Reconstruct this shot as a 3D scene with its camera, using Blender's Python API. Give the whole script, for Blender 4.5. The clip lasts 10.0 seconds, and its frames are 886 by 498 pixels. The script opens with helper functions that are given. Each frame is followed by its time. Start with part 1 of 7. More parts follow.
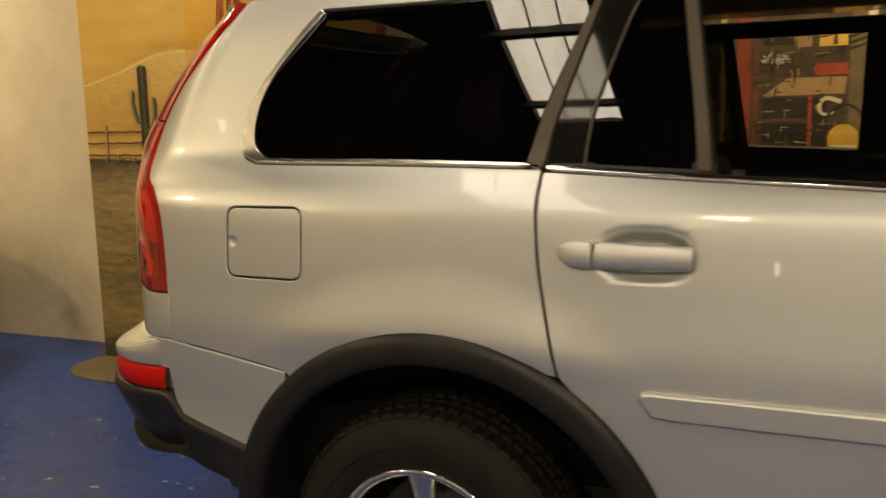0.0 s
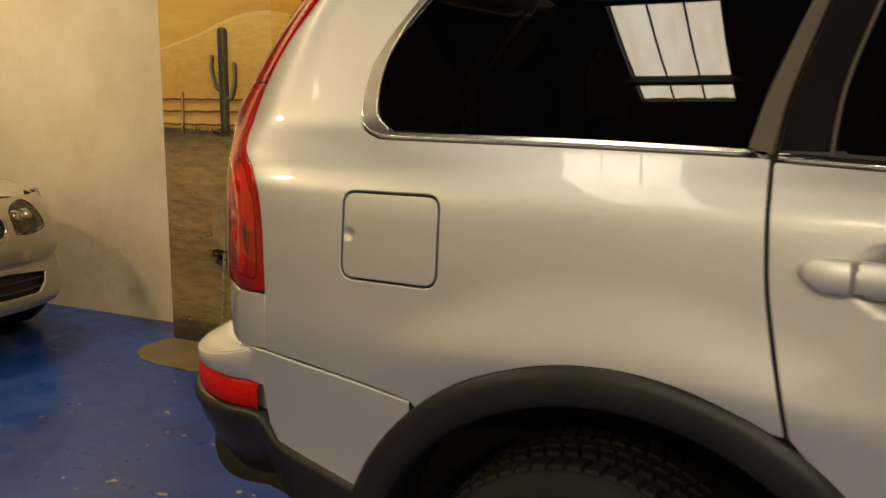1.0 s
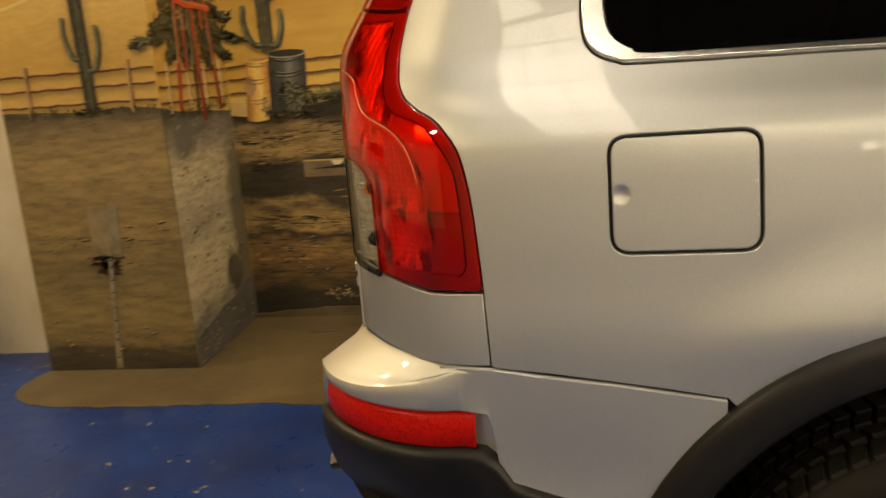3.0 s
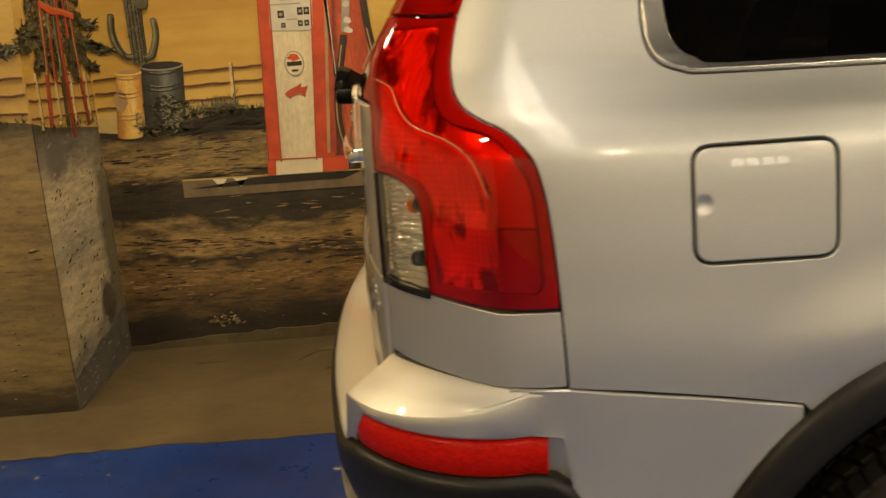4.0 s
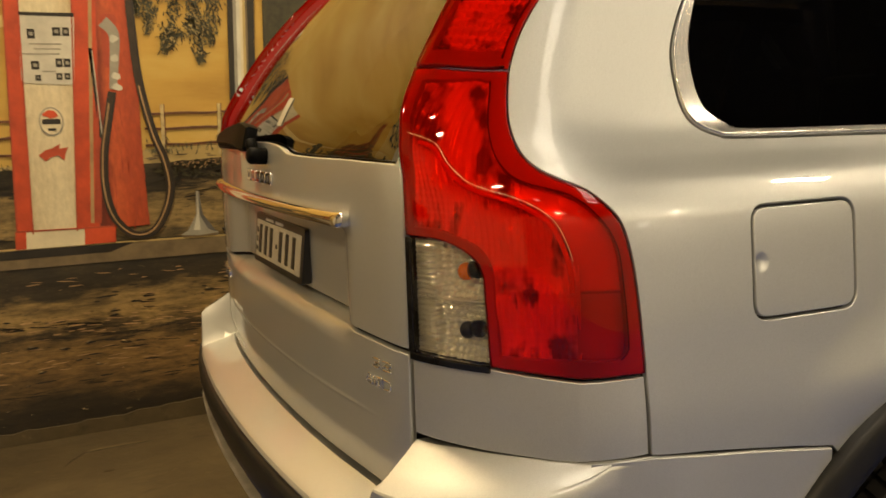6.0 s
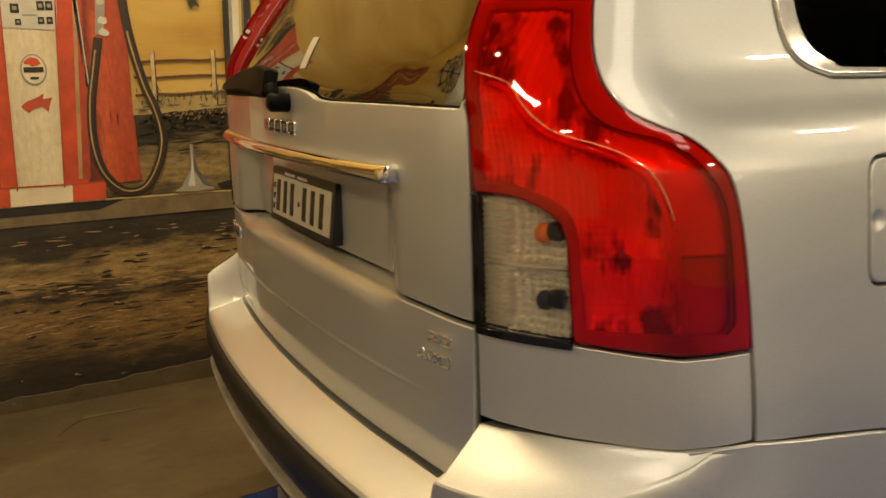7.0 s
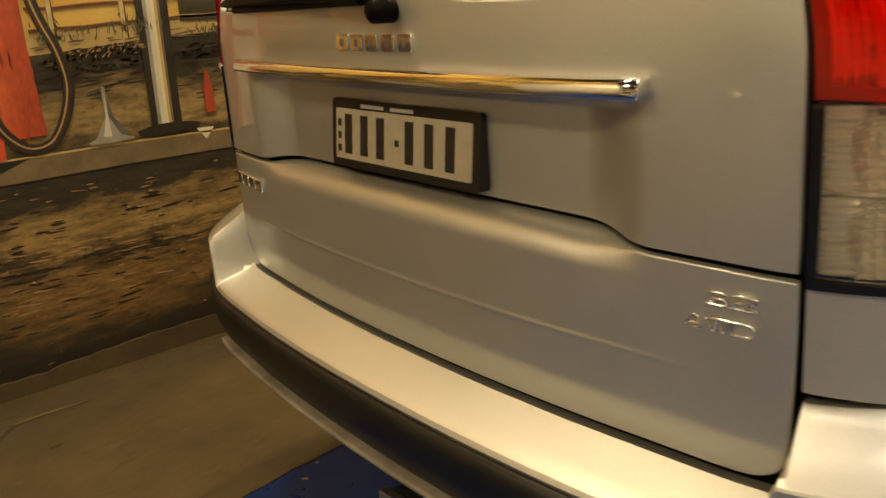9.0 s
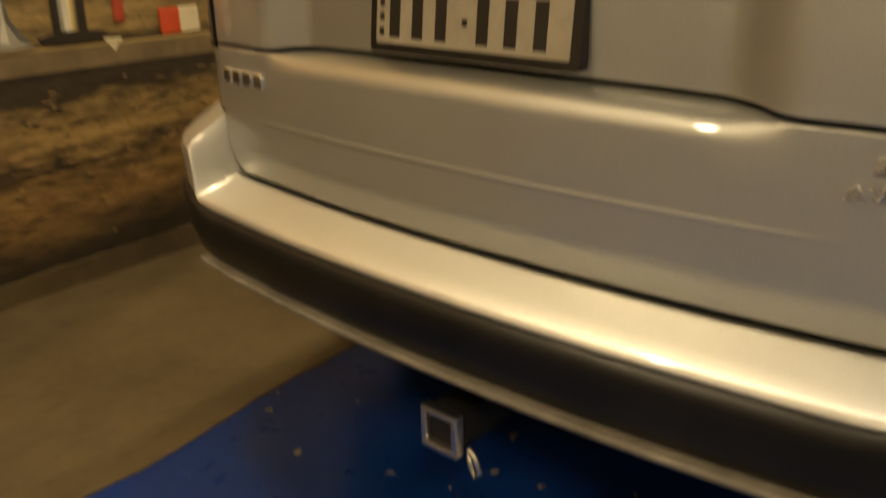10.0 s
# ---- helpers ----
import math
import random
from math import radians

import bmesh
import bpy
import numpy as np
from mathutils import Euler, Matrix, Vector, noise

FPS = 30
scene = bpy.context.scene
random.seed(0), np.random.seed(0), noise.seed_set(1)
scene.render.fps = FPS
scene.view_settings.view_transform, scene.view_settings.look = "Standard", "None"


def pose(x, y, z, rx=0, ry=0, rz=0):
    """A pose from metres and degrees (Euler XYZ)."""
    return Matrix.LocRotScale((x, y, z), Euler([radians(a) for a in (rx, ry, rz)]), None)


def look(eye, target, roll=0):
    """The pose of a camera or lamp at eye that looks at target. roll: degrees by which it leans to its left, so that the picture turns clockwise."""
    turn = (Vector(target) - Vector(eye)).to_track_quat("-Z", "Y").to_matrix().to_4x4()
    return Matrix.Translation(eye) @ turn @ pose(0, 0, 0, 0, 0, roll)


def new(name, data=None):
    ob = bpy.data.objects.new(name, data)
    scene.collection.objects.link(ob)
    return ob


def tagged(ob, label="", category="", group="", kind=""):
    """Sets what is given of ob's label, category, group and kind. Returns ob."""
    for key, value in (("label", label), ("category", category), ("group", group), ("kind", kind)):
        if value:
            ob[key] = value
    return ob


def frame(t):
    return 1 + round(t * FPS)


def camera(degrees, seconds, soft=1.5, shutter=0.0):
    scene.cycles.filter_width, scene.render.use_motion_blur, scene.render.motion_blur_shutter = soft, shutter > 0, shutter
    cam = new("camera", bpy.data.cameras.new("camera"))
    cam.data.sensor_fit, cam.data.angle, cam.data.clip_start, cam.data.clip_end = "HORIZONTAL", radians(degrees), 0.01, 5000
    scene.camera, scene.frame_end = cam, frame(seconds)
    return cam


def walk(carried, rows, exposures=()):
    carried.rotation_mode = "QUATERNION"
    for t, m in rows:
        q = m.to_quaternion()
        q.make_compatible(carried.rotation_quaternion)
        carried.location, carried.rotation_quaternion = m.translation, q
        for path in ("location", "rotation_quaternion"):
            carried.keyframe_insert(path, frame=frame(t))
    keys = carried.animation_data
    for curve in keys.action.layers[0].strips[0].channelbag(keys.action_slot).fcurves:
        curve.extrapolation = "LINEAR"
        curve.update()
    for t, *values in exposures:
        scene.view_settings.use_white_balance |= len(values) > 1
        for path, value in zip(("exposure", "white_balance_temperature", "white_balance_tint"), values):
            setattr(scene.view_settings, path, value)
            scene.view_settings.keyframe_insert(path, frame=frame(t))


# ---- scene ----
cam = camera(54.8, 10.0, shutter=0.5)
PATH = [
    (0, (0.775, -2.687, 1.414), (0.041, -0.852, 1.111), -1.3),
    (0.5, (0.567, -2.509, 1.388), (-0.227, -0.699, 1.083), -0.9),
    (1, (0.398, -2.357, 1.391), (-0.452, -0.58, 1.043), 0.4),
    (1.5, (0.21, -2.307, 1.386), (-0.604, -0.509, 1.064), 1.6),
    (2, (-0.074, -2.361, 1.376), (-0.761, -0.524, 0.984), -0.1),
    (2.5, (-0.317, -2.293, 1.323), (-0.868, -0.423, 0.879), -2.7),
    (2.7, (-0.418, -2.24, 1.333), (-0.898, -0.353, 0.879), -3.9),
    (3.8, (-0.874, -2.152, 1.381), (-0.805, -0.204, 0.933), -3.6),
    (4, (-0.952, -2.127, 1.363), (-0.853, -0.18, 0.918), -3.8),
    (4.5, (-1.137, -2.045, 1.359), (-0.974, -0.102, 0.915), -5.1),
    (5, (-1.277, -1.934, 1.37), (-0.973, 0.001, 0.965), -4.8),
    (5.5, (-1.475, -1.938, 1.392), (-0.805, -0.086, 1.043), -3.5),
    (5.7, (-1.492, -1.915, 1.38), (-0.705, -0.102, 1.071), -2.1),
    (6.8, (-1.522, -1.691, 1.34), (-0.605, 0.042, 0.945), -0.8),
    (7, (-1.533, -1.649, 1.34), (-0.643, 0.091, 0.919), -1.5),
    (7.5, (-1.665, -1.571, 1.349), (-0.701, 0.12, 0.888), -2.1),
    (8, (-1.782, -1.439, 1.331), (-0.695, 0.17, 0.85), -0.8),
    (8.5, (-1.788, -1.278, 1.318), (-0.655, 0.278, 0.776), -2.2),
    (9, (-1.787, -1.098, 1.313), (-0.62, 0.413, 0.715), -4.3),
    (9.5, (-1.89, -0.942, 1.229), (-0.57, 0.481, 0.745), -1.2),
    (10, (-1.986, -0.808, 1.223), (-0.597, 0.428, 0.487), -1.5),
]
walk(cam, [(t, look(eye, at, roll)) for t, eye, at, roll in PATH])

# ---- world, lights ----
world = bpy.data.worlds.new("world")
world.use_nodes = True
scene.world = world
wn = world.node_tree
bg = wn.nodes["Background"]
sky = wn.nodes.new("ShaderNodeTexSky")
sky.sky_type = "NISHITA"
sky.sun_disc = False
sky.sun_elevation = radians(40)
wn.links.new(sky.outputs[0], bg.inputs[0])
bg.inputs[1].default_value = 0.05
scene.view_settings.exposure = 0.0


def area(name, place, target, sx, sy, watts, colour):
    d = bpy.data.lights.new(name, "AREA")
    d.shape, d.size, d.size_y, d.energy, d.color = "RECTANGLE", sx, sy, watts, colour
    ob = new(name, d)
    ob.matrix_world = look(place, target)
    return ob


WARM = (1.0, 0.75, 0.41)
# Tubes out of view, mostly added for brightness; only a few follow mirrored glints.
LAMPS = [(-4.6, 0.7), (-1.4, 0.7), (1.9, 0.7), (-4.4, -6.7), (0.3, -6.7), (3.6, -6.7), (-4.1, -2.9), (2.9, -2.3)]
COOLER = (1.0, 0.81, 0.54)
for lx, ly in LAMPS:
    area("assumed_tube_light", (lx, ly, 4.02), (lx, ly, 0), 0.55, 0.14, (64 if ly > -5 and lx > 0 else 105 if ly > -5 else 260 if lx > 3 else 150) if ly < 0 else (95 if lx < -4 else 110 if lx > 1 else 80), WARM if ly > 0 or lx < -4 else COOLER)


# ---- materials ----
def mat(name, colour=(0.5, 0.5, 0.5), rough=0.5, metal=0.0, coat=0.0):
    m = bpy.data.materials.new(name)
    m.use_nodes = True
    b = m.node_tree.nodes["Principled BSDF"]
    b.inputs["Base Color"].default_value = (*colour, 1)
    b.inputs["Roughness"].default_value = rough
    b.inputs["Metallic"].default_value = metal
    b.inputs["Coat Weight"].default_value = coat
    b.inputs["Coat Roughness"].default_value = 0.03
    return m


def nd(m, kind, **ins):
    n = m.node_tree.nodes.new(kind)
    for k, v in ins.items():
        n.inputs[k.replace("_", " ")].default_value = v
    return n


def wire(m, a, b):
    m.node_tree.links.new(a, b)


def bsdf(m):
    return m.node_tree.nodes["Principled BSDF"]


def coords(m, scale=(1, 1, 1), source="Object"):
    t = nd(m, "ShaderNodeTexCoord")
    p = nd(m, "ShaderNodeMapping")
    p.inputs["Scale"].default_value = scale
    wire(m, t.outputs[source], p.inputs["Vector"])
    return p.outputs[0]


def ramp(m, fac, stops):
    r = nd(m, "ShaderNodeValToRGB")
    e = r.color_ramp.elements
    while len(e) < len(stops):
        e.new(0.5)
    for k, (p, c) in zip(e, stops):
        k.position, k.color = p, (*c, 1)
    wire(m, fac, r.inputs[0])
    return r.outputs[0]


def noise_tex(m, vec, scale, detail=6, rough=0.6):
    n = nd(m, "ShaderNodeTexNoise", Scale=scale, Detail=detail, Roughness=rough)
    wire(m, vec, n.inputs["Vector"])
    return n.outputs["Fac"]


def mix(m, fac, a, b, mode="MIX"):
    x = nd(m, "ShaderNodeMix")
    x.data_type, x.blend_type = "RGBA", mode
    for sock, v in ((x.inputs[0], fac), (x.inputs[6], a), (x.inputs[7], b)):
        if isinstance(v, (int, float)):
            sock.default_value = v
        elif isinstance(v, tuple):
            sock.default_value = (*v, 1)
        else:
            wire(m, v, sock)
    return x.outputs[2]


def bump(m, height, strength=0.3, dist=0.01):
    b = nd(m, "ShaderNodeBump", Strength=strength, Distance=dist)
    wire(m, height, b.inputs["Height"])
    wire(m, b.outputs[0], bsdf(m).inputs["Normal"])


def paint_metal(name, colour):
    m = mat(name, colour, 0.46, 0.84, 1.0)
    bsdf(m).inputs["Coat IOR"].default_value = 1.5
    bsdf(m).inputs["Coat Roughness"].default_value = 0.012
    v = coords(m)
    n = noise_tex(m, v, 900, 2, 0.5)
    wire(m, ramp(m, n, [(0.3, tuple(c * 0.88 for c in colour)), (0.7, tuple(min(1, c * 1.08) for c in colour))]), bsdf(m).inputs["Base Color"])
    d = noise_tex(m, v, 5, 5, 0.6)
    wire(m, ramp(m, d, [(0.3, (0.46,) * 3), (0.75, (0.52,) * 3)]), bsdf(m).inputs["Roughness"])
    return m


M_SILVER = paint_metal("silver_paint", (0.545, 0.557, 0.548))
M_SILVER2 = paint_metal("pale_silver_paint", (0.58, 0.585, 0.565))
M_CHROME = mat("chrome", (0.85, 0.84, 0.82), 0.07, 1.0)
M_SATIN = mat("satin_metal", (0.60, 0.585, 0.55), 0.32, 1.0)
M_SURROUND = mat("brushed_bright_trim", (0.74, 0.73, 0.70), 0.24, 1.0)
M_GREYPAINT = paint_metal("grey_silver_paint", (0.36, 0.34, 0.29))
M_BLACK = mat("black_shell", (0.006, 0.006, 0.006), 0.6)
M_GLOSSBLACK = mat("gloss_black", (0.008, 0.0075, 0.007), 0.04)
M_PILLAR = mat("pillar_trim", (0.048, 0.036, 0.022), 0.5)


def plastic(name, colour, rough, grain=900):
    m = mat(name, colour, rough)
    v = coords(m)
    n = noise_tex(m, v, grain, 2, 0.5)
    bump(m, n, 0.12, 0.001)
    bsdf(m).inputs["Specular IOR Level"].default_value = 0.17
    d = noise_tex(m, v, 9, 5, 0.65)
    wire(m, ramp(m, d, [(0.35, tuple(c * 0.75 for c in colour)), (0.75, tuple(c * 1.45 for c in colour))]), bsdf(m).inputs["Base Color"])
    return m


M_CLAD = plastic("black_cladding", (0.011, 0.0105, 0.010), 0.38)
bsdf(M_CLAD).inputs["Specular IOR Level"].default_value = 0.28
M_TRIM = plastic("grey_lower_trim", (0.20, 0.185, 0.16), 0.4)
M_RUBBER = plastic("tyre_rubber", (0.009, 0.0078, 0.0062), 0.7, 300)
M_WIPER = plastic("wiper_plastic", (0.003, 0.0028, 0.0025), 0.5)
bsdf(M_WIPER).inputs["Specular IOR Level"].default_value = 0.07
M_FABRIC = plastic("seat_leather", (0.025, 0.022, 0.02), 0.6, 400)


def glass(name, tint, gloss):
    """Thin glass: a tinted see-through layer under a Fresnel reflection."""
    m = bpy.data.materials.new(name)
    m.use_nodes = True
    t = m.node_tree
    t.nodes.remove(t.nodes["Principled BSDF"])
    tr = nd(m, "ShaderNodeBsdfTransparent", Color=(*tint, 1))
    gl = nd(m, "ShaderNodeBsdfGlossy", Color=(1, 1, 1, 1), Roughness=0.015)
    fr = nd(m, "ShaderNodeFresnel", IOR=1.52)
    mp = nd(m, "ShaderNodeMapRange")
    mp.inputs["To Min"].default_value = gloss
    mp.inputs["To Max"].default_value = 1.0
    wire(m, fr.outputs[0], mp.inputs["Value"])
    ms = nd(m, "ShaderNodeMixShader")
    wire(m, mp.outputs[0], ms.inputs[0])
    wire(m, tr.outputs[0], ms.inputs[1])
    wire(m, gl.outputs[0], ms.inputs[2])
    wire(m, ms.outputs[0], t.nodes["Material Output"].inputs[0])
    return m


M_GLASS = glass("clear_window_glass", (0.82, 0.82, 0.76), 0.0)
M_PRIVACY = glass("privacy_glass", (0.05, 0.05, 0.045), 0.045)
M_REARGLASS = glass("tinted_rear_glass", (0.06, 0.055, 0.045), 0.15)
M_CLEARLENS = glass("clear_lens", (0.93, 0.92, 0.88), 0.02)
M_REDLENS = glass("red_lens", (1.0, 0.085, 0.022), 0.0)


# Dark blotches in the colour stand in for reflections of the moulded reflector.
M_REFL_RED = mat("lamp_inside_painted_shine", (0.98, 0.97, 0.95), 0.14, 0.18)
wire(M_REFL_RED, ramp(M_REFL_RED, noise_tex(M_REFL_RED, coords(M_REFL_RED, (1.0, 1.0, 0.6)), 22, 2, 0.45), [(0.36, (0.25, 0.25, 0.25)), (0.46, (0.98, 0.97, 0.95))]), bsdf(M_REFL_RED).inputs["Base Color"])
M_REFL_SIDE = mat("lamp_inside_white", (0.97, 0.95, 0.93), 0.22, 0.35)
v_ = coords(M_REFL_SIDE, source="UV")
f_ = nd(M_REFL_SIDE, "ShaderNodeTexVoronoi", Scale=230.0)
wire(M_REFL_SIDE, v_, f_.inputs["Vector"])
bump(M_REFL_SIDE, f_.outputs["Distance"], 0.7, 0.004)
M_RIM = mat("lamp_rim", (0.42, 0.41, 0.40), 0.5)
M_SIDE_DARK = mat("lamp_inside_darker", (0.58, 0.57, 0.56), 0.25, 0.2)
M_REFL_CLEAR = mat("lamp_inside_chrome", (0.99, 0.95, 0.84), 0.07, 0.72)
M_GROOVE = mat("lamp_groove", (0.12, 0.11, 0.11), 0.5)
# Colour of the glint drawn along the lens ridge.
M_RIDGEGLINT = mat("ridge_glint", (0.95, 0.55, 0.25), 0.2)
M_REDSOLID = mat("solid_red_plastic", (0.50, 0.014, 0.008), 0.4, 0.0, 0.1)
M_AMBER = mat("amber_bulb", (0.75, 0.16, 0.01), 0.15, 0, 0.5)
M_REFLECTOR = mat("red_reflector", (0.40, 0.006, 0.003), 0.3)
bsdf(M_REFLECTOR).inputs["Specular IOR Level"].default_value = 0.12
v_ = coords(M_REFLECTOR)
f_ = nd(M_REFLECTOR, "ShaderNodeTexVoronoi", Scale=190.0)
wire(M_REFLECTOR, v_, f_.inputs["Vector"])
wire(M_REFLECTOR, ramp(M_REFLECTOR, f_.outputs["Distance"], [(0.1, (0.24, 0.003, 0.0015)), (0.6, (0.46, 0.008, 0.004))]), bsdf(M_REFLECTOR).inputs["Base Color"])


def wall_paint(name, colour, stain, scale=2.0):
    m = mat(name, colour, 0.62)
    v = coords(m)
    n = noise_tex(m, v, scale, 8, 0.65)
    c = ramp(m, n, [(0.30, stain), (0.55, colour), (0.8, tuple(min(1, k * 1.08) for k in colour))])
    wire(m, c, bsdf(m).inputs["Base Color"])
    bump(m, noise_tex(m, v, 60, 6, 0.7), 0.25, 0.004)
    return m


M_WHITEWALL = wall_paint("cream_wall_paint", (0.56, 0.51, 0.40), (0.48, 0.42, 0.31))
old = bsdf(M_WHITEWALL).inputs["Base Color"].links[0].from_socket
# Small smudge and two broad darker patches low on the wall, broken by noise.
for (sx, sz, r), dark in (((-3.62, 0.16, 0.10), (0.12, 0.10, 0.075)), ((-3.85, 0.30, 0.55), (0.22, 0.18, 0.125)), ((-3.45, 0.02, 0.35), (0.34, 0.29, 0.21))):
    tc = nd(M_WHITEWALL, "ShaderNodeTexCoord")
    mp_ = nd(M_WHITEWALL, "ShaderNodeMapping")
    mp_.inputs["Location"].default_value = (-sx / r, -1.585 / r, -sz / (r * 1.5))
    mp_.inputs["Scale"].default_value = (1 / r, 1 / r, 1 / (r * 1.5))
    gr = nd(M_WHITEWALL, "ShaderNodeTexGradient")
    gr.gradient_type = "SPHERICAL"
    wire(M_WHITEWALL, tc.outputs["Object"], mp_.inputs["Vector"])
    wire(M_WHITEWALL, mp_.outputs[0], gr.inputs["Vector"])
    sm = nd(M_WHITEWALL, "ShaderNodeMath")
    sm.operation = "MULTIPLY"
    wire(M_WHITEWALL, gr.outputs["Fac"], sm.inputs[0])
    wire(M_WHITEWALL, noise_tex(M_WHITEWALL, tc.outputs["Object"], 9, 6, 0.7), sm.inputs[1])
    old = mix(M_WHITEWALL, sm.outputs[0], old, dark)
wire(M_WHITEWALL, old, bsdf(M_WHITEWALL).inputs["Base Color"])
# painted-over brick courses just show through the paint
sp = nd(M_WHITEWALL, "ShaderNodeSeparateXYZ")
cb = nd(M_WHITEWALL, "ShaderNodeCombineXYZ")
bk = nd(M_WHITEWALL, "ShaderNodeTexBrick")
bk.inputs["Scale"].default_value = 1.0
bk.inputs["Brick Width"].default_value = 0.24
bk.inputs["Row Height"].default_value = 0.086
bk.inputs["Mortar Size"].default_value = 0.007
bk.inputs["Mortar Smooth"].default_value = 0.6
wire(M_WHITEWALL, coords(M_WHITEWALL), sp.inputs[0])
wire(M_WHITEWALL, sp.outputs["X"], cb.inputs["X"])
wire(M_WHITEWALL, sp.outputs["Z"], cb.inputs["Y"])
wire(M_WHITEWALL, cb.outputs[0], bk.inputs["Vector"])
hs = nd(M_WHITEWALL, "ShaderNodeMath")
hs.operation = "MULTIPLY_ADD"
wire(M_WHITEWALL, noise_tex(M_WHITEWALL, coords(M_WHITEWALL), 30, 7, 0.7), hs.inputs[0])
hs.inputs[1].default_value = 1.2
iv = nd(M_WHITEWALL, "ShaderNodeMath")
iv.operation = "MULTIPLY"
wire(M_WHITEWALL, bk.outputs["Fac"], iv.inputs[0])
iv.inputs[1].default_value = -0.12
wire(M_WHITEWALL, iv.outputs[0], hs.inputs[2])
bump(M_WHITEWALL, hs.outputs[0], 0.3, 0.005)
M_PLAINWALL = wall_paint("plain_wall_paint", (0.27, 0.25, 0.20), (0.20, 0.185, 0.15))
# Cream picked for an unseen wall so that it bounces warm light.
M_CREAMEND = wall_paint("warm_bounce_wall_paint", (0.66, 0.57, 0.37), (0.54, 0.46, 0.29))
M_CEIL = wall_paint("dark_ceiling", (0.03, 0.028, 0.026), (0.02, 0.02, 0.02))
M_STEEL = mat("dark_steel", (0.02, 0.02, 0.02), 0.6, 0.3)

# blue floor paint, worn and scuffed
M_FLOOR = mat("blue_floor_paint", (0.012, 0.06, 0.30), 0.3)
v_ = coords(M_FLOOR)
c_ = ramp(M_FLOOR, noise_tex(M_FLOOR, v_, 1.6, 8, 0.65), [(0.3, (0.0015, 0.013, 0.085)), (0.55, (0.003, 0.026, 0.165)), (0.8, (0.007, 0.042, 0.225))])
chips = ramp(M_FLOOR, noise_tex(M_FLOOR, v_, 16, 3, 0.5), [(0.69, (0, 0, 0)), (0.71, (1, 1, 1))])
c_ = mix(M_FLOOR, chips, c_, (0.23, 0.20, 0.13))
dust = ramp(M_FLOOR, noise_tex(M_FLOOR, v_, 4.5, 8, 0.75), [(0.55, (0, 0, 0)), (0.85, (0.55, 0.55, 0.55))])
c_ = mix(M_FLOOR, dust, c_, (0.07, 0.10, 0.17))
wire(M_FLOOR, c_, bsdf(M_FLOOR).inputs["Base Color"])
wire(M_FLOOR, ramp(M_FLOOR, noise_tex(M_FLOOR, v_, 7, 7, 0.7), [(0.3, (0.22,) * 3), (0.7, (0.48,) * 3)]), bsdf(M_FLOOR).inputs["Roughness"])
bump(M_FLOOR, noise_tex(M_FLOOR, v_, 30, 6, 0.7), 0.12, 0.004)

# brown painted floor patch
M_BROWNFLOOR = mat("brown_floor_paint", (0.13, 0.09, 0.045), 0.5)
v_ = coords(M_BROWNFLOOR)
c_ = ramp(M_BROWNFLOOR, noise_tex(M_BROWNFLOOR, v_, 2.2, 8, 0.7), [(0.3, (0.044, 0.032, 0.016)), (0.55, (0.086, 0.064, 0.031)), (0.8, (0.130, 0.097, 0.049))])
d_ = ramp(M_BROWNFLOOR, noise_tex(M_BROWNFLOOR, coords(M_BROWNFLOOR, (1.0, 2.6, 1.0)), 9, 8, 0.72), [(0.54, (0, 0, 0)), (0.68, (0.75,) * 3)])
c_ = mix(M_BROWNFLOOR, d_, c_, (0.035, 0.025, 0.011))
d_ = ramp(M_BROWNFLOOR, noise_tex(M_BROWNFLOOR, coords(M_BROWNFLOOR, (1.3, 2.2, 1.0)), 14, 8, 0.7), [(0.60, (0, 0, 0)), (0.72, (0.5,) * 3)])
c_ = mix(M_BROWNFLOOR, d_, c_, (0.20, 0.155, 0.075))
wire(M_BROWNFLOOR, c_, bsdf(M_BROWNFLOOR).inputs["Base Color"])
bump(M_BROWNFLOOR, noise_tex(M_BROWNFLOOR, v_, 22, 8, 0.75), 0.4, 0.008)


M_CRACK = mat("dark_floor_mark", (0.045, 0.033, 0.016), 0.7)
M_CRACKLIP = mat("pale_crack_lip", (0.15, 0.115, 0.058), 0.6)


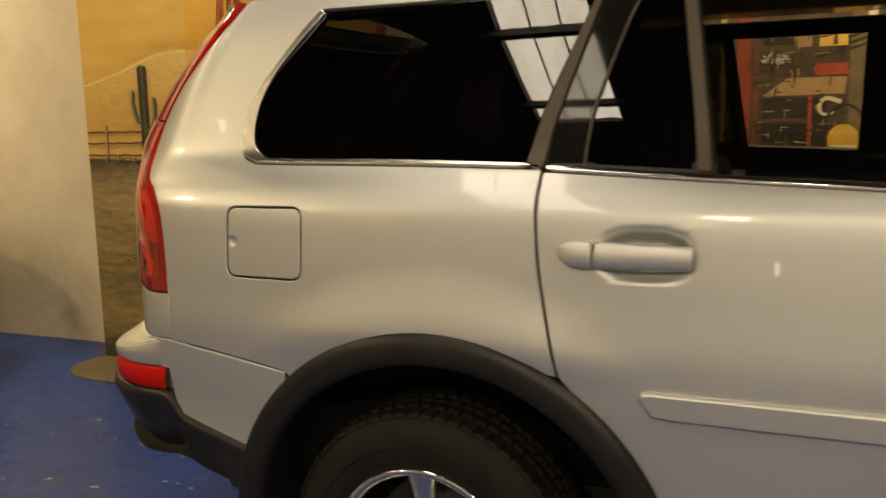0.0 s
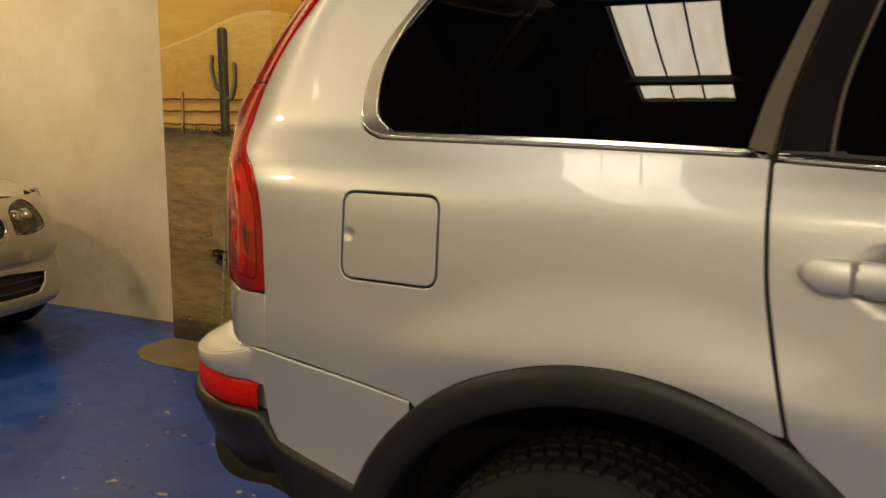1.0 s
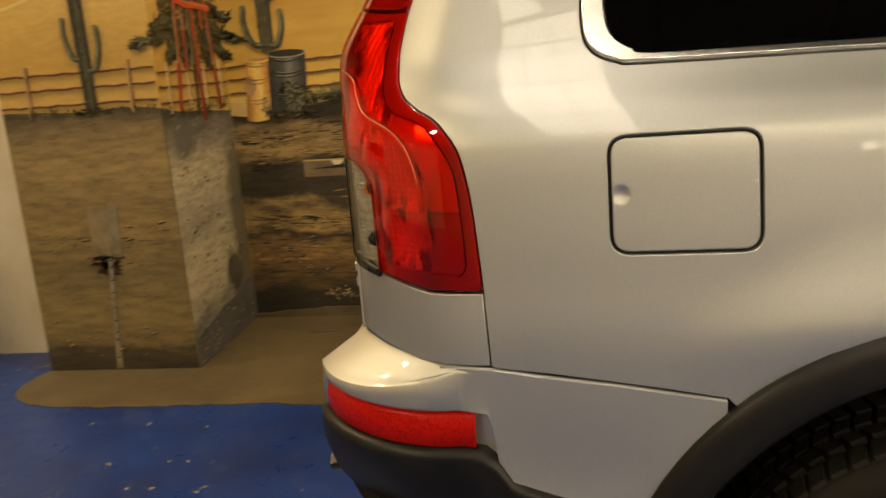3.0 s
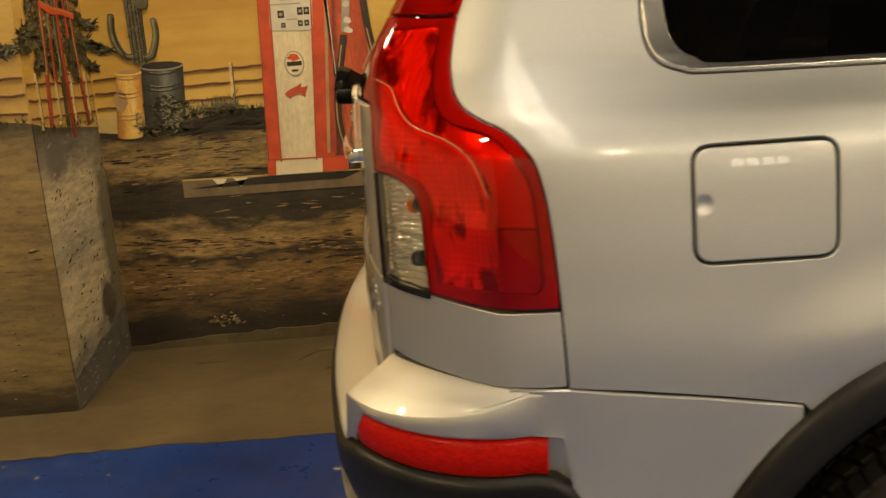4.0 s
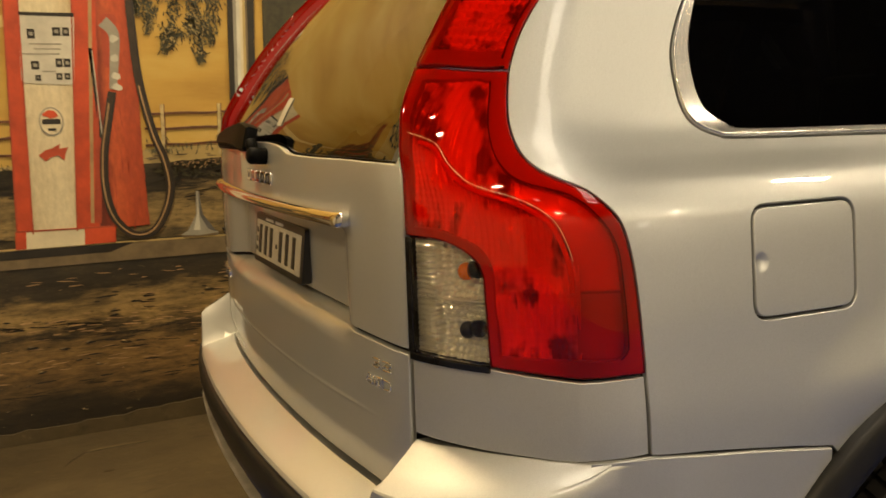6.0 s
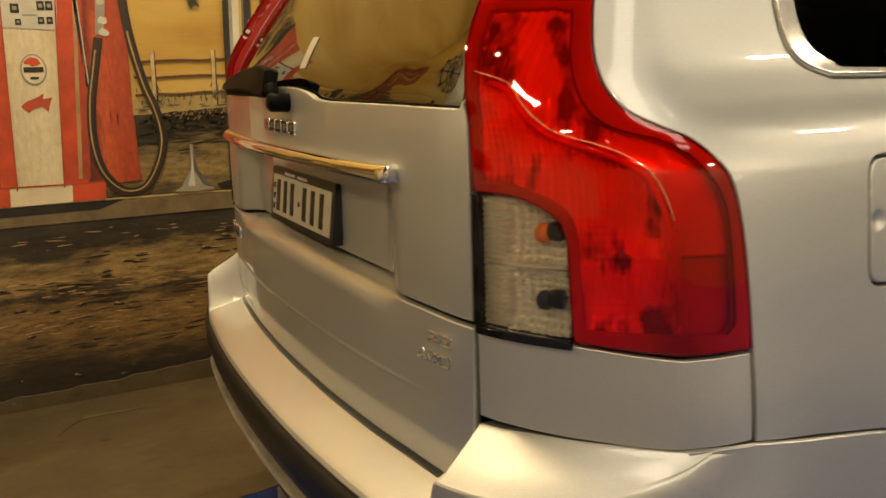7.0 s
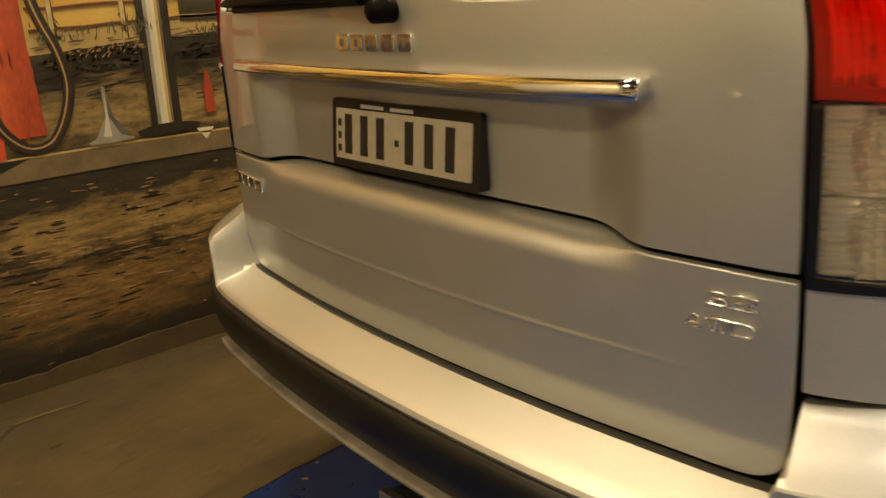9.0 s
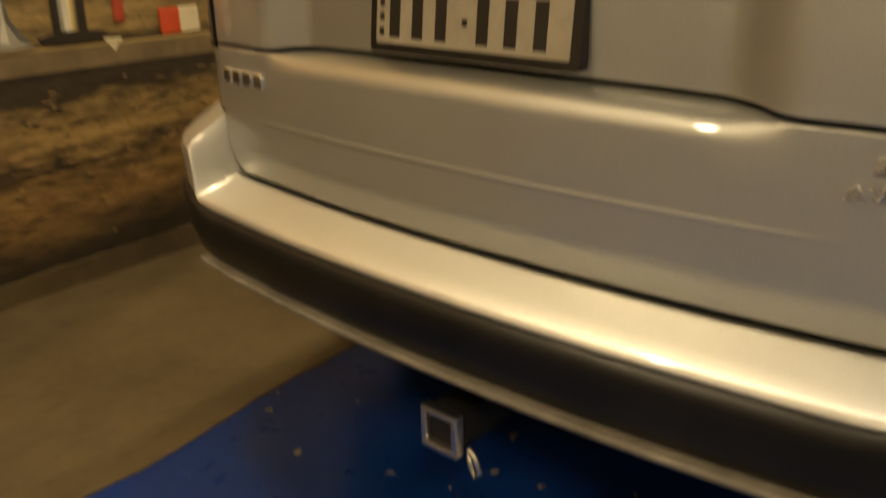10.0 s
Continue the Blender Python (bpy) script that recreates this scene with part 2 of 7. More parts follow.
def mural_ground(name, stops, wander=0.20, fine=0.5, tone=0.42):
    """Painted earth: hand-brushed bands by height, wandering and broken up, with dry-brush streaks and flecks."""
    m = mat(name, (0.1, 0.07, 0.03), 0.6)
    sep = nd(m, "ShaderNodeSeparateXYZ")
    wire(m, coords(m), sep.inputs[0])
    def shifted(base, vec_scale, freq, detail, amount):
        n = noise_tex(m, coords(m, vec_scale), freq, detail, 0.62)
        mul = nd(m, "ShaderNodeMath")
        mul.operation = "MULTIPLY_ADD"
        wire(m, n, mul.inputs[0])
        mul.inputs[1].default_value = amount
        wire(m, base, mul.inputs[2])
        off = nd(m, "ShaderNodeMath")
        off.operation = "SUBTRACT"
        wire(m, mul.outputs[0], off.inputs[0])
        off.inputs[1].default_value = amount * 0.5
        return off.outputs[0]
    h = shifted(sep.outputs["Z"], (0.8, 0.8, 1.2), 1.5, 2, wander * 1.6)
    h = shifted(h, (1.0, 1.0, 3.5), 5.0, 9, wander * 1.9)
    mp = nd(m, "ShaderNodeMath")
    mp.operation = "DIVIDE"
    wire(m, h, mp.inputs[0])
    mp.inputs[1].default_value = 1.3
    c = ramp(m, mp.outputs[0], [(z / 1.3, k) for z, k in stops])
    dry = ramp(m, noise_tex(m, coords(m, (1, 1, 5.0)), 7, 10, 0.74), [(0.36, (tone,) * 3), (0.60, (1, 1, 1))])
    c = mix(m, 1.0, c, dry, "MULTIPLY")
    d = ramp(m, noise_tex(m, coords(m, (1, 1, 3.2)), 19, 8, 0.74), [(0.57, (0, 0, 0)), (0.63, (fine,) * 3)])
    c = mix(m, d, c, (0.012, 0.009, 0.005))
    g = ramp(m, noise_tex(m, coords(m, (1, 1, 2.4)), 33, 6, 0.72), [(0.63, (0, 0, 0)), (0.70, (0.8 * fine,) * 3)])
    c = mix(m, g, c, (0.30, 0.215, 0.105))
    wire(m, c, bsdf(m).inputs["Base Color"])
    bump(m, noise_tex(m, coords(m), 45, 7, 0.75), 0.45, 0.005)
    return m


def shaded(name, axis, a, b, stops, wobble=0.10, grain=0.35, stretch=(2.5, 2.5, 1.0)):
    """Paint blended by the brush along one axis from a to b, with streaks."""
    m = mat(name, (0.3, 0.3, 0.3), 0.55)
    sep = nd(m, "ShaderNodeSeparateXYZ")
    wire(m, coords(m), sep.inputs[0])
    mr = nd(m, "ShaderNodeMapRange")
    mr.inputs["From Min"].default_value, mr.inputs["From Max"].default_value = a, b
    wire(m, sep.outputs[axis], mr.inputs["Value"])
    ad = nd(m, "ShaderNodeMath")
    ad.operation = "MULTIPLY_ADD"
    wire(m, noise_tex(m, coords(m, stretch), 9, 6, 0.65), ad.inputs[0])
    ad.inputs[1].default_value = wobble
    wire(m, mr.outputs[0], ad.inputs[2])
    sb = nd(m, "ShaderNodeMath")
    sb.operation = "SUBTRACT"
    wire(m, ad.outputs[0], sb.inputs[0])
    sb.inputs[1].default_value = wobble * 0.5
    c = ramp(m, sb.outputs[0], stops)
    st = ramp(m, noise_tex(m, coords(m, stretch), 22, 8, 0.72), [(0.34, (1 - grain,) * 3), (0.62, (1, 1, 1))])
    wire(m, mix(m, 1.0, c, st, "MULTIPLY"), bsdf(m).inputs["Base Color"])
    bump(m, noise_tex(m, coords(m), 55, 6, 0.7), 0.2, 0.004)
    return m


def mural_flat(name, colour, var=0.25, scale=8.0, stretch=(1, 1, 1)):
    m = mat(name, colour, 0.55)
    n = noise_tex(m, coords(m, stretch), scale, 7, 0.65)
    wire(m, ramp(m, n, [(0.28, tuple(k * (1 - var) for k in colour)), (0.5, colour), (0.75, tuple(min(1, k * (1 + var)) for k in colour))]), bsdf(m).inputs["Base Color"])
    bump(m, noise_tex(m, coords(m), 55, 6, 0.7), 0.15, 0.004)
    return m


M_MSKY = mat("mural_sky_paint", (0.5, 0.35, 0.09), 0.55)
v_ = coords(M_MSKY, (0.5, 0.5, 2.4))
c_ = ramp(M_MSKY, noise_tex(M_MSKY, v_, 1.7, 7, 0.6), [(0.30, (0.36, 0.205, 0.032)), (0.46, (0.46, 0.285, 0.052)), (0.58, (0.50, 0.335, 0.075)), (0.72, (0.58, 0.41, 0.135))])
wire(M_MSKY, c_, bsdf(M_MSKY).inputs["Base Color"])
bump(M_MSKY, noise_tex(M_MSKY, coords(M_MSKY), 55, 6, 0.7), 0.2, 0.004)
M_MGROUND = mural_ground("mural_earth_dark", [(0.0, (0.019, 0.013, 0.0063)), (0.15, (0.027, 0.018, 0.0081)), (0.23, (0.106, 0.065, 0.0228)), (0.33, (0.250, 0.147, 0.0456)), (0.42, (0.213, 0.131, 0.0432)), (0.465, (0.038, 0.026, 0.0108)), (0.52, (0.362, 0.237, 0.0816)), (0.60, (0.275, 0.185, 0.0672)), (0.66, (0.038, 0.027, 0.0117)), (0.76, (0.032, 0.024, 0.0108)), (0.84, (0.071, 0.051, 0.0198)), (0.90, (0.325, 0.222, 0.0792)), (1.0, (0.237, 0.165, 0.0600)), (1.08, (0.036, 0.026, 0.0108)), (1.2, (0.043, 0.032, 0.0144))], 0.13, 0.55, 0.34)
M_MGROUND2 = mural_ground("mural_earth_light", [(0.0, (0.030, 0.024, 0.012)), (0.09, (0.055, 0.041, 0.017)), (0.13, (0.17, 0.122, 0.045)), (0.3, (0.22, 0.158, 0.057)), (0.5, (0.17, 0.122, 0.045)), (0.70, (0.25, 0.172, 0.062)), (0.78, (0.20, 0.138, 0.053)), (0.95, (0.29, 0.203, 0.077)), (1.12, (0.20, 0.142, 0.058)), (1.2, (0.10, 0.074, 0.034))], 0.10, 0.45, 0.55)
M_MSIDE = mural_ground("mural_earth_grey", [(0.0, (0.106, 0.100, 0.088)), (0.20, (0.188, 0.175, 0.146)), (0.30, (0.450, 0.394, 0.275)), (0.5, (0.537, 0.469, 0.323)), (0.62, (0.338, 0.306, 0.238)), (0.85, (0.500, 0.431, 0.287)), (1.05, (0.20, 0.180, 0.145)), (1.17, (0.07, 0.068, 0.060))], 0.16, 0.35, 0.6)
old = bsdf(M_MSIDE).inputs["Base Color"].links[0].from_socket
for sy, sz, ry, rz, dark in ((1.86, 0.32, 0.15, 0.17, (0.030, 0.028, 0.026)), (2.05, 0.60, 0.22, 0.65, (0.10, 0.085, 0.055)), (1.50, 1.05, 0.16, 0.14, (0.09, 0.087, 0.078))):
    tc = nd(M_MSIDE, "ShaderNodeTexCoord")
    mp_ = nd(M_MSIDE, "ShaderNodeMapping")
    mp_.inputs["Location"].default_value = (2.345 / 0.2, -sy / ry, -sz / rz)
    mp_.inputs["Scale"].default_value = (1 / 0.2, 1 / ry, 1 / rz)
    gr = nd(M_MSIDE, "ShaderNodeTexGradient")
    gr.gradient_type = "SPHERICAL"
    wire(M_MSIDE, tc.outputs["Object"], mp_.inputs["Vector"])
    wire(M_MSIDE, mp_.outputs[0], gr.inputs["Vector"])
    ad = nd(M_MSIDE, "ShaderNodeMath")
    ad.operation = "MULTIPLY_ADD"
    wire(M_MSIDE, noise_tex(M_MSIDE, tc.outputs["Object"], 12, 6, 0.7), ad.inputs[0])
    ad.inputs[1].default_value = 0.7
    wire(M_MSIDE, gr.outputs["Fac"], ad.inputs[2])
    old = mix(M_MSIDE, ramp(M_MSIDE, ad.outputs[0], [(0.50, (0, 0, 0)), (0.85, (0.88,) * 3)]), old, dark)
wire(M_MSIDE, old, bsdf(M_MSIDE).inputs["Base Color"])
M_DRUMY = shaded("mural_yellow_drum", "X", -2.250, -2.105, [(0.0, (0.26, 0.11, 0.018)), (0.18, (0.50, 0.25, 0.045)), (0.40, (0.74, 0.46, 0.10)), (0.62, (0.78, 0.56, 0.18)), (0.85, (0.62, 0.31, 0.05)), (1.0, (0.34, 0.14, 0.024))], 0.25)
M_DRUMB = shaded("mural_steel_drum", "X", -2.115, -1.905, [(0.0, (0.014, 0.013, 0.011)), (0.16, (0.040, 0.040, 0.036)), (0.38, (0.050, 0.052, 0.048)), (0.56, (0.17, 0.175, 0.155)), (0.68, (0.10, 0.105, 0.095)), (0.85, (0.030, 0.030, 0.027)), (1.0, (0.018, 0.016, 0.013))], 0.2)
M_SAGUARO = shaded("mural_saguaro", "X", -2.150, -2.055, [(0.0, (0.030, 0.028, 0.014)), (0.25, (0.15, 0.135, 0.060)), (0.45, (0.075, 0.070, 0.034)), (0.62, (0.17, 0.145, 0.062)), (0.85, (0.055, 0.048, 0.024)), (1.0, (0.020, 0.018, 0.010))], 0.18, 0.5)
M_SAGUARO2 = shaded("mural_far_saguaro", "X", -2.690, -2.625, [(0.0, (0.030, 0.030, 0.016)), (0.30, (0.060, 0.058, 0.028)), (0.55, (0.17, 0.155, 0.072)), (0.72, (0.07, 0.065, 0.032)), (1.0, (0.018, 0.017, 0.010))], 0.25, 0.5)
M_PUMPWHITE = shaded("mural_cream_panel", "X", -1.515, -1.255, [(0.0, (0.36, 0.27, 0.15)), (0.18, (0.60, 0.52, 0.34)), (0.6, (0.66, 0.58, 0.39)), (0.88, (0.56, 0.46, 0.28)), (1.0, (0.42, 0.32, 0.18))], 0.25, 0.22)
M_PUMPSIDE = shaded("mural_pump_side", "X", -1.235, -1.02, [(0.0, (0.10, 0.016, 0.006)), (0.22, (0.20, 0.028, 0.008)), (0.38, (0.52, 0.095, 0.026)), (0.62, (0.46, 0.070, 0.018)), (0.9, (0.38, 0.055, 0.014)), (1.0, (0.22, 0.035, 0.010))], 0.3, 0.35)
M_DUNE = shaded("mural_dune_face", "Z", 1.2, 1.82, [(0.0, (0.46, 0.30, 0.085)), (0.35, (0.43, 0.262, 0.055)), (0.7, (0.50, 0.325, 0.085)), (1.0, (0.54, 0.38, 0.13))], 0.35, 0.18, (0.8, 0.8, 2.5))
M_TANLIGHT = mural_flat("mural_pale_sand", (0.46, 0.35, 0.17), 0.3, 14)
M_OLIVE = mural_flat("mural_olive_leaf", (0.085, 0.078, 0.038), 0.5, 22)
M_SAGE = mural_flat("mural_sage_leaf", (0.17, 0.165, 0.095), 0.45, 22)
M_BARK = mural_flat("mural_bark", (0.055, 0.030, 0.014), 0.5, 18, (3, 3, 0.6))
M_SHOP = mural_flat("mural_shop_brown", (0.060, 0.040, 0.022), 0.55, 7)
M_STAKE = mural_flat("mural_stake_red", (0.21, 0.030, 0.012), 0.55, 12, (3, 3, 0.5))
M_POSTPALE = mural_flat("mural_pale_post", (0.46, 0.36, 0.17), 0.35, 15)
M_MDUNE = mural_flat("mural_dune", (0.56, 0.41, 0.15), 0.12, 3)
M_MSAND = mural_flat("mural_sand", (0.42, 0.31, 0.12), 0.2, 5)
M_MBLACK = mural_flat("mural_shadow", (0.016, 0.012, 0.007), 0.5, 14)
M_MWHITE = mural_flat("mural_white", (0.60, 0.53, 0.36), 0.16, 7)
M_MRED = mural_flat("mural_red", (0.44, 0.055, 0.014), 0.4, 7)
M_MDKRED = mural_flat("mural_dark_red", (0.33, 0.05, 0.018), 0.35, 8)
M_MLEAF = mural_flat("mural_leaf", (0.036, 0.031, 0.012), 0.6, 25)
M_MFOOT = mural_flat("mural_blue_grey", (0.085, 0.082, 0.078), 0.5, 10)
M_SPADETAN = mural_flat("mural_spade_tan", (0.20, 0.150, 0.075), 0.35, 14)
M_MSPADE = mural_flat("mural_faded_grey", (0.16, 0.13, 0.08), 0.4, 14)
M_MHOSE = mural_flat("mural_hose", (0.030, 0.018, 0.009), 0.5, 20)
M_MWOOD = mural_flat("mural_fence_wood", (0.34, 0.22, 0.08), 0.3, 15)
M_MRAIL = mural_flat("mural_rail", (0.11, 0.038, 0.014), 0.4, 15)
M_MYELLOW = mural_flat("mural_yellow_drum", (0.58, 0.34, 0.06), 0.3, 9)
M_MGREY = mural_flat("mural_grey", (0.26, 0.245, 0.20), 0.3, 9)
M_MPALE = mural_flat("mural_pale_metal", (0.50, 0.48, 0.40), 0.25, 6)
M_MKERB = mural_flat("mural_kerb", (0.15, 0.11, 0.058), 0.35, 9)
M_MTAN = mural_flat("mural_tan", (0.35, 0.22, 0.10), 0.25, 9)
M_MGLOW = mural_flat("mural_bright_yellow", (0.80, 0.52, 0.10), 0.25, 6)
M_PLATE = mural_flat("plate_white", (0.40, 0.365, 0.28), 0.14, 30)
M_INK = mat("plate_ink", (0.02, 0.018, 0.015), 0.4)
M_PLATEFRAME = mat("plate_frame_black", (0.012, 0.011, 0.010), 0.3)
M_MARK = mat("white_print", (0.55, 0.53, 0.48), 0.5)


def glowing(name, colour, power):
    m = mat(name, (0.8, 0.8, 0.75), 0.5)
    b = bsdf(m)
    b.inputs["Emission Color"].default_value = (*colour, 1)
    b.inputs["Emission Strength"].default_value = power
    return m


M_SKYLIGHT = glowing("skylight_sheet", (1.0, 0.86, 0.65), 6.6)
v_ = coords(M_SKYLIGHT, (4.0, 0.7, 1.0))
wire(M_SKYLIGHT, ramp(M_SKYLIGHT, noise_tex(M_SKYLIGHT, v_, 3.5, 6, 0.6), [(0.30, (0.80, 0.64, 0.44)), (0.62, (1.0, 0.87, 0.67))]), bsdf(M_SKYLIGHT).inputs["Emission Color"])
M_TUBE = glowing("tube_diffuser", WARM, 9.0)

# ---- helpers of the build ----
# the car skin: plan line, half width and lean by height
PLAN = [(-1.040, 0.0), (-1.034, -0.25), (-1.016, -0.47), (-0.986, -0.665), (-0.915, -0.785), (-0.81, -0.877),
        (-0.715, -0.911), (-0.5, -0.926), (-0.2, -0.934), (0.3, -0.936), (1.2, -0.936), (2.2, -0.93), (3.0, -0.90),
        (3.45, -0.80), (3.68, -0.55), (3.76, 0.0)]
# how far each plan point has moved in (y) and leaned forward (share of LEAN) where the shoulder ends
SHIFT = [(0.0, 1.0), (0.004, 1.0), (0.016, 1.03), (0.036, 1.05), (0.078, 0.88), (0.122, 0.64), (0.152, 0.38), (0.169, 0.10),
         (0.178, 0.0), (0.178, 0.0), (0.178, 0.0), (0.178, 0.0), (0.178, 0.0), (0.16, 0.0), (0.1, 0.0), (0.0, 0.0)]
WIDE = [(0.2, 0.870), (0.35, 0.902), (0.55, 0.926), (0.68, 0.936), (0.80, 0.9425), (0.88, 0.9435), (1.0, 0.934), (1.1, 0.926), (1.2, 0.915), (1.245, 0.89),
        (1.29, 0.838), (1.34, 0.793), (1.42, 0.758), (1.55, 0.715), (1.66, 0.675), (1.74, 0.63), (1.79, 0.56)]
LEAN = [(0.2, -0.03), (0.74, 0.0), (1.2, 0.0), (1.285, 0.003), (1.34, 0.018), (1.42, 0.062), (1.52, 0.13), (1.63, 0.225), (1.72, 0.32)]

def herm(tab, x):
    if x <= tab[0][0]: return tab[0][1]
    if x >= tab[-1][0]: return tab[-1][1]
    for i in range(len(tab) - 1):
        if x <= tab[i + 1][0]: break
    def slope(k):
        if k <= 0 or k >= len(tab) - 1:
            j = 0 if k <= 0 else len(tab) - 2
            return (tab[j + 1][1] - tab[j][1]) / (tab[j + 1][0] - tab[j][0])
        a = (tab[k][1] - tab[k - 1][1]) / (tab[k][0] - tab[k - 1][0])
        b = (tab[k + 1][1] - tab[k][1]) / (tab[k + 1][0] - tab[k][0])
        return 0.0 if a * b <= 0 else 2 * a * b / (a + b)
    (x0, y0), (x1, y1) = tab[i], tab[i + 1]
    h = x1 - x0
    u = (x - x0) / h
    m0, m1 = slope(i) * h, slope(i + 1) * h
    return (2*u**3 - 3*u**2 + 1) * y0 + (u**3 - 2*u**2 + u) * m0 + (3*u**2 - 2*u**3) * y1 + (u**3 - u**2) * m1

STA = [0.0]
for (a, b), (c, d) in zip(PLAN, PLAN[1:]):
    STA.append(STA[-1] + math.hypot(c - a, d - b))

def plan(s):
    """Plan point and outward normal at station s (0 at the tail's middle, growing along the right side)."""
    q = abs(s)
    i = 0
    while i < len(STA) - 2 and q > STA[i + 1]: i += 1
    def pt(k):
        if k < 0: return PLAN[-k][0], -PLAN[-k][1], -SHIFT[-k][0], SHIFT[-k][1], -STA[-k]
        j = 2 * len(PLAN) - 2 - k
        if k >= len(PLAN): return PLAN[j][0], -PLAN[j][1], -SHIFT[j][0], SHIFT[j][1], 2*STA[-1]-STA[j]
        return PLAN[k][0], PLAN[k][1], SHIFT[k][0], SHIFT[k][1], STA[k]
    p0, p1, p2, p3 = pt(i - 1), pt(i), pt(i + 1), pt(i + 2)
    h = p2[4] - p1[4]
    u = (q - p1[4]) / h
    out, der = [], []
    for k in range(4):
        m1 = (p2[k] - p0[k]) / (p2[4] - p0[4]) * h
        m2 = (p3[k] - p1[k]) / (p3[4] - p1[4]) * h
        out.append((2*u**3-3*u**2+1)*p1[k] + (u**3-2*u**2+u)*m1 + (3*u**2-2*u**3)*p2[k] + (u**3-u**2)*m2)
        der.append((6*u**2-6*u)*p1[k] + (3*u**2-4*u+1)*m1 + (6*u-6*u**2)*p2[k] + (3*u**2-2*u)*m2)
    sg = 1 if s >= 0 else -1
    return out[0], out[1] * sg, out[2] * sg, out[3]

def skin0(s, z):
    x, y, dy, lean = plan(s)
    g = (0.936 - herm(WIDE, z)) / 0.178
    return x + herm(LEAN, z) * lean, y + dy * g, z

def skin(s, z, off=0.0):
    x, y, zz = skin0(s, z)
    if not off: return x, y, zz
    n = normal(s, z)
    return x + n[0]*off, y + n[1]*off, zz + n[2]*off

def normal(s, z, e=0.004):
    a, b, c, d = skin0(s - e, z), skin0(s + e, z), skin0(s, z - e), skin0(s, z + e)
    u = [b[i] - a[i] for i in range(3)]; v = [d[i] - c[i] for i in range(3)]
    n = (u[1]*v[2]-u[2]*v[1], u[2]*v[0]-u[0]*v[2], u[0]*v[1]-u[1]*v[0])
    l = math.sqrt(sum(q*q for q in n))
    return tuple(q / l for q in n)
def at_x(x):
    lo, hi = 0.7, STA[-1] - 0.8
    for _ in range(40):
        m = (lo + hi) / 2
        if plan(m)[0] < x: lo = m
        else: hi = m
    return lo


def link_mesh(name, bm, material, parent=None, label="", smooth=False):
    me = bpy.data.meshes.new(name)
    bm.normal_update()
    bm.to_mesh(me)
    bm.free()
    me.materials.append(material)
    if smooth:
        me.shade_smooth()
    ob = new(name, me)
    if parent is not None:
        ob.parent = parent
    if label:
        tagged(ob, label)
    return ob


part = link_mesh


def thing(name, label, category, place=(0, 0, 0), group="", kind=""):
    ob = new(name)
    ob.location = place
    ob.empty_display_size = 0.1
    return tagged(ob, label, category, group, kind)


def add_box(bm, lo, hi, bevel=0.0, segs=2):
    r = bmesh.ops.create_cube(bm, size=1.0)
    vs = r["verts"]
    for v in vs:
        v.co = Vector([lo[k] + (v.co[k] + 0.5) * (hi[k] - lo[k]) for k in range(3)])
    if bevel:
        es = list({e for v in vs for e in v.link_edges})
        bmesh.ops.bevel(bm, geom=es, offset=bevel, segments=segs, affect="EDGES", profile=0.5)


def box(name, lo, hi, material, parent=None, label="", bevel=0.0):
    bm = bmesh.new()
    add_box(bm, lo, hi, bevel)
    return link_mesh(name, bm, material, parent, label)


def grid(name, rows, material, parent=None, label="", close=False, smooth=True, flip=False):
    """A sheet from rows of points."""
    bm = bmesh.new()
    vs = [[bm.verts.new(p) for p in r] for r in rows]
    for a, b in zip(vs, vs[1:]):
        n = len(a)
        for i in range(n if close else n - 1):
            j = (i + 1) % n
            f = (a[i], a[j], b[j], b[i])
            try:
                bm.faces.new(f[::-1] if flip else f)
            except ValueError:
                pass
    bmesh.ops.remove_doubles(bm, verts=bm.verts, dist=1e-5)
    return link_mesh(name, bm, material, parent, label, smooth)


def tube(name, pts, radius, material, parent=None, label="", sides=8):
    """A round bar along points; radius may be a number or one for each point."""
    rad = radius if isinstance(radius, (list, tuple)) else [radius] * len(pts)
    P = [Vector(p) for p in pts]
    bm = bmesh.new()
    rings = []
    side = None
    for i, p in enumerate(P):
        d = (P[min(i + 1, len(P) - 1)] - P[max(i - 1, 0)]).normalized()
        if side is None:
            side = d.orthogonal().normalized()
        side = (side - d * side.dot(d)).normalized()
        up = d.cross(side)
        rings.append([bm.verts.new(p + (side * math.cos(2 * math.pi * k / sides) + up * math.sin(2 * math.pi * k / sides)) * rad[i]) for k in range(sides)])
    for a, b in zip(rings, rings[1:]):
        for k in range(sides):
            bm.faces.new((a[k], a[(k + 1) % sides], b[(k + 1) % sides], b[k]))
    bm.faces.new(rings[0][::-1])
    bm.faces.new(rings[-1])
    return link_mesh(name, bm, material, parent, label, True)


def spin(name, profile, centre, material, parent=None, label="", n=48, a0=0.0, a1=360.0):
    """A turned part about the y axis: profile of (radius, y)."""
    rows = []
    for r, y in profile:
        rows.append([(centre[0] + r * math.cos(radians(a0 + (a1 - a0) * k / n)), centre[1] + y, centre[2] + r * math.sin(radians(a0 + (a1 - a0) * k / n))) for k in range(n if a1 - a0 == 360 else n + 1)])
    return grid(name, rows, material, parent, label, close=a1 - a0 == 360)


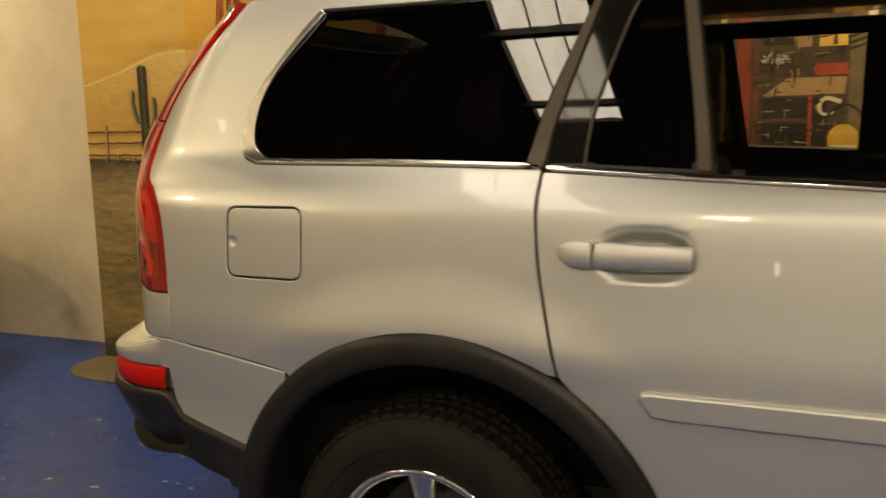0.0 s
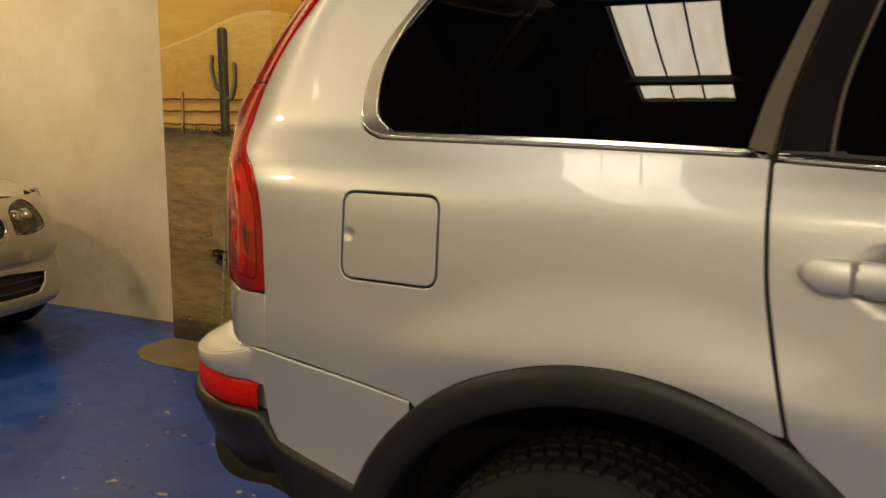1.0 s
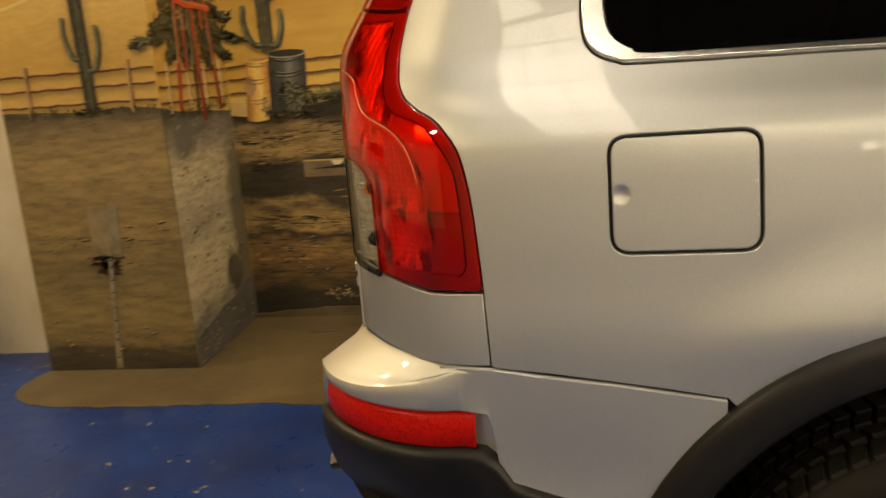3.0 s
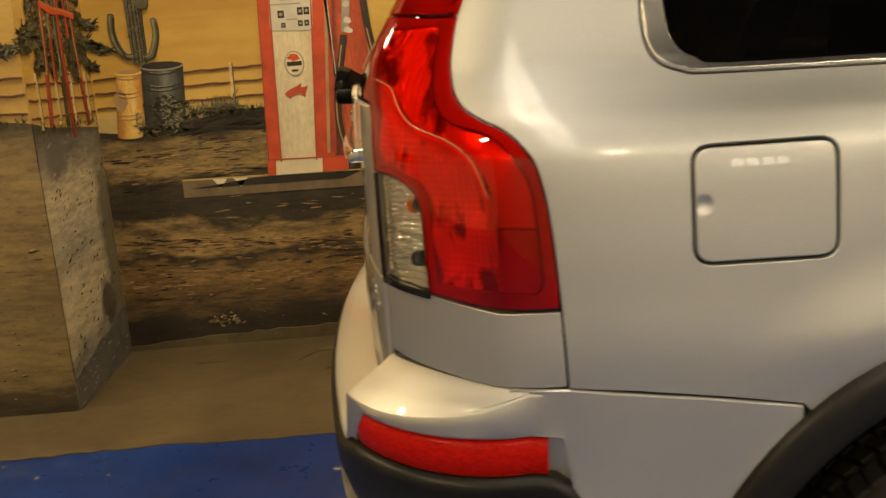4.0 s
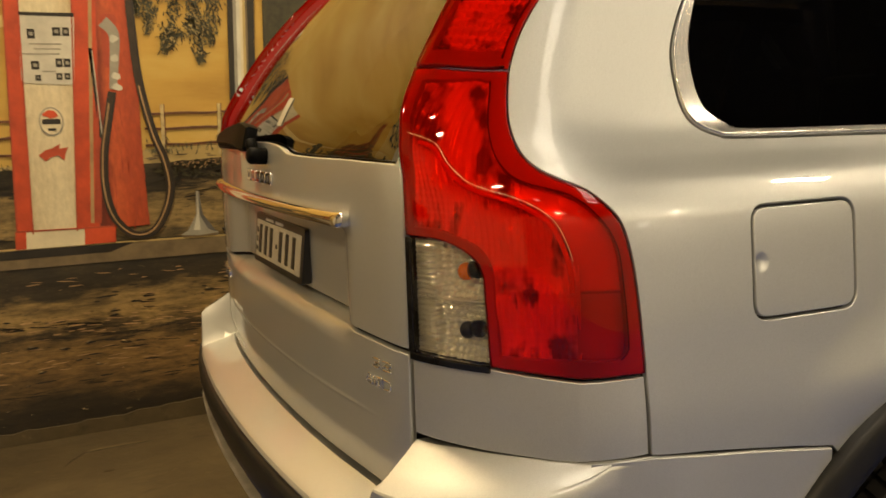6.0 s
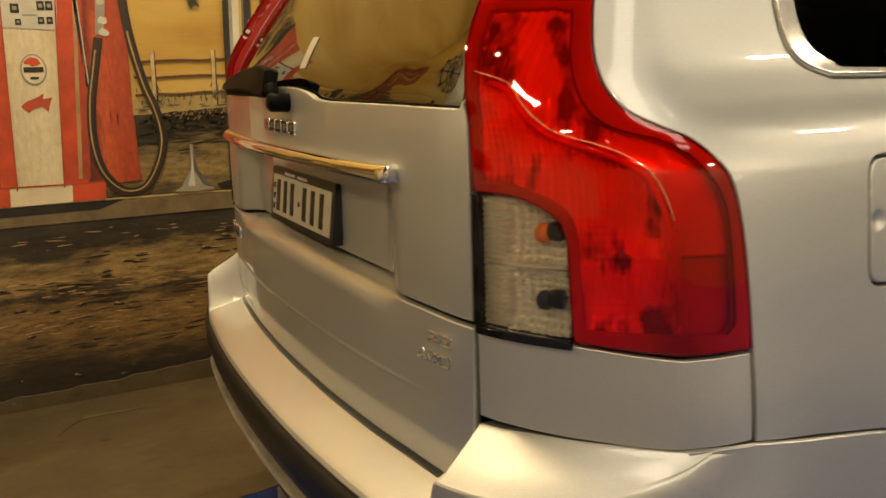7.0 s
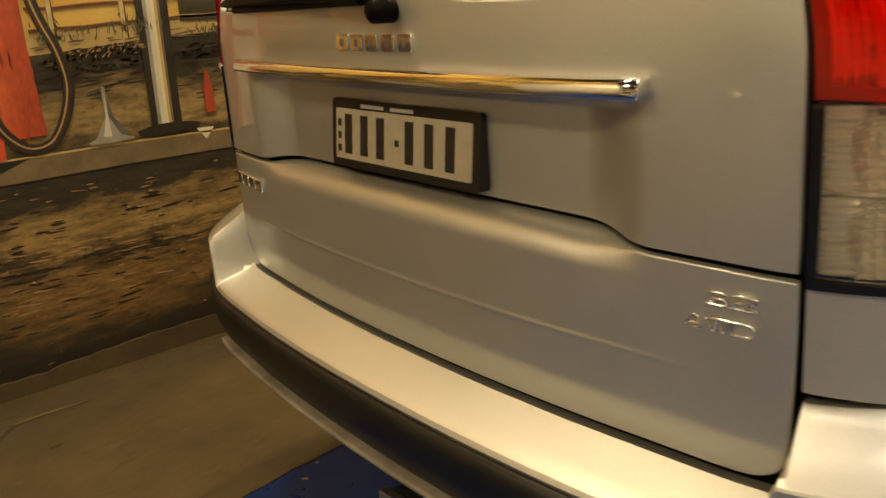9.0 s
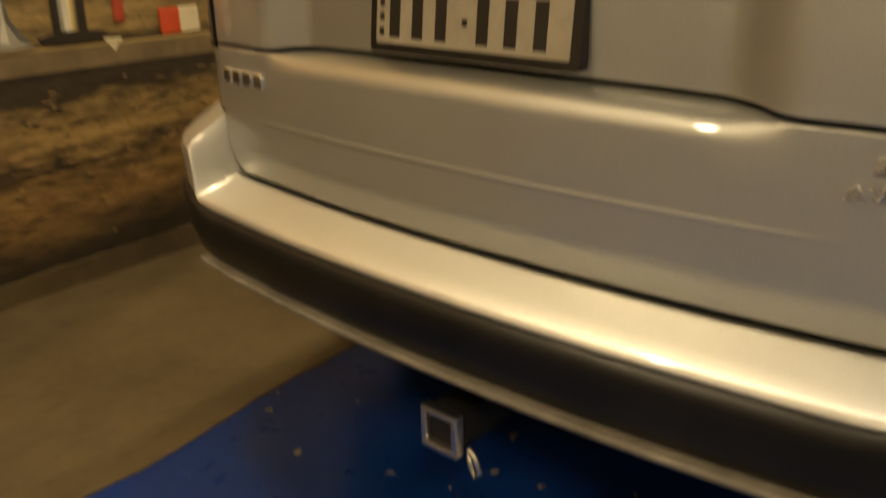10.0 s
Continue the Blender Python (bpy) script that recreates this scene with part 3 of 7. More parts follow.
def crv(pts, n=6):
    """A smooth line through points of the plane."""
    out = []
    for i in range(len(pts) - 1):
        p0, p1, p2, p3 = pts[max(i - 1, 0)], pts[i], pts[i + 1], pts[min(i + 2, len(pts) - 1)]
        for k in range(n):
            u = k / n
            out.append(tuple(0.5 * (2 * p1[j] + (p2[j] - p0[j]) * u + (2 * p0[j] - 5 * p1[j] + 4 * p2[j] - p3[j]) * u * u + (3 * p1[j] - p0[j] - 3 * p2[j] + p3[j]) * u ** 3) for j in (0, 1)))
    out.append(tuple(pts[-1]))
    return out


def arc(cx, cz, r, a0, a1, n):
    return [(cx + r * math.cos(radians(a0 + (a1 - a0) * k / n)), cz + r * math.sin(radians(a0 + (a1 - a0) * k / n))) for k in range(n + 1)]


def rounded(pts, r, n=5):
    """A closed outline with its corners rounded."""
    out = []
    m = len(pts)
    for i in range(m):
        a, b, c = Vector(pts[i - 1]), Vector(pts[i]), Vector(pts[(i + 1) % m])
        q = min(r, (a - b).length * 0.45, (c - b).length * 0.45)
        p0, p2 = b + (a - b).normalized() * q, b + (c - b).normalized() * q
        for k in range(n + 1):
            u = k / n
            out.append(tuple(p0 * (1 - u) ** 2 + b * 2 * u * (1 - u) + p2 * u * u))
    return out


def dense(pts, step):
    out = []
    for a, b in zip(pts, pts[1:] + pts[:1]):
        d = math.hypot(b[0] - a[0], b[1] - a[1])
        k = max(1, int(d / step))
        for i in range(k):
            out.append((a[0] + (b[0] - a[0]) * i / k, a[1] + (b[1] - a[1]) * i / k))
    clean = []
    for p in out:
        if not clean or math.hypot(p[0] - clean[-1][0], p[1] - clean[-1][1]) > 1e-4:
            clean.append(p)
    if math.hypot(clean[0][0] - clean[-1][0], clean[0][1] - clean[-1][1]) < 1e-4:
        clean.pop()
    return clean


def sgn_area(p):
    return 0.5 * sum(a[0] * b[1] - b[0] * a[1] for a, b in zip(p, p[1:] + p[:1]))


def shrink(p, d):
    """Moves a counter-clockwise outline inwards by d (outwards if negative)."""
    out = []
    m = len(p)
    for i in range(m):
        a, b, c = p[i - 1], p[i], p[(i + 1) % m]
        n1 = Vector((-(b[1] - a[1]), b[0] - a[0])).normalized()
        n2 = Vector((-(c[1] - b[1]), c[0] - b[0])).normalized()
        q = (n1 + n2)
        if q.length < 1e-6:
            q = n1
        q.normalize()
        k = d / max(0.5, q.dot(n1))
        out.append((b[0] + q[0] * k, b[1] + q[1] * k))
    return out


S_LINES = sorted([sg * 0.06 * k for k in range(1, 11) for sg in (1, -1)] + [0.0] + [sg * (0.62 + 0.022 * k) for k in range(24) for sg in (1, -1)] + [sg * (1.17 + 0.06 * k) for k in range(77) for sg in (1, -1)])
Z_LINES = [0.2 + 0.06 * k for k in range(17)] + [1.19 + 0.013 * k for k in range(14)] + [1.38, 1.40, 1.42, 1.46, 1.50, 1.55, 1.60, 1.65, 1.70, 1.75]


def skin_patch(name, outline, material, parent, label="", holes=(), off=0.0, gap=0.002, edge=0.003, deep=0.012, disp=None, mirror=False, s_lines=(), z_lines=(), step=0.03, skin_fn=None, normal_fn=None):
    """A body panel: an outline in station and height, laid on the car's skin, with rounded edges turned inwards."""
    skin_fn, normal_fn = skin_fn or skin, normal_fn or normal
    loops = []
    for k, o in enumerate([outline, *holes]):
        o = dense(list(o), step)
        if mirror:
            o = [(-a, b) for a, b in o]
        if (sgn_area(o) > 0) != (k == 0):
            o = o[::-1]
        loops.append(shrink(o, gap + edge))
    bm = bmesh.new()
    edges, rims = [], []
    for o in loops:
        vs = [bm.verts.new((a, b, 0)) for a, b in o]
        rims.append(len(vs))
        for a, b in zip(vs, vs[1:] + vs[:1]):
            edges.append(bm.edges.new((a, b)))
    bmesh.ops.triangle_fill(bm, use_beauty=True, use_dissolve=False, edges=edges, normal=(0, 0, 1))
    lo_s, hi_s = min(p[0] for p in loops[0]), max(p[0] for p in loops[0])
    lo_z, hi_z = min(p[1] for p in loops[0]), max(p[1] for p in loops[0])
    def lines(common, own):
        return sorted(list(own) + [v for v in common if all(abs(v - w) > 0.004 for w in own)])
    for axis, vals, lo, hi in ((0, lines(S_LINES, s_lines), lo_s, hi_s), (1, lines(Z_LINES, z_lines), lo_z, hi_z)):
        no = (1, 0, 0) if axis == 0 else (0, 1, 0)
        for v in vals:
            if lo + 1e-4 < v < hi - 1e-4:
                co = (v, 0, 0) if axis == 0 else (0, v, 0)
                bmesh.ops.bisect_plane(bm, geom=bm.verts[:] + bm.edges[:] + bm.faces[:], dist=1e-6, plane_co=co, plane_no=no)
    bmesh.ops.remove_doubles(bm, verts=bm.verts, dist=4e-4)
    bmesh.ops.dissolve_degenerate(bm, edges=bm.edges[:], dist=2e-4)
    for f in bm.faces:
        f.normal_update()
        if f.normal.z < 0:
            f.normal_flip()
    ring = [e for e in bm.edges if e.is_boundary]
    outw = {}
    for e in ring:
        f = e.link_faces[0]
        a, b = e.verts
        d = (b.co - a.co)
        n = Vector((d.y, -d.x, 0)).normalized()
        if n.dot(e.link_faces[0].calc_center_median() - a.co) > 0:
            n = -n
        for v in e.verts:
            outw[v] = outw.get(v, Vector((0, 0, 0))) + n
    main = list(bm.faces)
    depth = {v: 0.0 for v in bm.verts}
    layer = [(0.7, 0.3), (1.0, 1.0), (1.0, deep / edge)]
    prev = {v: v for v in outw}
    base = {v: v.co.copy() for v in outw}
    for wide, dd in layer:
        cur = {}
        for v in outw:
            nv = bm.verts.new(base[v] + outw[v].normalized() * edge * wide)
            depth[nv] = edge * dd
            cur[v] = nv
        for e in ring:
            a, b = e.verts
            f = e.link_faces[0]
            q = bm.faces.new((prev[a], prev[b], cur[b], cur[a]))
        prev = cur
    bm.normal_update()
    main_set = {f.index for f in main}
    bm.faces.index_update()
    main_idx = {f.index for f in main}
    for f in bm.faces:
        if f.index not in main_idx:
            f.normal_update()
    nrm = {}
    place = {}
    dfun = disp or (lambda s, z: 0.0)
    def surf_pt(s, z, extra=0.0):
        return Vector(skin_fn(s, z, off + dfun(s, z) + extra))
    bm.verts.index_update()
    for v in bm.verts:
        s, z = v.co.x, v.co.y
        place[v.index] = surf_pt(s, z, -depth[v])
        if disp is None:
            nrm[v.index] = Vector(normal_fn(s, z))
        else:
            h = 0.002
            nrm[v.index] = ((surf_pt(s + h, z) - surf_pt(s - h, z)).cross(surf_pt(s, z + h) - surf_pt(s, z - h))).normalized()
    rim0 = {v.index for v in outw}
    uvs = [(abs(v.co.x), v.co.y) for v in bm.verts]
    for v in bm.verts:
        v.co = place[v.index]
    bmesh.ops.recalc_face_normals(bm, faces=bm.faces[:])
    probe = main[len(main) // 2]
    bm.normal_update()
    if probe.normal.dot(nrm[probe.verts[0].index]) < 0:
        for f in bm.faces:
            f.normal_flip()
    flat = {v.index: uv for v, uv in zip(bm.verts, uvs)}
    me = bpy.data.meshes.new(name)
    bm.to_mesh(me)
    mains = {f.index for f in main}
    bm.free()
    me.materials.append(material)
    me.shade_smooth()
    custom = [(0.0, 0.0, 0.0)] * len(me.loops)
    for p in me.polygons:
        inner = p.index in mains
        for li in p.loop_indices:
            vi = me.loops[li].vertex_index
            if inner or vi in rim0:
                custom[li] = tuple(nrm[vi])
    me.normals_split_custom_set(custom)
    layer_uv = me.uv_layers.new(name="uv")
    for lp in me.loops:
        layer_uv.data[lp.index].uv = flat[lp.vertex_index]
    ob = new(name, me)
    ob.parent = parent
    if label:
        tagged(ob, label)
    return ob

# ---- the room ----
def structure(ob, label, category="wall"):
    return tagged(ob, label, category, kind="structure")


structure(box("floor", (-9.0, -8.0, -0.15), (7.0, 2.3, 0.0), M_FLOOR), "blue painted concrete floor, worn and scuffed", "floor")
structure(box("wall_mural", (-2.341, 2.069, 0.0), (7.0, 2.30, 4.5), M_MSKY), "painted masonry wall behind the cars")
structure(box("wall_pier", (-3.10, 1.322, 0.0), (-2.345, 2.30, 4.5), M_MSKY), "projecting painted masonry pier beside the wall")
structure(box("wall_cream", (-9.0, 1.585, 0.0), (-3.104, 1.80, 4.5), M_WHITEWALL), "cream painted rough wall with a smudge and darker patches low down")
# Unseen walls close the room; the west one is cream to warm hatch reflections.
structure(box("wall_west", (-9.2, -8.0, 0.0), (-9.0, 1.8, 4.5), M_CREAMEND), "unseen end wall, cream to warm the reflections in the hatch")
structure(box("wall_east", (7.0, -8.0, 0.0), (7.2, 2.3, 4.5), M_PLAINWALL), "assumed plain end wall, out of view")
structure(box("wall_south", (-9.2, -8.2, 0.0), (7.2, -8.0, 4.5), M_PLAINWALL), "assumed plain wall across the room, out of view")
# roof with an opening for one strip of translucent sheets
SKX0, SKX1, SKY0, SKY1 = -1.15, -0.45, -4.78, 0.3
bm = bmesh.new()
for lo, hi in (((-9.2, -8.2, 4.5), (SKX0, 2.3, 4.6)), ((SKX1, -8.2, 4.5), (7.2, 2.3, 4.6)), ((SKX0, -8.2, 4.5), (SKX1, SKY0, 4.6)), ((SKX0, SKY1, 4.5), (SKX1, 2.3, 4.6))):
    add_box(bm, lo, hi)
structure(link_mesh("ceiling", bm, M_CEIL), "dark high ceiling", "ceiling")
sky_thing = thing("skylight", "strip of pale translucent corrugated roof sheets", "skylight", (-1.05, -3.3, 4.5), kind="structure")
for k in range(3):
    x0 = SKX0 + 0.233 * k
    rows = []
    for j in range(2):
        y = (SKY0, SKY1)[j]
        rows.append([(x0 + 0.012 + 0.216 * i / 6 + 1.05, y + 3.3, 0.05 + 0.02 * math.sin(math.pi * i / 6)) for i in range(7)])
    grid("sheet", rows, M_SKYLIGHT, sky_thing)
for y in (-4.33, -3.20, -2.07, -0.94):
    box("purlin", (SKX0 + 1.05 - 0.1, y + 3.3 - 0.03, -0.10), (SKX1 + 1.05 + 0.1, y + 3.3 + 0.03, -0.01), M_STEEL, sky_thing)
for lx, ly in LAMPS:
    t = thing("assumed_tube_fitting", "assumed slim ceiling tube light fitting out of view, switched on", "ceiling light", (lx, ly, 4.05), group="tube lights")
    box("casing", (-0.32, -0.10, 0.02), (0.32, 0.10, 0.08), M_STEEL, t, bevel=0.008)
    box("diffuser", (-0.285, -0.07, -0.015), (0.285, 0.07, 0.018), M_TUBE, t, bevel=0.006)
    for rx in (-0.2, 0.2):
        box("hanger", (rx - 0.006, -0.006, 0.08), (rx + 0.006, 0.006, 0.455), M_STEEL, t)
wl = thing("wall_light", "short lit batten light on the far wall", "wall light", (0.05, -7.99, 2.5))
box("casing", (-0.22, -0.008, -0.06), (0.22, 0.05, 0.06), M_STEEL, wl, bevel=0.006)
box("diffuser", (-0.20, 0.05, -0.035), (0.20, 0.09, 0.035), M_TUBE, wl, bevel=0.01)

# a barred window with daylight behind it, on the far wall
bw = thing("barred_window", "small lit window with four pale bars on the far wall", "window", (2.2, -7.99, 2.05))
box("frame", (-0.42, -0.008, -0.22), (0.42, 0.03, 0.22), M_STEEL, bw, bevel=0.006)
for k in range(4):
    box("lit_pane", (-0.37 + 0.19 * k, 0.03, -0.17), (-0.23 + 0.19 * k, 0.045, 0.17), M_SKYLIGHT, bw, bevel=0.004)
for lx, ly in ((0.14, -1.8), (1.75, -1.95), (-3.7, -4.25), (-2.5, -6.05), (-5.2, -4.7)):
    t = thing("spotlight", "small square ceiling spotlight, switched on", "ceiling light", (lx, ly, 4.08), group="spotlights")
    box("housing", (-0.09, -0.09, 0.0), (0.09, 0.09, 0.10), M_STEEL, t, bevel=0.008)
    box("diffuser", (-0.07, -0.07, -0.012), (0.07, 0.07, 0.0), M_SKYLIGHT, t, bevel=0.004)
    box("hanger", (-0.008, -0.008, 0.10), (0.008, 0.008, 0.425), M_STEEL, t)

# Unseen stand-in sources for two bright dots mirrored in the car paint.
for z in (1.12, 1.50):
    dl = thing("mirrored_dot_light", "assumed small round light on the far wall, source of a mirrored dot", "wall light", (0.75, -7.99, z), group="far wall lamps")
    spin("rim", [(0.045, -0.006), (0.047, 0.03), (0.032, 0.034)], (0, 0, 0), M_STEEL, dl, n=20)
    spin("lens", [(0.032, 0.030), (0.02, 0.040), (0.001, 0.045)], (0, 0, 0), M_SKYLIGHT, dl, n=20)


# ---- painted floor patch ----
def prism(name, pts, to3, lift, material, parent=None, label=""):
    """A thin flat piece; to3(u, v, h) gives its place, h its height over the surface."""
    bm = bmesh.new()
    if sgn_area(list(pts)) < 0:
        pts = pts[::-1]
    a = [bm.verts.new(to3(u, v, lift)) for u, v in pts]
    b = [bm.verts.new(to3(u, v, 0.0005)) for u, v in pts]
    bm.faces.new(a)
    for i in range(len(a)):
        j = (i + 1) % len(a)
        bm.faces.new((a[i], b[i], b[j], a[j]))
    bmesh.ops.recalc_face_normals(bm, faces=bm.faces[:])
    return link_mesh(name, bm, material, parent, label)


patch_line = crv([(-3.105, 1.31), (-3.13, 1.12), (-3.02, 0.955), (-2.75, 0.885), (-2.3, 0.89), (-1.9, 0.90), (-1.2, 0.872), (-0.6, 0.93), (0.3, 0.90), (1.5, 0.92), (3.0, 0.9)], 8) + [(3.0, 2.06), (-2.338, 2.06), (-2.338, 1.315)]
rn = random.Random(3)
pl = [(x + rn.uniform(-0.006, 0.006), y + rn.uniform(-0.007, 0.007)) for x, y in patch_line[:-4]] + patch_line[-4:]
on_floor = lambda u, v, h: (u, v, h)
floor_patch = structure(prism("floor_patch", pl, on_floor, 0.004, M_BROWNFLOOR), "brown painted earth patch on the floor", "floor")
# a crack with a pale lip, and two dark spots in the brown paint
for pts, m_ in (([(-1.47, 1.705), (-1.43, 1.765), (-1.378, 1.822), (-1.298, 1.830), (-1.20, 1.829), (-1.10, 1.832), (-1.20, 1.838), (-1.30, 1.840), (-1.385, 1.835), (-1.44, 1.772)], M_CRACK),
                ([(-1.38, 1.838), (-1.30, 1.843), (-1.20, 1.841), (-1.14, 1.842), (-1.20, 1.852), (-1.30, 1.856), (-1.37, 1.850)], M_CRACKLIP),
                ([(-1.313 + 0.022 * math.cos(0.7 * k), 1.58 + (0.008 + 0.002 * (k % 2)) * math.sin(0.7 * k)) for k in range(9)], M_CRACK),
                ([(-1.95, 1.775), (-1.88, 1.782), (-1.80, 1.786), (-1.88, 1.790), (-1.95, 1.785)], M_CRACK)):
    prism("paint_mark", pts, on_floor, 0.0052, m_, floor_patch)


# ---- the mural ----
mural = thing("mural", "hand-painted desert petrol station mural on the wall", "mural", (0, 0, 0))


def on_back(u, v, h):
    return (u, 2.069 - h, v)


def on_front(u, v, h):
    return (u, 1.322 - h, v)


def on_side(u, v, h):
    return (-2.345 + h, u, v)


def lay(name, pts, wall, level, material, label=""):
    return prism(name, list(pts), wall, 0.0015 + 0.0013 * level, material, mural, label)


def strip(u0, v0, u1, v1, w0, w1=None):
    w1 = w0 if w1 is None else w1
    d = Vector((u1 - u0, v1 - v0)).normalized()
    n = Vector((-d.y, d.x))
    return [(u0 + n.x * w0 / 2, v0 + n.y * w0 / 2), (u0 - n.x * w0 / 2, v0 - n.y * w0 / 2), (u1 - n.x * w1 / 2, v1 - n.y * w1 / 2), (u1 + n.x * w1 / 2, v1 + n.y * w1 / 2)]


def band(pts, w0, w1=None):
    """A brushed line of some width along points."""
    n = len(pts)
    L, R = [], []
    for i, p in enumerate(pts):
        a, b = pts[max(i - 1, 0)], pts[min(i + 1, n - 1)]
        d = Vector((b[0] - a[0], b[1] - a[1])).normalized()
        w = w0 + ((w1 if w1 is not None else w0) - w0) * i / (n - 1)
        L.append((p[0] - d.y * w / 2, p[1] + d.x * w / 2))
        R.append((p[0] + d.y * w / 2, p[1] - d.x * w / 2))
    return L + R[::-1]


def blob(cu, cv, ru, rv, seed, n=26, rough=0.35):
    rnd = random.Random(seed)
    return [(cu + ru * (1 + rnd.uniform(-rough, rough)) * math.cos(2 * math.pi * k / n), cv + rv * (1 + rnd.uniform(-rough, rough)) * math.sin(2 * math.pi * k / n)) for k in range(n)]


def rect(u0, v0, u1, v1):
    return [(u0, v0), (u1, v0), (u1, v1), (u0, v1)]


def around(u, v, h):
    """u runs along the pier's front (below 0), its side (0 to 0.747) and on along the wall behind."""
    if u < 0:
        return on_front(-2.345 + u, v, h)
    return on_side(1.322 + u, v, h) if u < 0.747 else on_back(-2.345 + u - 0.747, v, h)


def brush(name, spots, wall, level, material, label=""):
    """Many small ragged strokes in one piece: (u, v, length, width, angle)."""
    bm = bmesh.new()
    h = 0.0015 + 0.0013 * level
    r = random.Random(len(spots) + int(level * 10))
    for u, v, l, w, a in spots:
        c, s_ = math.cos(a), math.sin(a)
        ring = [(-0.5, r.uniform(-0.1, 0.1)), (r.uniform(-0.4, -0.15), -0.5 * r.uniform(0.4, 1)), (r.uniform(0.05, 0.35), -0.5 * r.uniform(0.3, 1)), (0.5, r.uniform(-0.15, 0.15)), (r.uniform(0.1, 0.35), 0.5 * r.uniform(0.3, 1)), (r.uniform(-0.35, -0.05), 0.5 * r.uniform(0.4, 1))]
        q = [bm.verts.new(wall(u + du * l * c - dv * w * s_, v + du * l * s_ + dv * w * c, h)) for du, dv in ring]
        bm.faces.new(q)
    bmesh.ops.recalc_face_normals(bm, faces=bm.faces[:])
    ob = link_mesh(name, bm, material, mural, label)
    return tagged(ob, kind="stuff")


def needles(branches, n, size, seed):
    """Short strokes that fan out along drooping branches: (u0, v0, u1, v1)."""
    r = random.Random(seed)
    out = []
    for u0, v0, u1, v1 in branches:
        a = math.atan2(v1 - v0, u1 - u0)
        for _ in range(n):
            t = r.random() ** 0.7
            wide = 0.055 * (1 - t) + 0.012
            p = r.gauss(0, 0.5) * wide
            out.append((u0 + (u1 - u0) * t - p * math.sin(a) + r.uniform(-0.01, 0.01), v0 + (v1 - v0) * t + p * math.cos(a) + 0.02 * math.sin(math.pi * t), size * r.uniform(0.6, 1.4), size * r.uniform(0.16, 0.32), a + r.gauss(0, 0.55)))
    return out


def leaf_spots(cu, cv, ru, rv, n, size, seed):
    rnd = random.Random(seed)
    out = []
    for _ in range(n):
        r, a = math.sqrt(rnd.random()), rnd.uniform(0, 2 * math.pi)
        out.append((cu + ru * r * math.cos(a), cv + rv * r * math.sin(a), size * rnd.uniform(0.6, 1.4), size * rnd.uniform(0.25, 0.5), rnd.uniform(-0.9, 0.9)))
    return out


rnd = random.Random(11)
# earth
top_line = crv([(-2.339, 1.10), (-2.1, 1.08), (-1.9, 1.13), (-1.55, 1.17), (-1.1, 1.17), (-0.9, 1.175), (-0.5, 1.19), (0.2, 1.17), (1.0, 1.0), (2.0, 1.0), (6.9, 1.0)], 6)
lay("painted_sand", [(-2.339, 0.9)] + crv([(-2.339, 1.165), (-1.9, 1.16), (-1.5, 1.19), (-0.95, 1.235), (-0.4, 1.25), (0.45, 1.25)], 4) + [(0.45, 0.9)], on_back, 1, M_MSAND)
lay("painted_earth", [(-2.339, 0.002)] + top_line + [(6.9, 0.002)], on_back, 2, M_MGROUND, "dark streaked earth")
rs_ = random.Random(12)
skirt = [(x + rs_.uniform(-0.01, 0.01), z + rs_.uniform(-0.006, 0.006)) for x, z in dense([(-2.32, 0.028), (-2.0, 0.045), (-1.6, 0.062), (-1.2, 0.068), (-0.9, 0.086), (-0.5, 0.088), (0.4, 0.09), (2.9, 0.09)], 0.05) if z > 0.001]
skirt = [p for k, p in enumerate(skirt) if all(p[0] > b[0] for b in skirt[:k])]
lay("painted_skirt", [(-2.338, 0.005), (-2.338, 0.024)] + skirt + [(2.99, 0.09), (2.99, 0.005)], on_back, 12, M_BROWNFLOOR, "brown floor paint carried up the wall foot")
lay("painted_earth", [(-3.098, 0.002)] + crv([(-3.098, 1.222), (-2.9, 1.215), (-2.7, 1.205), (-2.5, 1.215), (-2.3422, 1.20)], 4) + [(-2.3422, 0.002)], on_front, 1, M_MGROUND2, "pale brown earth")
lay("painted_earth", [(1.3192, 0.002), (1.3192, 1.20), (1.5, 1.17), (1.8, 1.15), (2.066, 1.13), (2.066, 0.002)], on_side, 1, M_MSIDE, "grey earth in shadow")
lay("painted_foot", [(1.3185, 0.002)] + crv([(1.3185, 0.13), (1.42, 0.155), (1.55, 0.165), (1.66, 0.195), (1.80, 0.20), (1.93, 0.235), (2.066, 0.25)], 5) + [(2.066, 0.002)], on_side, 2, M_MFOOT)


def streaks(bands, seed, lmin, lmax, w):
    r = random.Random(seed)
    out = []
    for u0, u1, v, spread, n, tilt in bands:
        for _ in range(n):
            u = r.uniform(u0, u1)
            out.append((u, v + tilt * (u - u0) + r.gauss(0, spread), r.uniform(lmin, lmax), r.uniform(0.5, 1.5) * w, r.uniform(-0.10, 0.10) + tilt))
    return out


DARK_BANDS = [(-2.30, 0.6, 0.09, 0.035, 110, 0.0), (-2.25, -1.6, 0.83, 0.022, 60, 0.06), (-1.95, -1.5, 1.085, 0.030, 110, 0.05), (-2.32, -1.2, 0.555, 0.012, 70, -0.06), (-1.4, 0.5, 0.60, 0.03, 60, -0.01), (-2.3, -0.3, 0.42, 0.03, 60, 0.0), (-1.0, 0.4, 1.05, 0.050, 140, 0.0), (-2.3, -0.8, 0.24, 0.03, 40, 0.0), (-2.3, -1.6, 0.97, 0.03, 40, 0.02)]
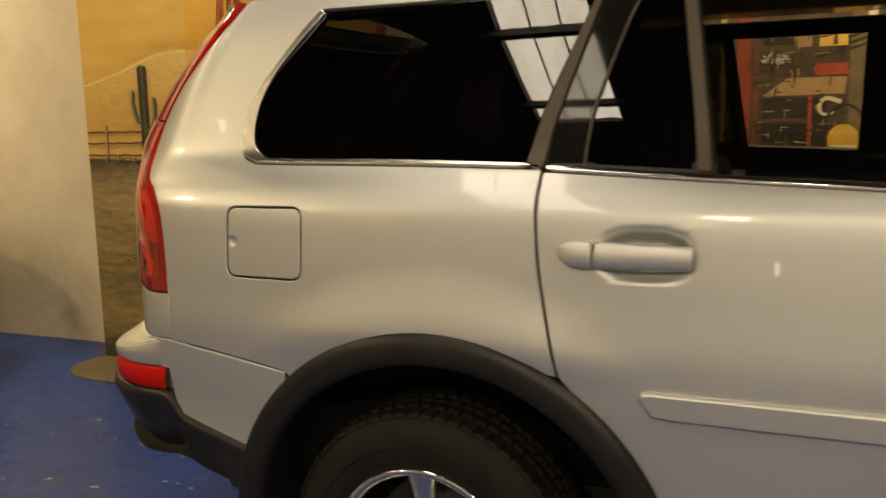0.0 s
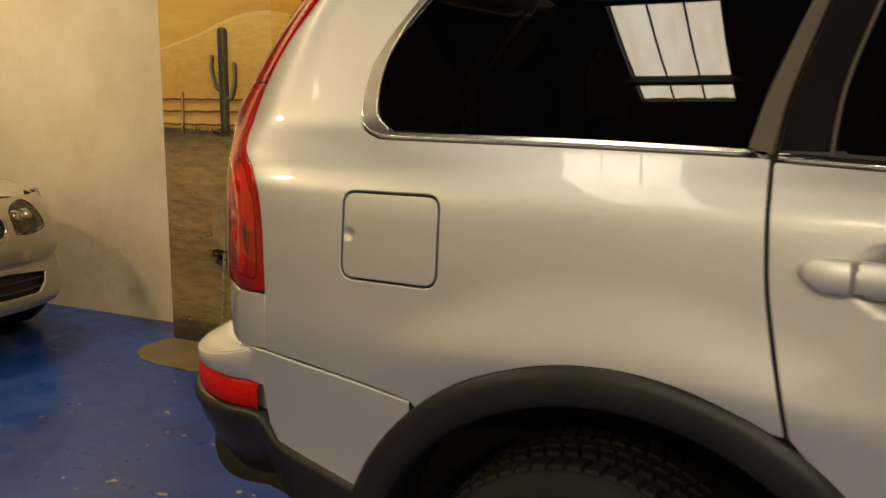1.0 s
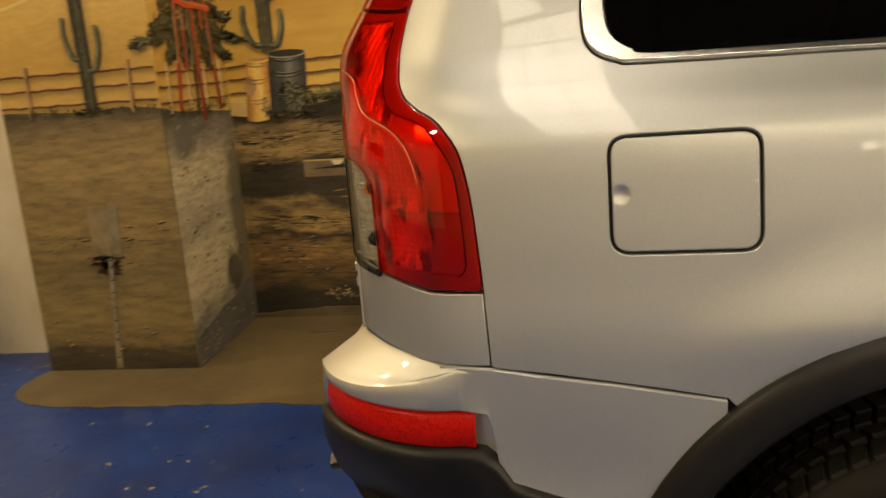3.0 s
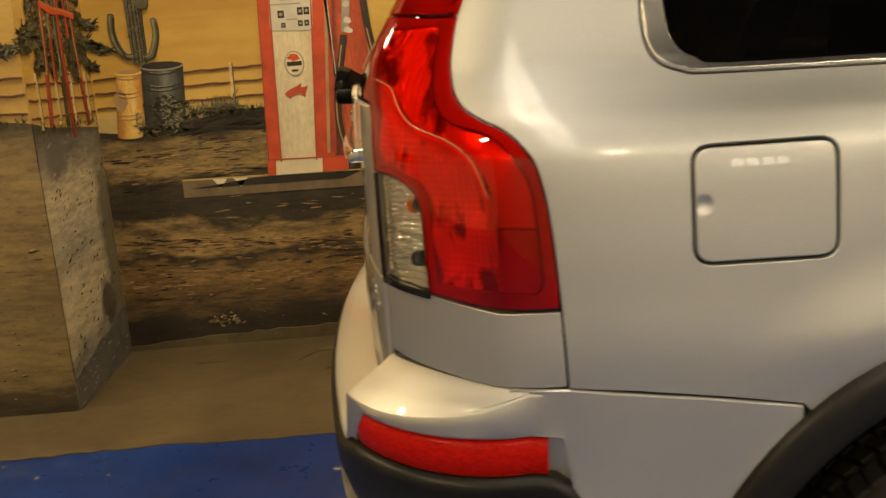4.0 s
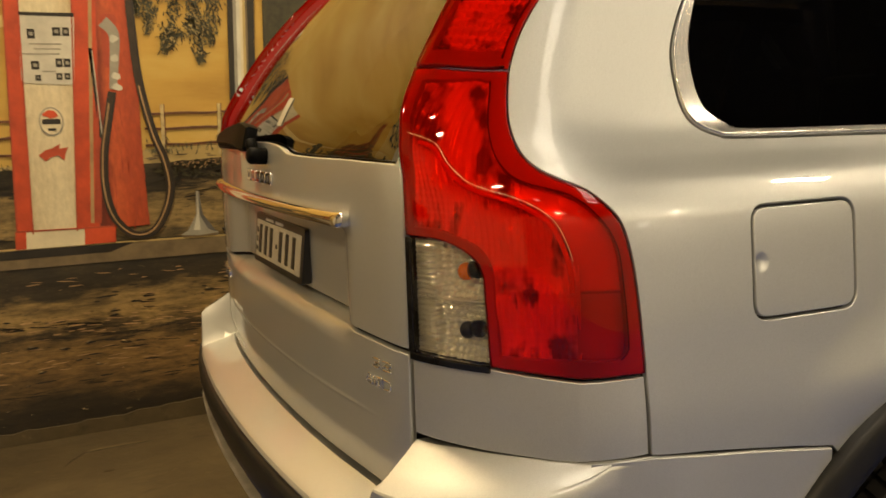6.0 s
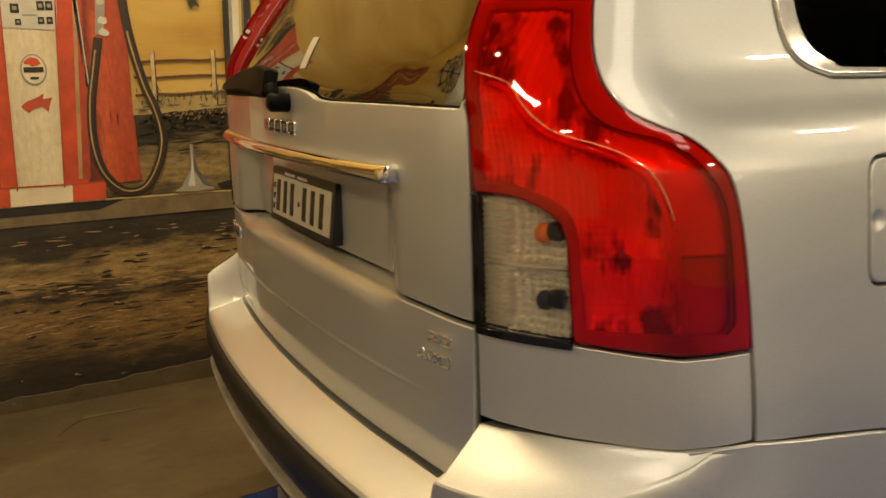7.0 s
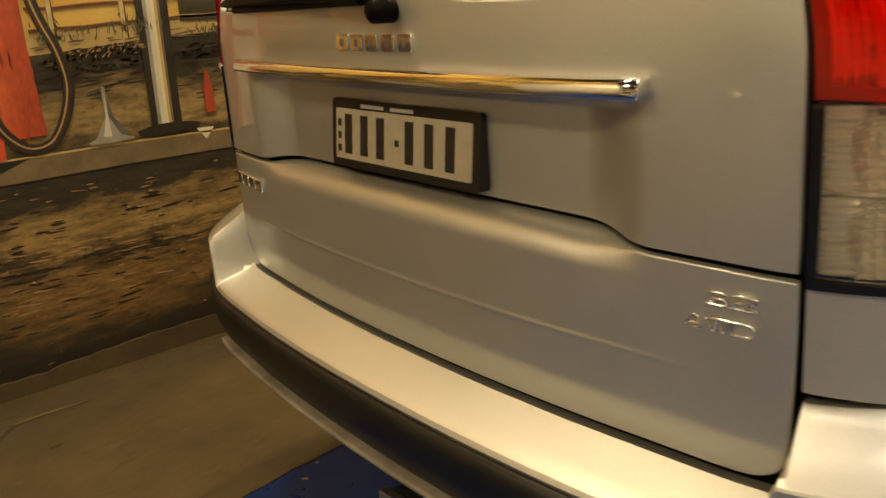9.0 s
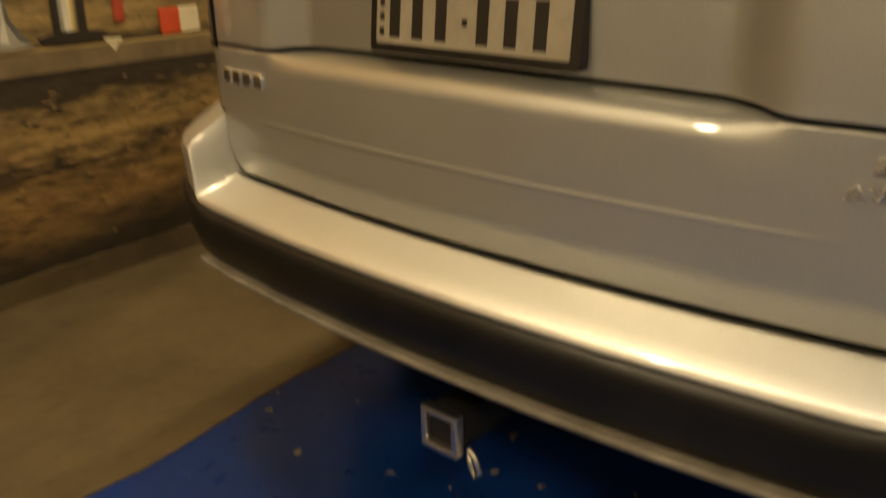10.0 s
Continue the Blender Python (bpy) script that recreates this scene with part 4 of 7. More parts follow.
brush("painted_dark_stroke", streaks(DARK_BANDS, 40, 0.02, 0.12, 0.0065), on_back, 3, M_MBLACK)
brush("painted_light_stroke", streaks([(-2.3, 0.3, 0.35, 0.05, 90, 0.0), (-2.2, -0.2, 0.52, 0.025, 110, -0.03), (-2.28, -1.6, 0.93, 0.04, 60, 0.02), (-1.9, 0.3, 0.68, 0.03, 40, 0.0)], 42, 0.015, 0.09, 0.005), on_back, 4, M_MTAN)
brush("painted_dark_stroke", streaks([(-3.06, -2.40, 0.05, 0.030, 60, 0.0), (-3.06, -2.40, 0.62, 0.03, 20, 0.0)], 43, 0.02, 0.09, 0.006), on_front, 2, M_BARK)
brush("painted_pale_stroke", streaks([(1.36, 2.03, 0.12, 0.06, 30, 0.0), (1.36, 1.9, 0.75, 0.2, 40, 0.3)], 44, 0.02, 0.07, 0.010), on_side, 3, M_MGREY)
# pebbles: a shadow under each lit top
rp = random.Random(71)
stones = [(rp.uniform(-2.3, 0.6), rp.choice((0.12, 0.16, 0.28, 0.36, 0.40, 0.55, 0.58, 0.62)) + rp.gauss(0, 0.025), rp.uniform(0.010, 0.034)) for _ in range(64)]
brush("painted_pebble_shade", [(u + 0.2 * w, v - 0.25 * w, w * 1.9, w * 0.5, rp.uniform(-0.2, 0.2)) for u, v, w in stones], on_back, 5, M_MBLACK)
brush("painted_pebble", [(u, v, w, w * 0.42, rp.uniform(-0.4, 0.4)) for u, v, w in stones], on_back, 6, M_MKERB)
brush("painted_pebble_light", [(u - 0.1 * w, v + 0.1 * w, w * 0.5, w * 0.2, rp.uniform(-0.4, 0.4)) for u, v, w in stones[::4]], on_back, 7, M_TANLIGHT)
stones = [(rp.uniform(-3.06, -2.4), rp.choice((0.10, 0.17, 0.22, 0.36, 0.64, 0.70)) + rp.gauss(0, 0.02), rp.uniform(0.010, 0.028)) for _ in range(26)]
brush("painted_pebble_shade", [(u + 0.2 * w, v - 0.25 * w, w * 2.0, w * 0.5, rp.uniform(-0.2, 0.2)) for u, v, w in stones], on_front, 3, M_MBLACK)
brush("painted_pebble", [(u, v, w, w * 0.42, rp.uniform(-0.4, 0.4)) for u, v, w in stones], on_front, 4, M_MTAN)
brush("painted_pebble_shade", [(rp.uniform(1.36, 2.03), rp.choice((0.28, 0.42, 0.62, 0.86)) + rp.gauss(0, 0.05), rp.uniform(0.012, 0.04), rp.uniform(0.008, 0.016), rp.uniform(-0.3, 0.9)) for _ in range(60)], on_side, 4, M_MLEAF)
# a pale heap of stones
brush("painted_heap", [(-1.85 + rp.gauss(0, 0.05), 0.125 + rp.gauss(0, 0.012), rp.uniform(0.015, 0.04), rp.uniform(0.012, 0.022), rp.uniform(-0.6, 0.6)) for _ in range(24)], on_back, 8, M_MKERB)
brush("painted_heap_light", [(-1.85 + rp.gauss(0, 0.05), 0.135 + rp.gauss(0, 0.010), rp.uniform(0.008, 0.02), rp.uniform(0.006, 0.010), rp.uniform(-0.6, 0.6)) for _ in range(14)], on_back, 9, M_TANLIGHT)
# dunes
CREST = crv([(-3.098, 1.645), (-2.95, 1.68), (-2.80, 1.722), (-2.68, 1.765), (-2.56, 1.80), (-2.45, 1.813), (-2.347, 1.816)], 5)
lay("painted_dune", CREST + [(-2.347, 1.19), (-3.098, 1.19)], on_front, 0.4, M_DUNE)
lay("painted_dune_crest", band(CREST, 0.010, 0.022), on_front, 0.8, M_MDUNE)
lay("painted_dune", crv([(1.3215, 1.82), (1.45, 1.824), (1.6, 1.80), (1.8, 1.81), (2.066, 1.79)], 4) + [(2.066, 1.19), (1.3215, 1.19)], on_side, 0.4, M_DUNE)
lay("painted_dune", crv([(-2.339, 1.80), (-1.9, 1.74), (-1.55, 1.78), (-1.4, 1.85)], 5) + crv([(-1.4, 1.80), (-1.7, 1.70), (-2.339, 1.74)], 4), on_back, 1, M_MDUNE)
# spade drawn on the pier
rs = random.Random(17)
lay("painted_spade_blade", [(u + rs.uniform(-0.003, 0.003), v + rs.uniform(-0.003, 0.003)) for u, v in dense(rounded([(-2.775, 0.565), (-2.69, 0.56), (-2.685, 0.79), (-2.77, 0.78)], 0.02), 0.02)], on_front, 4, M_SPADETAN)
lay("painted_spade_face", [(u + rs.uniform(-0.004, 0.004), v + rs.uniform(-0.004, 0.004)) for u, v in dense(rounded([(-2.69, 0.56), (-2.635, 0.565), (-2.625, 0.79), (-2.685, 0.79)], 0.01), 0.02)], on_front, 5, M_MSPADE)
brush("painted_spade_shade", [(-2.72 + rs.gauss(0, 0.035), 0.525 - abs(rs.gauss(0, 0.03)), rs.uniform(0.02, 0.06), rs.uniform(0.008, 0.018), rs.gauss(0, 0.25)) for _ in range(60)], on_front, 3, M_BARK)
brush("painted_spade_shade", [(-2.72 + rs.gauss(0, 0.04), 0.545 + rs.gauss(0, 0.006), rs.uniform(0.02, 0.05), rs.uniform(0.006, 0.012), rs.gauss(0, 0.15)) for _ in range(26)], on_front, 5.2, M_MBLACK)
shaft = [(-2.695 - 0.045 * i / 9 + rs.uniform(-0.003, 0.003), 0.57 - 0.562 * i / 9) for i in range(10)]
lay("painted_spade_shaft", band(shaft, 0.020, 0.028), on_front, 5, M_MSPADE)
brush("painted_shaft_light", [(shaft[k // 4][0] + rs.uniform(-0.006, 0.002), shaft[k // 4][1] + rs.uniform(-0.03, 0.03), rs.uniform(0.015, 0.04), 0.006, 1.55) for k in range(36)], on_front, 5.5, M_MGREY)
brush("painted_shaft_knot", [(shaft[k][0] + 0.004, shaft[k][1] + rs.uniform(-0.02, 0.02), 0.02, 0.010, rs.uniform(-0.5, 0.5)) for k in range(1, 10)], on_front, 5.8, M_MBLACK)


def fence(wall, u0, u1, posts, v0, lean=0.0, pale=M_POSTPALE):
    for k, dv in enumerate((0.015, 0.085, 0.15)):
        pts = [(u0 + (u1 - u0) * i / 16, v0 + dv + lean * i / 16 + 0.0028 * math.sin(2.3 * i + k * 2)) for i in range(17)]
        lay("fence_rail", band(pts, 0.0095, 0.0085), wall, 4, M_MRAIL)
        lay("fence_rail_light", band([(u, v + 0.0056) for u, v in pts], 0.0025), wall, 4.5, M_MWOOD)
    for u in posts:
        lay("fence_post", strip(u, v0 - 0.035, u + 0.005, v0 + 0.19, 0.020, 0.017), wall, 5, pale)
        lay("fence_post_shade", strip(u + 0.008, v0 - 0.035, u + 0.0125, v0 + 0.19, 0.005, 0.004), wall, 5.5, M_MRAIL)


fence(on_front, -3.095, -2.35, (-2.955, -2.47), 1.225, 0.0, M_MWOOD)
fence(on_side, 1.33, 2.06, (1.42, 1.62, 1.80, 1.99), 1.20, -0.01)
fence(on_back, -2.33, -1.53, (-1.69,), 1.195, 0.02)
fence(on_back, -1.02, 0.4, (-0.945, -0.70), 1.235, 0.01)


def cactus(wall, u, v, h, w, arms, paint):
    lay("cactus_stem", rounded([(u - w / 2 * 0.9, v), (u + w / 2 * 0.9, v), (u + w / 2, v + h), (u - w / 2, v + h)], w * 0.45), wall, 6, paint, "grey-green cactus")
    r = random.Random(int(u * 100))
    for side, v1, v2, reach_ in arms:
        p = crv([(u + side * w * 0.25, v1), (u + side * reach_ * 0.62, v1 + 0.006), (u + side * reach_ * 0.92, v1 + 0.06), (u + side * reach_ * 1.05, (v1 + v2) / 2 + 0.03), (u + side * reach_, v2)], 6)
        lay("cactus_arm", band(p, w * 0.42, w * 0.36), wall, 7, M_OLIVE)
        lay("cactus_arm_light", band([(a - 0.05 * w, b + 0.06 * w) for a, b in p], w * 0.11), wall, 8, M_SAGE)
        lay("cactus_arm_shade", band([(a + 0.13 * w, b - 0.12 * w) for a, b in p], w * 0.09), wall, 8, M_MBLACK)
        lay("cactus_arm_tip", blob(u + side * reach_, v2, w * 0.185, w * 0.16, int(v2 * 90), 12, 0.08), wall, 7.5, M_OLIVE)
    for k in (-0.30, -0.06, 0.17, 0.36):
        lay("cactus_rib", band([(u + k * w * (0.92 + 0.06 * math.sin(i)), v + 0.015 + (h - 0.03) * i / 8) for i in range(9)], 0.07 * w, 0.05 * w), wall, 8, M_MBLACK)
    brush("cactus_spine", [(u + r.uniform(-0.5, 0.5) * w, v + r.random() * h, 0.010, 0.004, r.uniform(-1.2, 1.2)) for _ in range(90)], wall, 9.5, M_SAGE)
    brush("cactus_nick", [(u + r.uniform(-0.52, 0.52) * w, v + r.random() * h, 0.014, 0.005, r.uniform(-1.6, 1.6)) for _ in range(60)], wall, 9, M_MBLACK)


cactus(on_front, -2.66, 1.20, 0.55, 0.062, [(-1, 1.43, 1.60, 0.072), (1, 1.38, 1.56, 0.075)], M_SAGUARO2)
cactus(on_back, -2.10, 1.40, 0.40, 0.078, [(-1, 1.44, 1.63, 0.105), (1, 1.435, 1.60, 0.085)], M_SAGUARO)
lay("cactus_knob", rounded([(-2.09, 1.66), (-2.035, 1.65), (-2.02, 1.72), (-2.05, 1.74), (-2.085, 1.73)], 0.02), on_back, 9.8, M_OLIVE)


def drum(u0, u1, v0, v1, lean, material, rib, light):
    c, w = (u0 + u1) / 2, (u1 - u0) / 2
    def up(q):
        return lean * (q - v0) / (v1 - v0)
    body = [(c + w * math.cos(radians(a)), v0 + 0.02 + 0.22 * w * math.sin(radians(a))) for a in range(180, 361, 15)] + [(c + w * math.cos(radians(a)), v1 + 0.2 * w * math.sin(radians(a))) for a in range(0, 181, 15)]
    lay("painted_drum", [(u + up(v), v) for u, v in body], on_back, 7, material)
    for q in (0.34, 0.40, 0.66, 0.72, 0.93):
        v = v0 + (v1 - v0) * q
        pts = [(u0 + (u1 - u0) * i / 10 + up(v), v - 0.20 * w * math.sin(math.pi * i / 10)) for i in range(11)]
        lay("drum_hoop", band(pts, 0.0055), on_back, 8, rib)
        lay("drum_hoop_light", band([(a, b + 0.0055) for a, b in pts[2:8]], 0.003), on_back, 8.5, light)
    lay("drum_top", [(c + up(v1) + w * 0.95 * math.cos(0.35 * k), v1 + 0.19 * w * math.sin(0.35 * k)) for k in range(18)], on_back, 9, rib)
    lay("drum_lip", band([(c + up(v1) + w * math.cos(radians(a)), v1 + 0.2 * w * math.sin(radians(a))) for a in range(180, 361, 15)], 0.007), on_back, 9.5, light)


drum(-2.255, -2.135, 1.055, 1.372, 0.035, M_DRUMY, M_MTAN, M_MGLOW)
drum(-2.118, -1.925, 1.10, 1.393, 0.018, M_DRUMB, M_MBLACK, M_MGREY)
lay("drum_label", blob(-2.215, 1.245, 0.032, 0.050, 81, 18, 0.1), on_back, 8, M_MTAN)
brush("painted_scrub_light", leaf_spots(-2.145, 1.13, 0.025, 0.05, 26, 0.020, 121) + leaf_spots(-1.985, 1.17, 0.05, 0.09, 60, 0.022, 122), on_back, 10.5, M_SAGE)
brush("painted_scrub", leaf_spots(-2.005, 1.16, 0.075, 0.10, 130, 0.028, 123), on_back, 10, M_MLEAF)
brush("painted_scrub_olive", [(u + rnd.gauss(0, 0.05), v + abs(rnd.gauss(0, 0.022)), rnd.uniform(0.015, 0.04), 0.006, rnd.uniform(0.9, 2.2)) for u, v in ((-1.80, 1.175), (-1.74, 1.18), (-1.86, 1.165), (-1.70, 1.18), (-0.93, 1.215), (-0.68, 1.225), (-0.40, 1.19)) for _ in range(34)], on_back, 9.6, M_OLIVE)
brush("painted_scrub_sage", [(u + rnd.gauss(0, 0.05), v + abs(rnd.gauss(0, 0.022)), rnd.uniform(0.012, 0.03), 0.004, rnd.uniform(0.9, 2.2)) for u, v in ((-1.80, 1.175), (-1.74, 1.18), (-1.70, 1.18), (-0.93, 1.215), (-0.68, 1.225)) for _ in range(16)], on_back, 9.8, M_SAGE)
brush("painted_grass_tick", [(rnd.uniform(-0.95, -0.64), 1.165 + rnd.gauss(0, 0.012), rnd.uniform(0.010, 0.024), 0.004, rnd.uniform(0.2, 1.2)) for _ in range(50)], on_back, 9.7, M_MTAN)
brush("painted_dark_stroke", [(rnd.uniform(-1.0, 0.4), 1.135 + rnd.gauss(0, 0.022), rnd.uniform(0.03, 0.09), rnd.uniform(0.01, 0.02), rnd.uniform(-0.2, 0.2)) for _ in range(130)], on_back, 5.5, M_MBLACK)
brush("painted_sand_stroke", [(rnd.uniform(-1.0, 0.4), 1.205 + rnd.gauss(0, 0.014), rnd.uniform(0.03, 0.10), rnd.uniform(0.006, 0.012), rnd.uniform(-0.1, 0.1)) for _ in range(50)], on_back, 5.6, M_MKERB)
brush("painted_scrub", leaf_spots(-1.96, 1.15, 0.09, 0.08, 90, 0.035, 21) + leaf_spots(-2.08, 1.09, 0.08, 0.03, 40, 0.03, 22) + leaf_spots(-1.74, 1.17, 0.10, 0.025, 50, 0.03, 23), on_back, 9, M_MLEAF)
brush("painted_scrub", leaf_spots(-0.78, 1.14, 0.22, 0.035, 120, 0.03, 24) + leaf_spots(-0.25, 1.15, 0.2, 0.04, 80, 0.03, 25), on_back, 6, M_MLEAF)
brush("painted_scrub", [(rnd.uniform(-3.08, -2.36), 1.205 + rnd.gauss(0, 0.010), rnd.uniform(0.012, 0.03), 0.006, rnd.uniform(0.4, 2.6)) for _ in range(170)] + leaf_spots(-2.66, 1.20, 0.08, 0.02, 60, 0.02, 27), on_front, 9, M_MLEAF)
brush("painted_scrub", [(rnd.uniform(1.33, 2.05), 1.165 + rnd.gauss(0, 0.016), rnd.uniform(0.015, 0.035), 0.008, rnd.uniform(0.4, 2.6)) for _ in range(150)], on_side, 9, M_MLEAF)
brush("painted_scrub", [(rnd.uniform(-1.9, -1.56), 1.165 + rnd.gauss(0, 0.014), rnd.uniform(0.015, 0.04), 0.006, rnd.uniform(0.6, 2.4)) for _ in range(120)], on_back, 9, M_MLEAF)
# tree with red stakes, painted over the corner
TREE = [(0.36, 1.52, -0.075, 1.47), (0.30, 1.58, 0.02, 1.53), (0.32, 1.70, 0.12, 1.64), (0.36, 1.84, 0.17, 1.77), (0.34, 1.45, 0.12, 1.41), (0.40, 1.50, 0.30, 1.375), (0.44, 1.56, 0.865, 1.475), (0.46, 1.63, 0.80, 1.592), (0.46, 1.50, 0.785, 1.40), (0.46, 1.74, 0.70, 1.70), (0.42, 1.88, 0.60, 1.84), (0.40, 1.95, 0.26, 1.93), (0.38, 1.42, 0.40, 2.02), (0.50, 1.45, 0.58, 1.37)]
brush("painted_foliage", needles(TREE, 170, 0.055, 31), around, 5, M_MLEAF, "dark pine needles")
brush("painted_foliage_olive", needles(TREE, 90, 0.046, 32), around, 5.7, M_OLIVE, "olive pine needles")
brush("painted_foliage_sage", needles(TREE, 30, 0.030, 33), around, 6.3, M_SAGE, "pale pine needles")
for k, (y0, z0, y1, w, mt) in enumerate([(0.187, 1.17, 0.365, 0.030, M_STAKE), (0.369, 1.16, 0.43, 0.026, M_MLEAF), (0.428, 1.11, 0.425, 0.034, M_STAKE), (0.632, 1.15, 0.49, 0.030, M_STAKE), (0.30, 1.35, 0.38, 0.024, M_MDKRED), (0.54, 1.35, 0.46, 0.022, M_BARK)]):
    pts = [(y0 + (y1 - y0) * i / 6 + 0.006 * math.sin(i * 1.7 + k), z0 + (2.45 - z0) * i / 6) for i in range(7)]
    lay("red_stake", band(pts, w * 0.75, w), around, 7 + 0.1 * k, mt)
    lay("stake_light", band([(u - 0.3 * w, v) for u, v in pts[1:]], 0.006), around, 7.8 + 0.1 * k, (M_MTAN, M_SAGE, M_MRED)[k % 3])
lay("red_cross_stake", band(crv([(0.24, 1.668), (0.36, 1.645), (0.48, 1.645), (0.62, 1.633)], 4), 0.032, 0.026), around, 9, M_MRED)
lay("cross_stake_light", band([(0.25, 1.675), (0.38, 1.655), (0.60, 1.642)], 0.006), around, 9.4, M_MTAN)
HANG = [(-0.75, 1.98, -0.80, 1.72), (-0.85, 1.98, -0.88, 1.66), (-0.95, 1.95, -0.98, 1.72), (-0.78, 1.80, -0.76, 1.60), (-0.86, 1.75, -0.92, 1.64), (-0.70, 1.9, -0.71, 1.68), (-1.0, 1.98, -1.02, 1.80), (-0.82, 1.78, -0.72, 1.72)]
brush("painted_foliage", needles(HANG, 90, 0.030, 35), on_back, 5, M_MLEAF, "hanging tree leaves")
brush("painted_foliage_olive", needles(HANG, 60, 0.026, 36), on_back, 5.5, M_OLIVE)
brush("painted_foliage_light", needles(HANG, 16, 0.018, 37), on_back, 6, M_MSAND)

# windpump wheel at the head of the red tower
WX, WZ = -2.72, 2.60
for k in range(12):
    a = 2 * math.pi * k / 12
    c, w = math.cos(a), math.sin(a)
    lay("windpump_spoke", strip(WX + 0.05 * c, WZ + 0.05 * w, WX + 0.40 * c, WZ + 0.40 * w, 0.022), on_front, 6, M_MBLACK)
    lay("windpump_blade", strip(WX + 0.35 * c, WZ + 0.35 * w, WX + 0.44 * c, WZ + 0.44 * w, 0.05, 0.085), on_front, 7, M_MLEAF)
for rr in (0.20, 0.37):
    lay("windpump_ring", band([(WX + rr * math.cos(0.2 * k), WZ + rr * math.sin(0.2 * k)) for k in range(33)], 0.022), on_front, 8, M_MBLACK)
lay("windpump_hub", blob(WX, WZ, 0.07, 0.07, 91, 12, 0.1), on_front, 9, M_MBLACK)

# petrol pump
lay("kerb_slab", [(-1.98, 0.76), (-1.98, 0.845), (-0.77, 0.832), (0.5, 0.80), (0.5, 0.73), (-0.77, 0.755)], on_back, 5, M_MKERB)
lay("kerb_edge", band([(-1.98, 0.845), (-1.4, 0.84), (-0.77, 0.832), (-0.4, 0.822), (0.5, 0.80)], 0.007), on_back, 6, M_MSAND)
for u in (-1.80, -1.70, -0.46):
    lay("kerb_chip", [(u - 0.035, 0.842), (u, 0.795), (u + 0.035, 0.838)], on_back, 6, M_MWHITE)
lay("pump_shadow", [(-1.62, 0.835), (-1.95, 0.80), (-1.2, 0.80), (-1.1, 0.835)], on_back, 6, M_MBLACK)
lay("pump_side_panel", [(-1.235, 0.90), (-1.03, 0.905), (-1.037, 1.2), (-1.035, 1.36), (-1.03, 1.98), (-1.19, 1.98)], on_back, 7, M_PUMPSIDE, "orange-red pump side")
lay("pump_front", [(-1.51, 0.90), (-1.31, 0.90), (-1.25, 1.98), (-1.475, 1.98)], on_back, 7, M_PUMPWHITE, "cream pump front")
lay("pump_stripe", [(-1.555, 0.88), (-1.495, 0.90), (-1.462, 1.98), (-1.515, 1.98)], on_back, 8, M_MRED)
lay("pump_stripe", [(-1.325, 0.90), (-1.235, 0.90), (-1.165, 1.98), (-1.26, 1.98)], on_back, 8, M_MRED)
lay("pump_stripe_light", strip(-1.262, 0.93, -1.19, 1.96, 0.014), on_back, 9, M_MTAN)
lay("pump_foot", [(-1.565, 0.84), (-1.175, 0.84), (-1.17, 0.91), (-1.56, 0.915)], on_back, 9, M_MWHITE)
lay("pump_foot_end", [(-1.30, 0.841), (-1.175, 0.841), (-1.17, 0.912), (-1.295, 0.914)], on_back, 10, M_MRED)
lay("pump_foot_end", [(-1.565, 0.841), (-1.525, 0.841), (-1.52, 0.914), (-1.56, 0.916)], on_back, 10, M_MRED)
for a, b in (((-1.495, 0.90), (-1.462, 1.98)), ((-1.325, 0.90), (-1.26, 1.98)), ((-1.235, 0.90), (-1.165, 1.98)), ((-1.555, 0.88), (-1.515, 1.98))):
    lay("pump_edge_line", strip(*a, *b, 0.006), on_back, 9.4, M_MDKRED)
lay("pump_shadow", strip(-1.24, 0.93, -1.205, 1.35, 0.03, 0.02), on_back, 8.5, M_MDKRED)
lay("pump_foot_line", band([(-1.56, 0.915), (-1.4, 0.913), (-1.17, 0.91)], 0.006), on_back, 10.4, M_MDKRED)
brush("pump_grime", [(rnd.uniform(-1.20, -1.03), rnd.uniform(0.9, 1.5), rnd.uniform(0.03, 0.12), 0.006, rnd.uniform(1.4, 1.75)) for _ in range(50)], on_back, 7.5, M_MDKRED)
lay("pump_dial_panel", rounded([(-1.482, 1.52), (-1.285, 1.51), (-1.262, 1.80), (-1.468, 1.80)], 0.02), on_back, 9, M_MPALE, "grey dial panel with small dials")
lay("pump_dial_shade", [(-1.468, 1.80), (-1.262, 1.80), (-1.264, 1.785), (-1.468, 1.787)], on_back, 10, M_MBLACK)
for u, v, w, h in [(-1.43, 1.715, 0.028, 0.038), (-1.335, 1.725, 0.030, 0.034), (-1.30, 1.725, 0.026, 0.034), (-1.425, 1.59, 0.030, 0.034), (-1.335, 1.60, 0.026, 0.034), (-1.305, 1.60, 0.026, 0.034), (-1.418, 1.54, 0.02, 0.022), (-1.338, 1.545, 0.022, 0.026), (-1.308, 1.545, 0.022, 0.026)]:
    lay("pump_dial", rect(u - w / 2, v - h / 2, u + w / 2, v + h / 2), on_back, 10, M_MBLACK)
    lay("pump_dial_mark", rect(u - w / 4, v - h / 5, u + w / 4, v + h / 5), on_back, 11, M_MGREY)
for u, v, w in [(-1.38, 1.675, 0.12), (-1.375, 1.655, 0.10), (-1.40, 1.635, 0.14), (-1.375, 1.565, 0.05)]:
    lay("pump_print", rect(u - w / 2, v - 0.003, u + w / 2, v + 0.003), on_back, 10, M_MGREY)
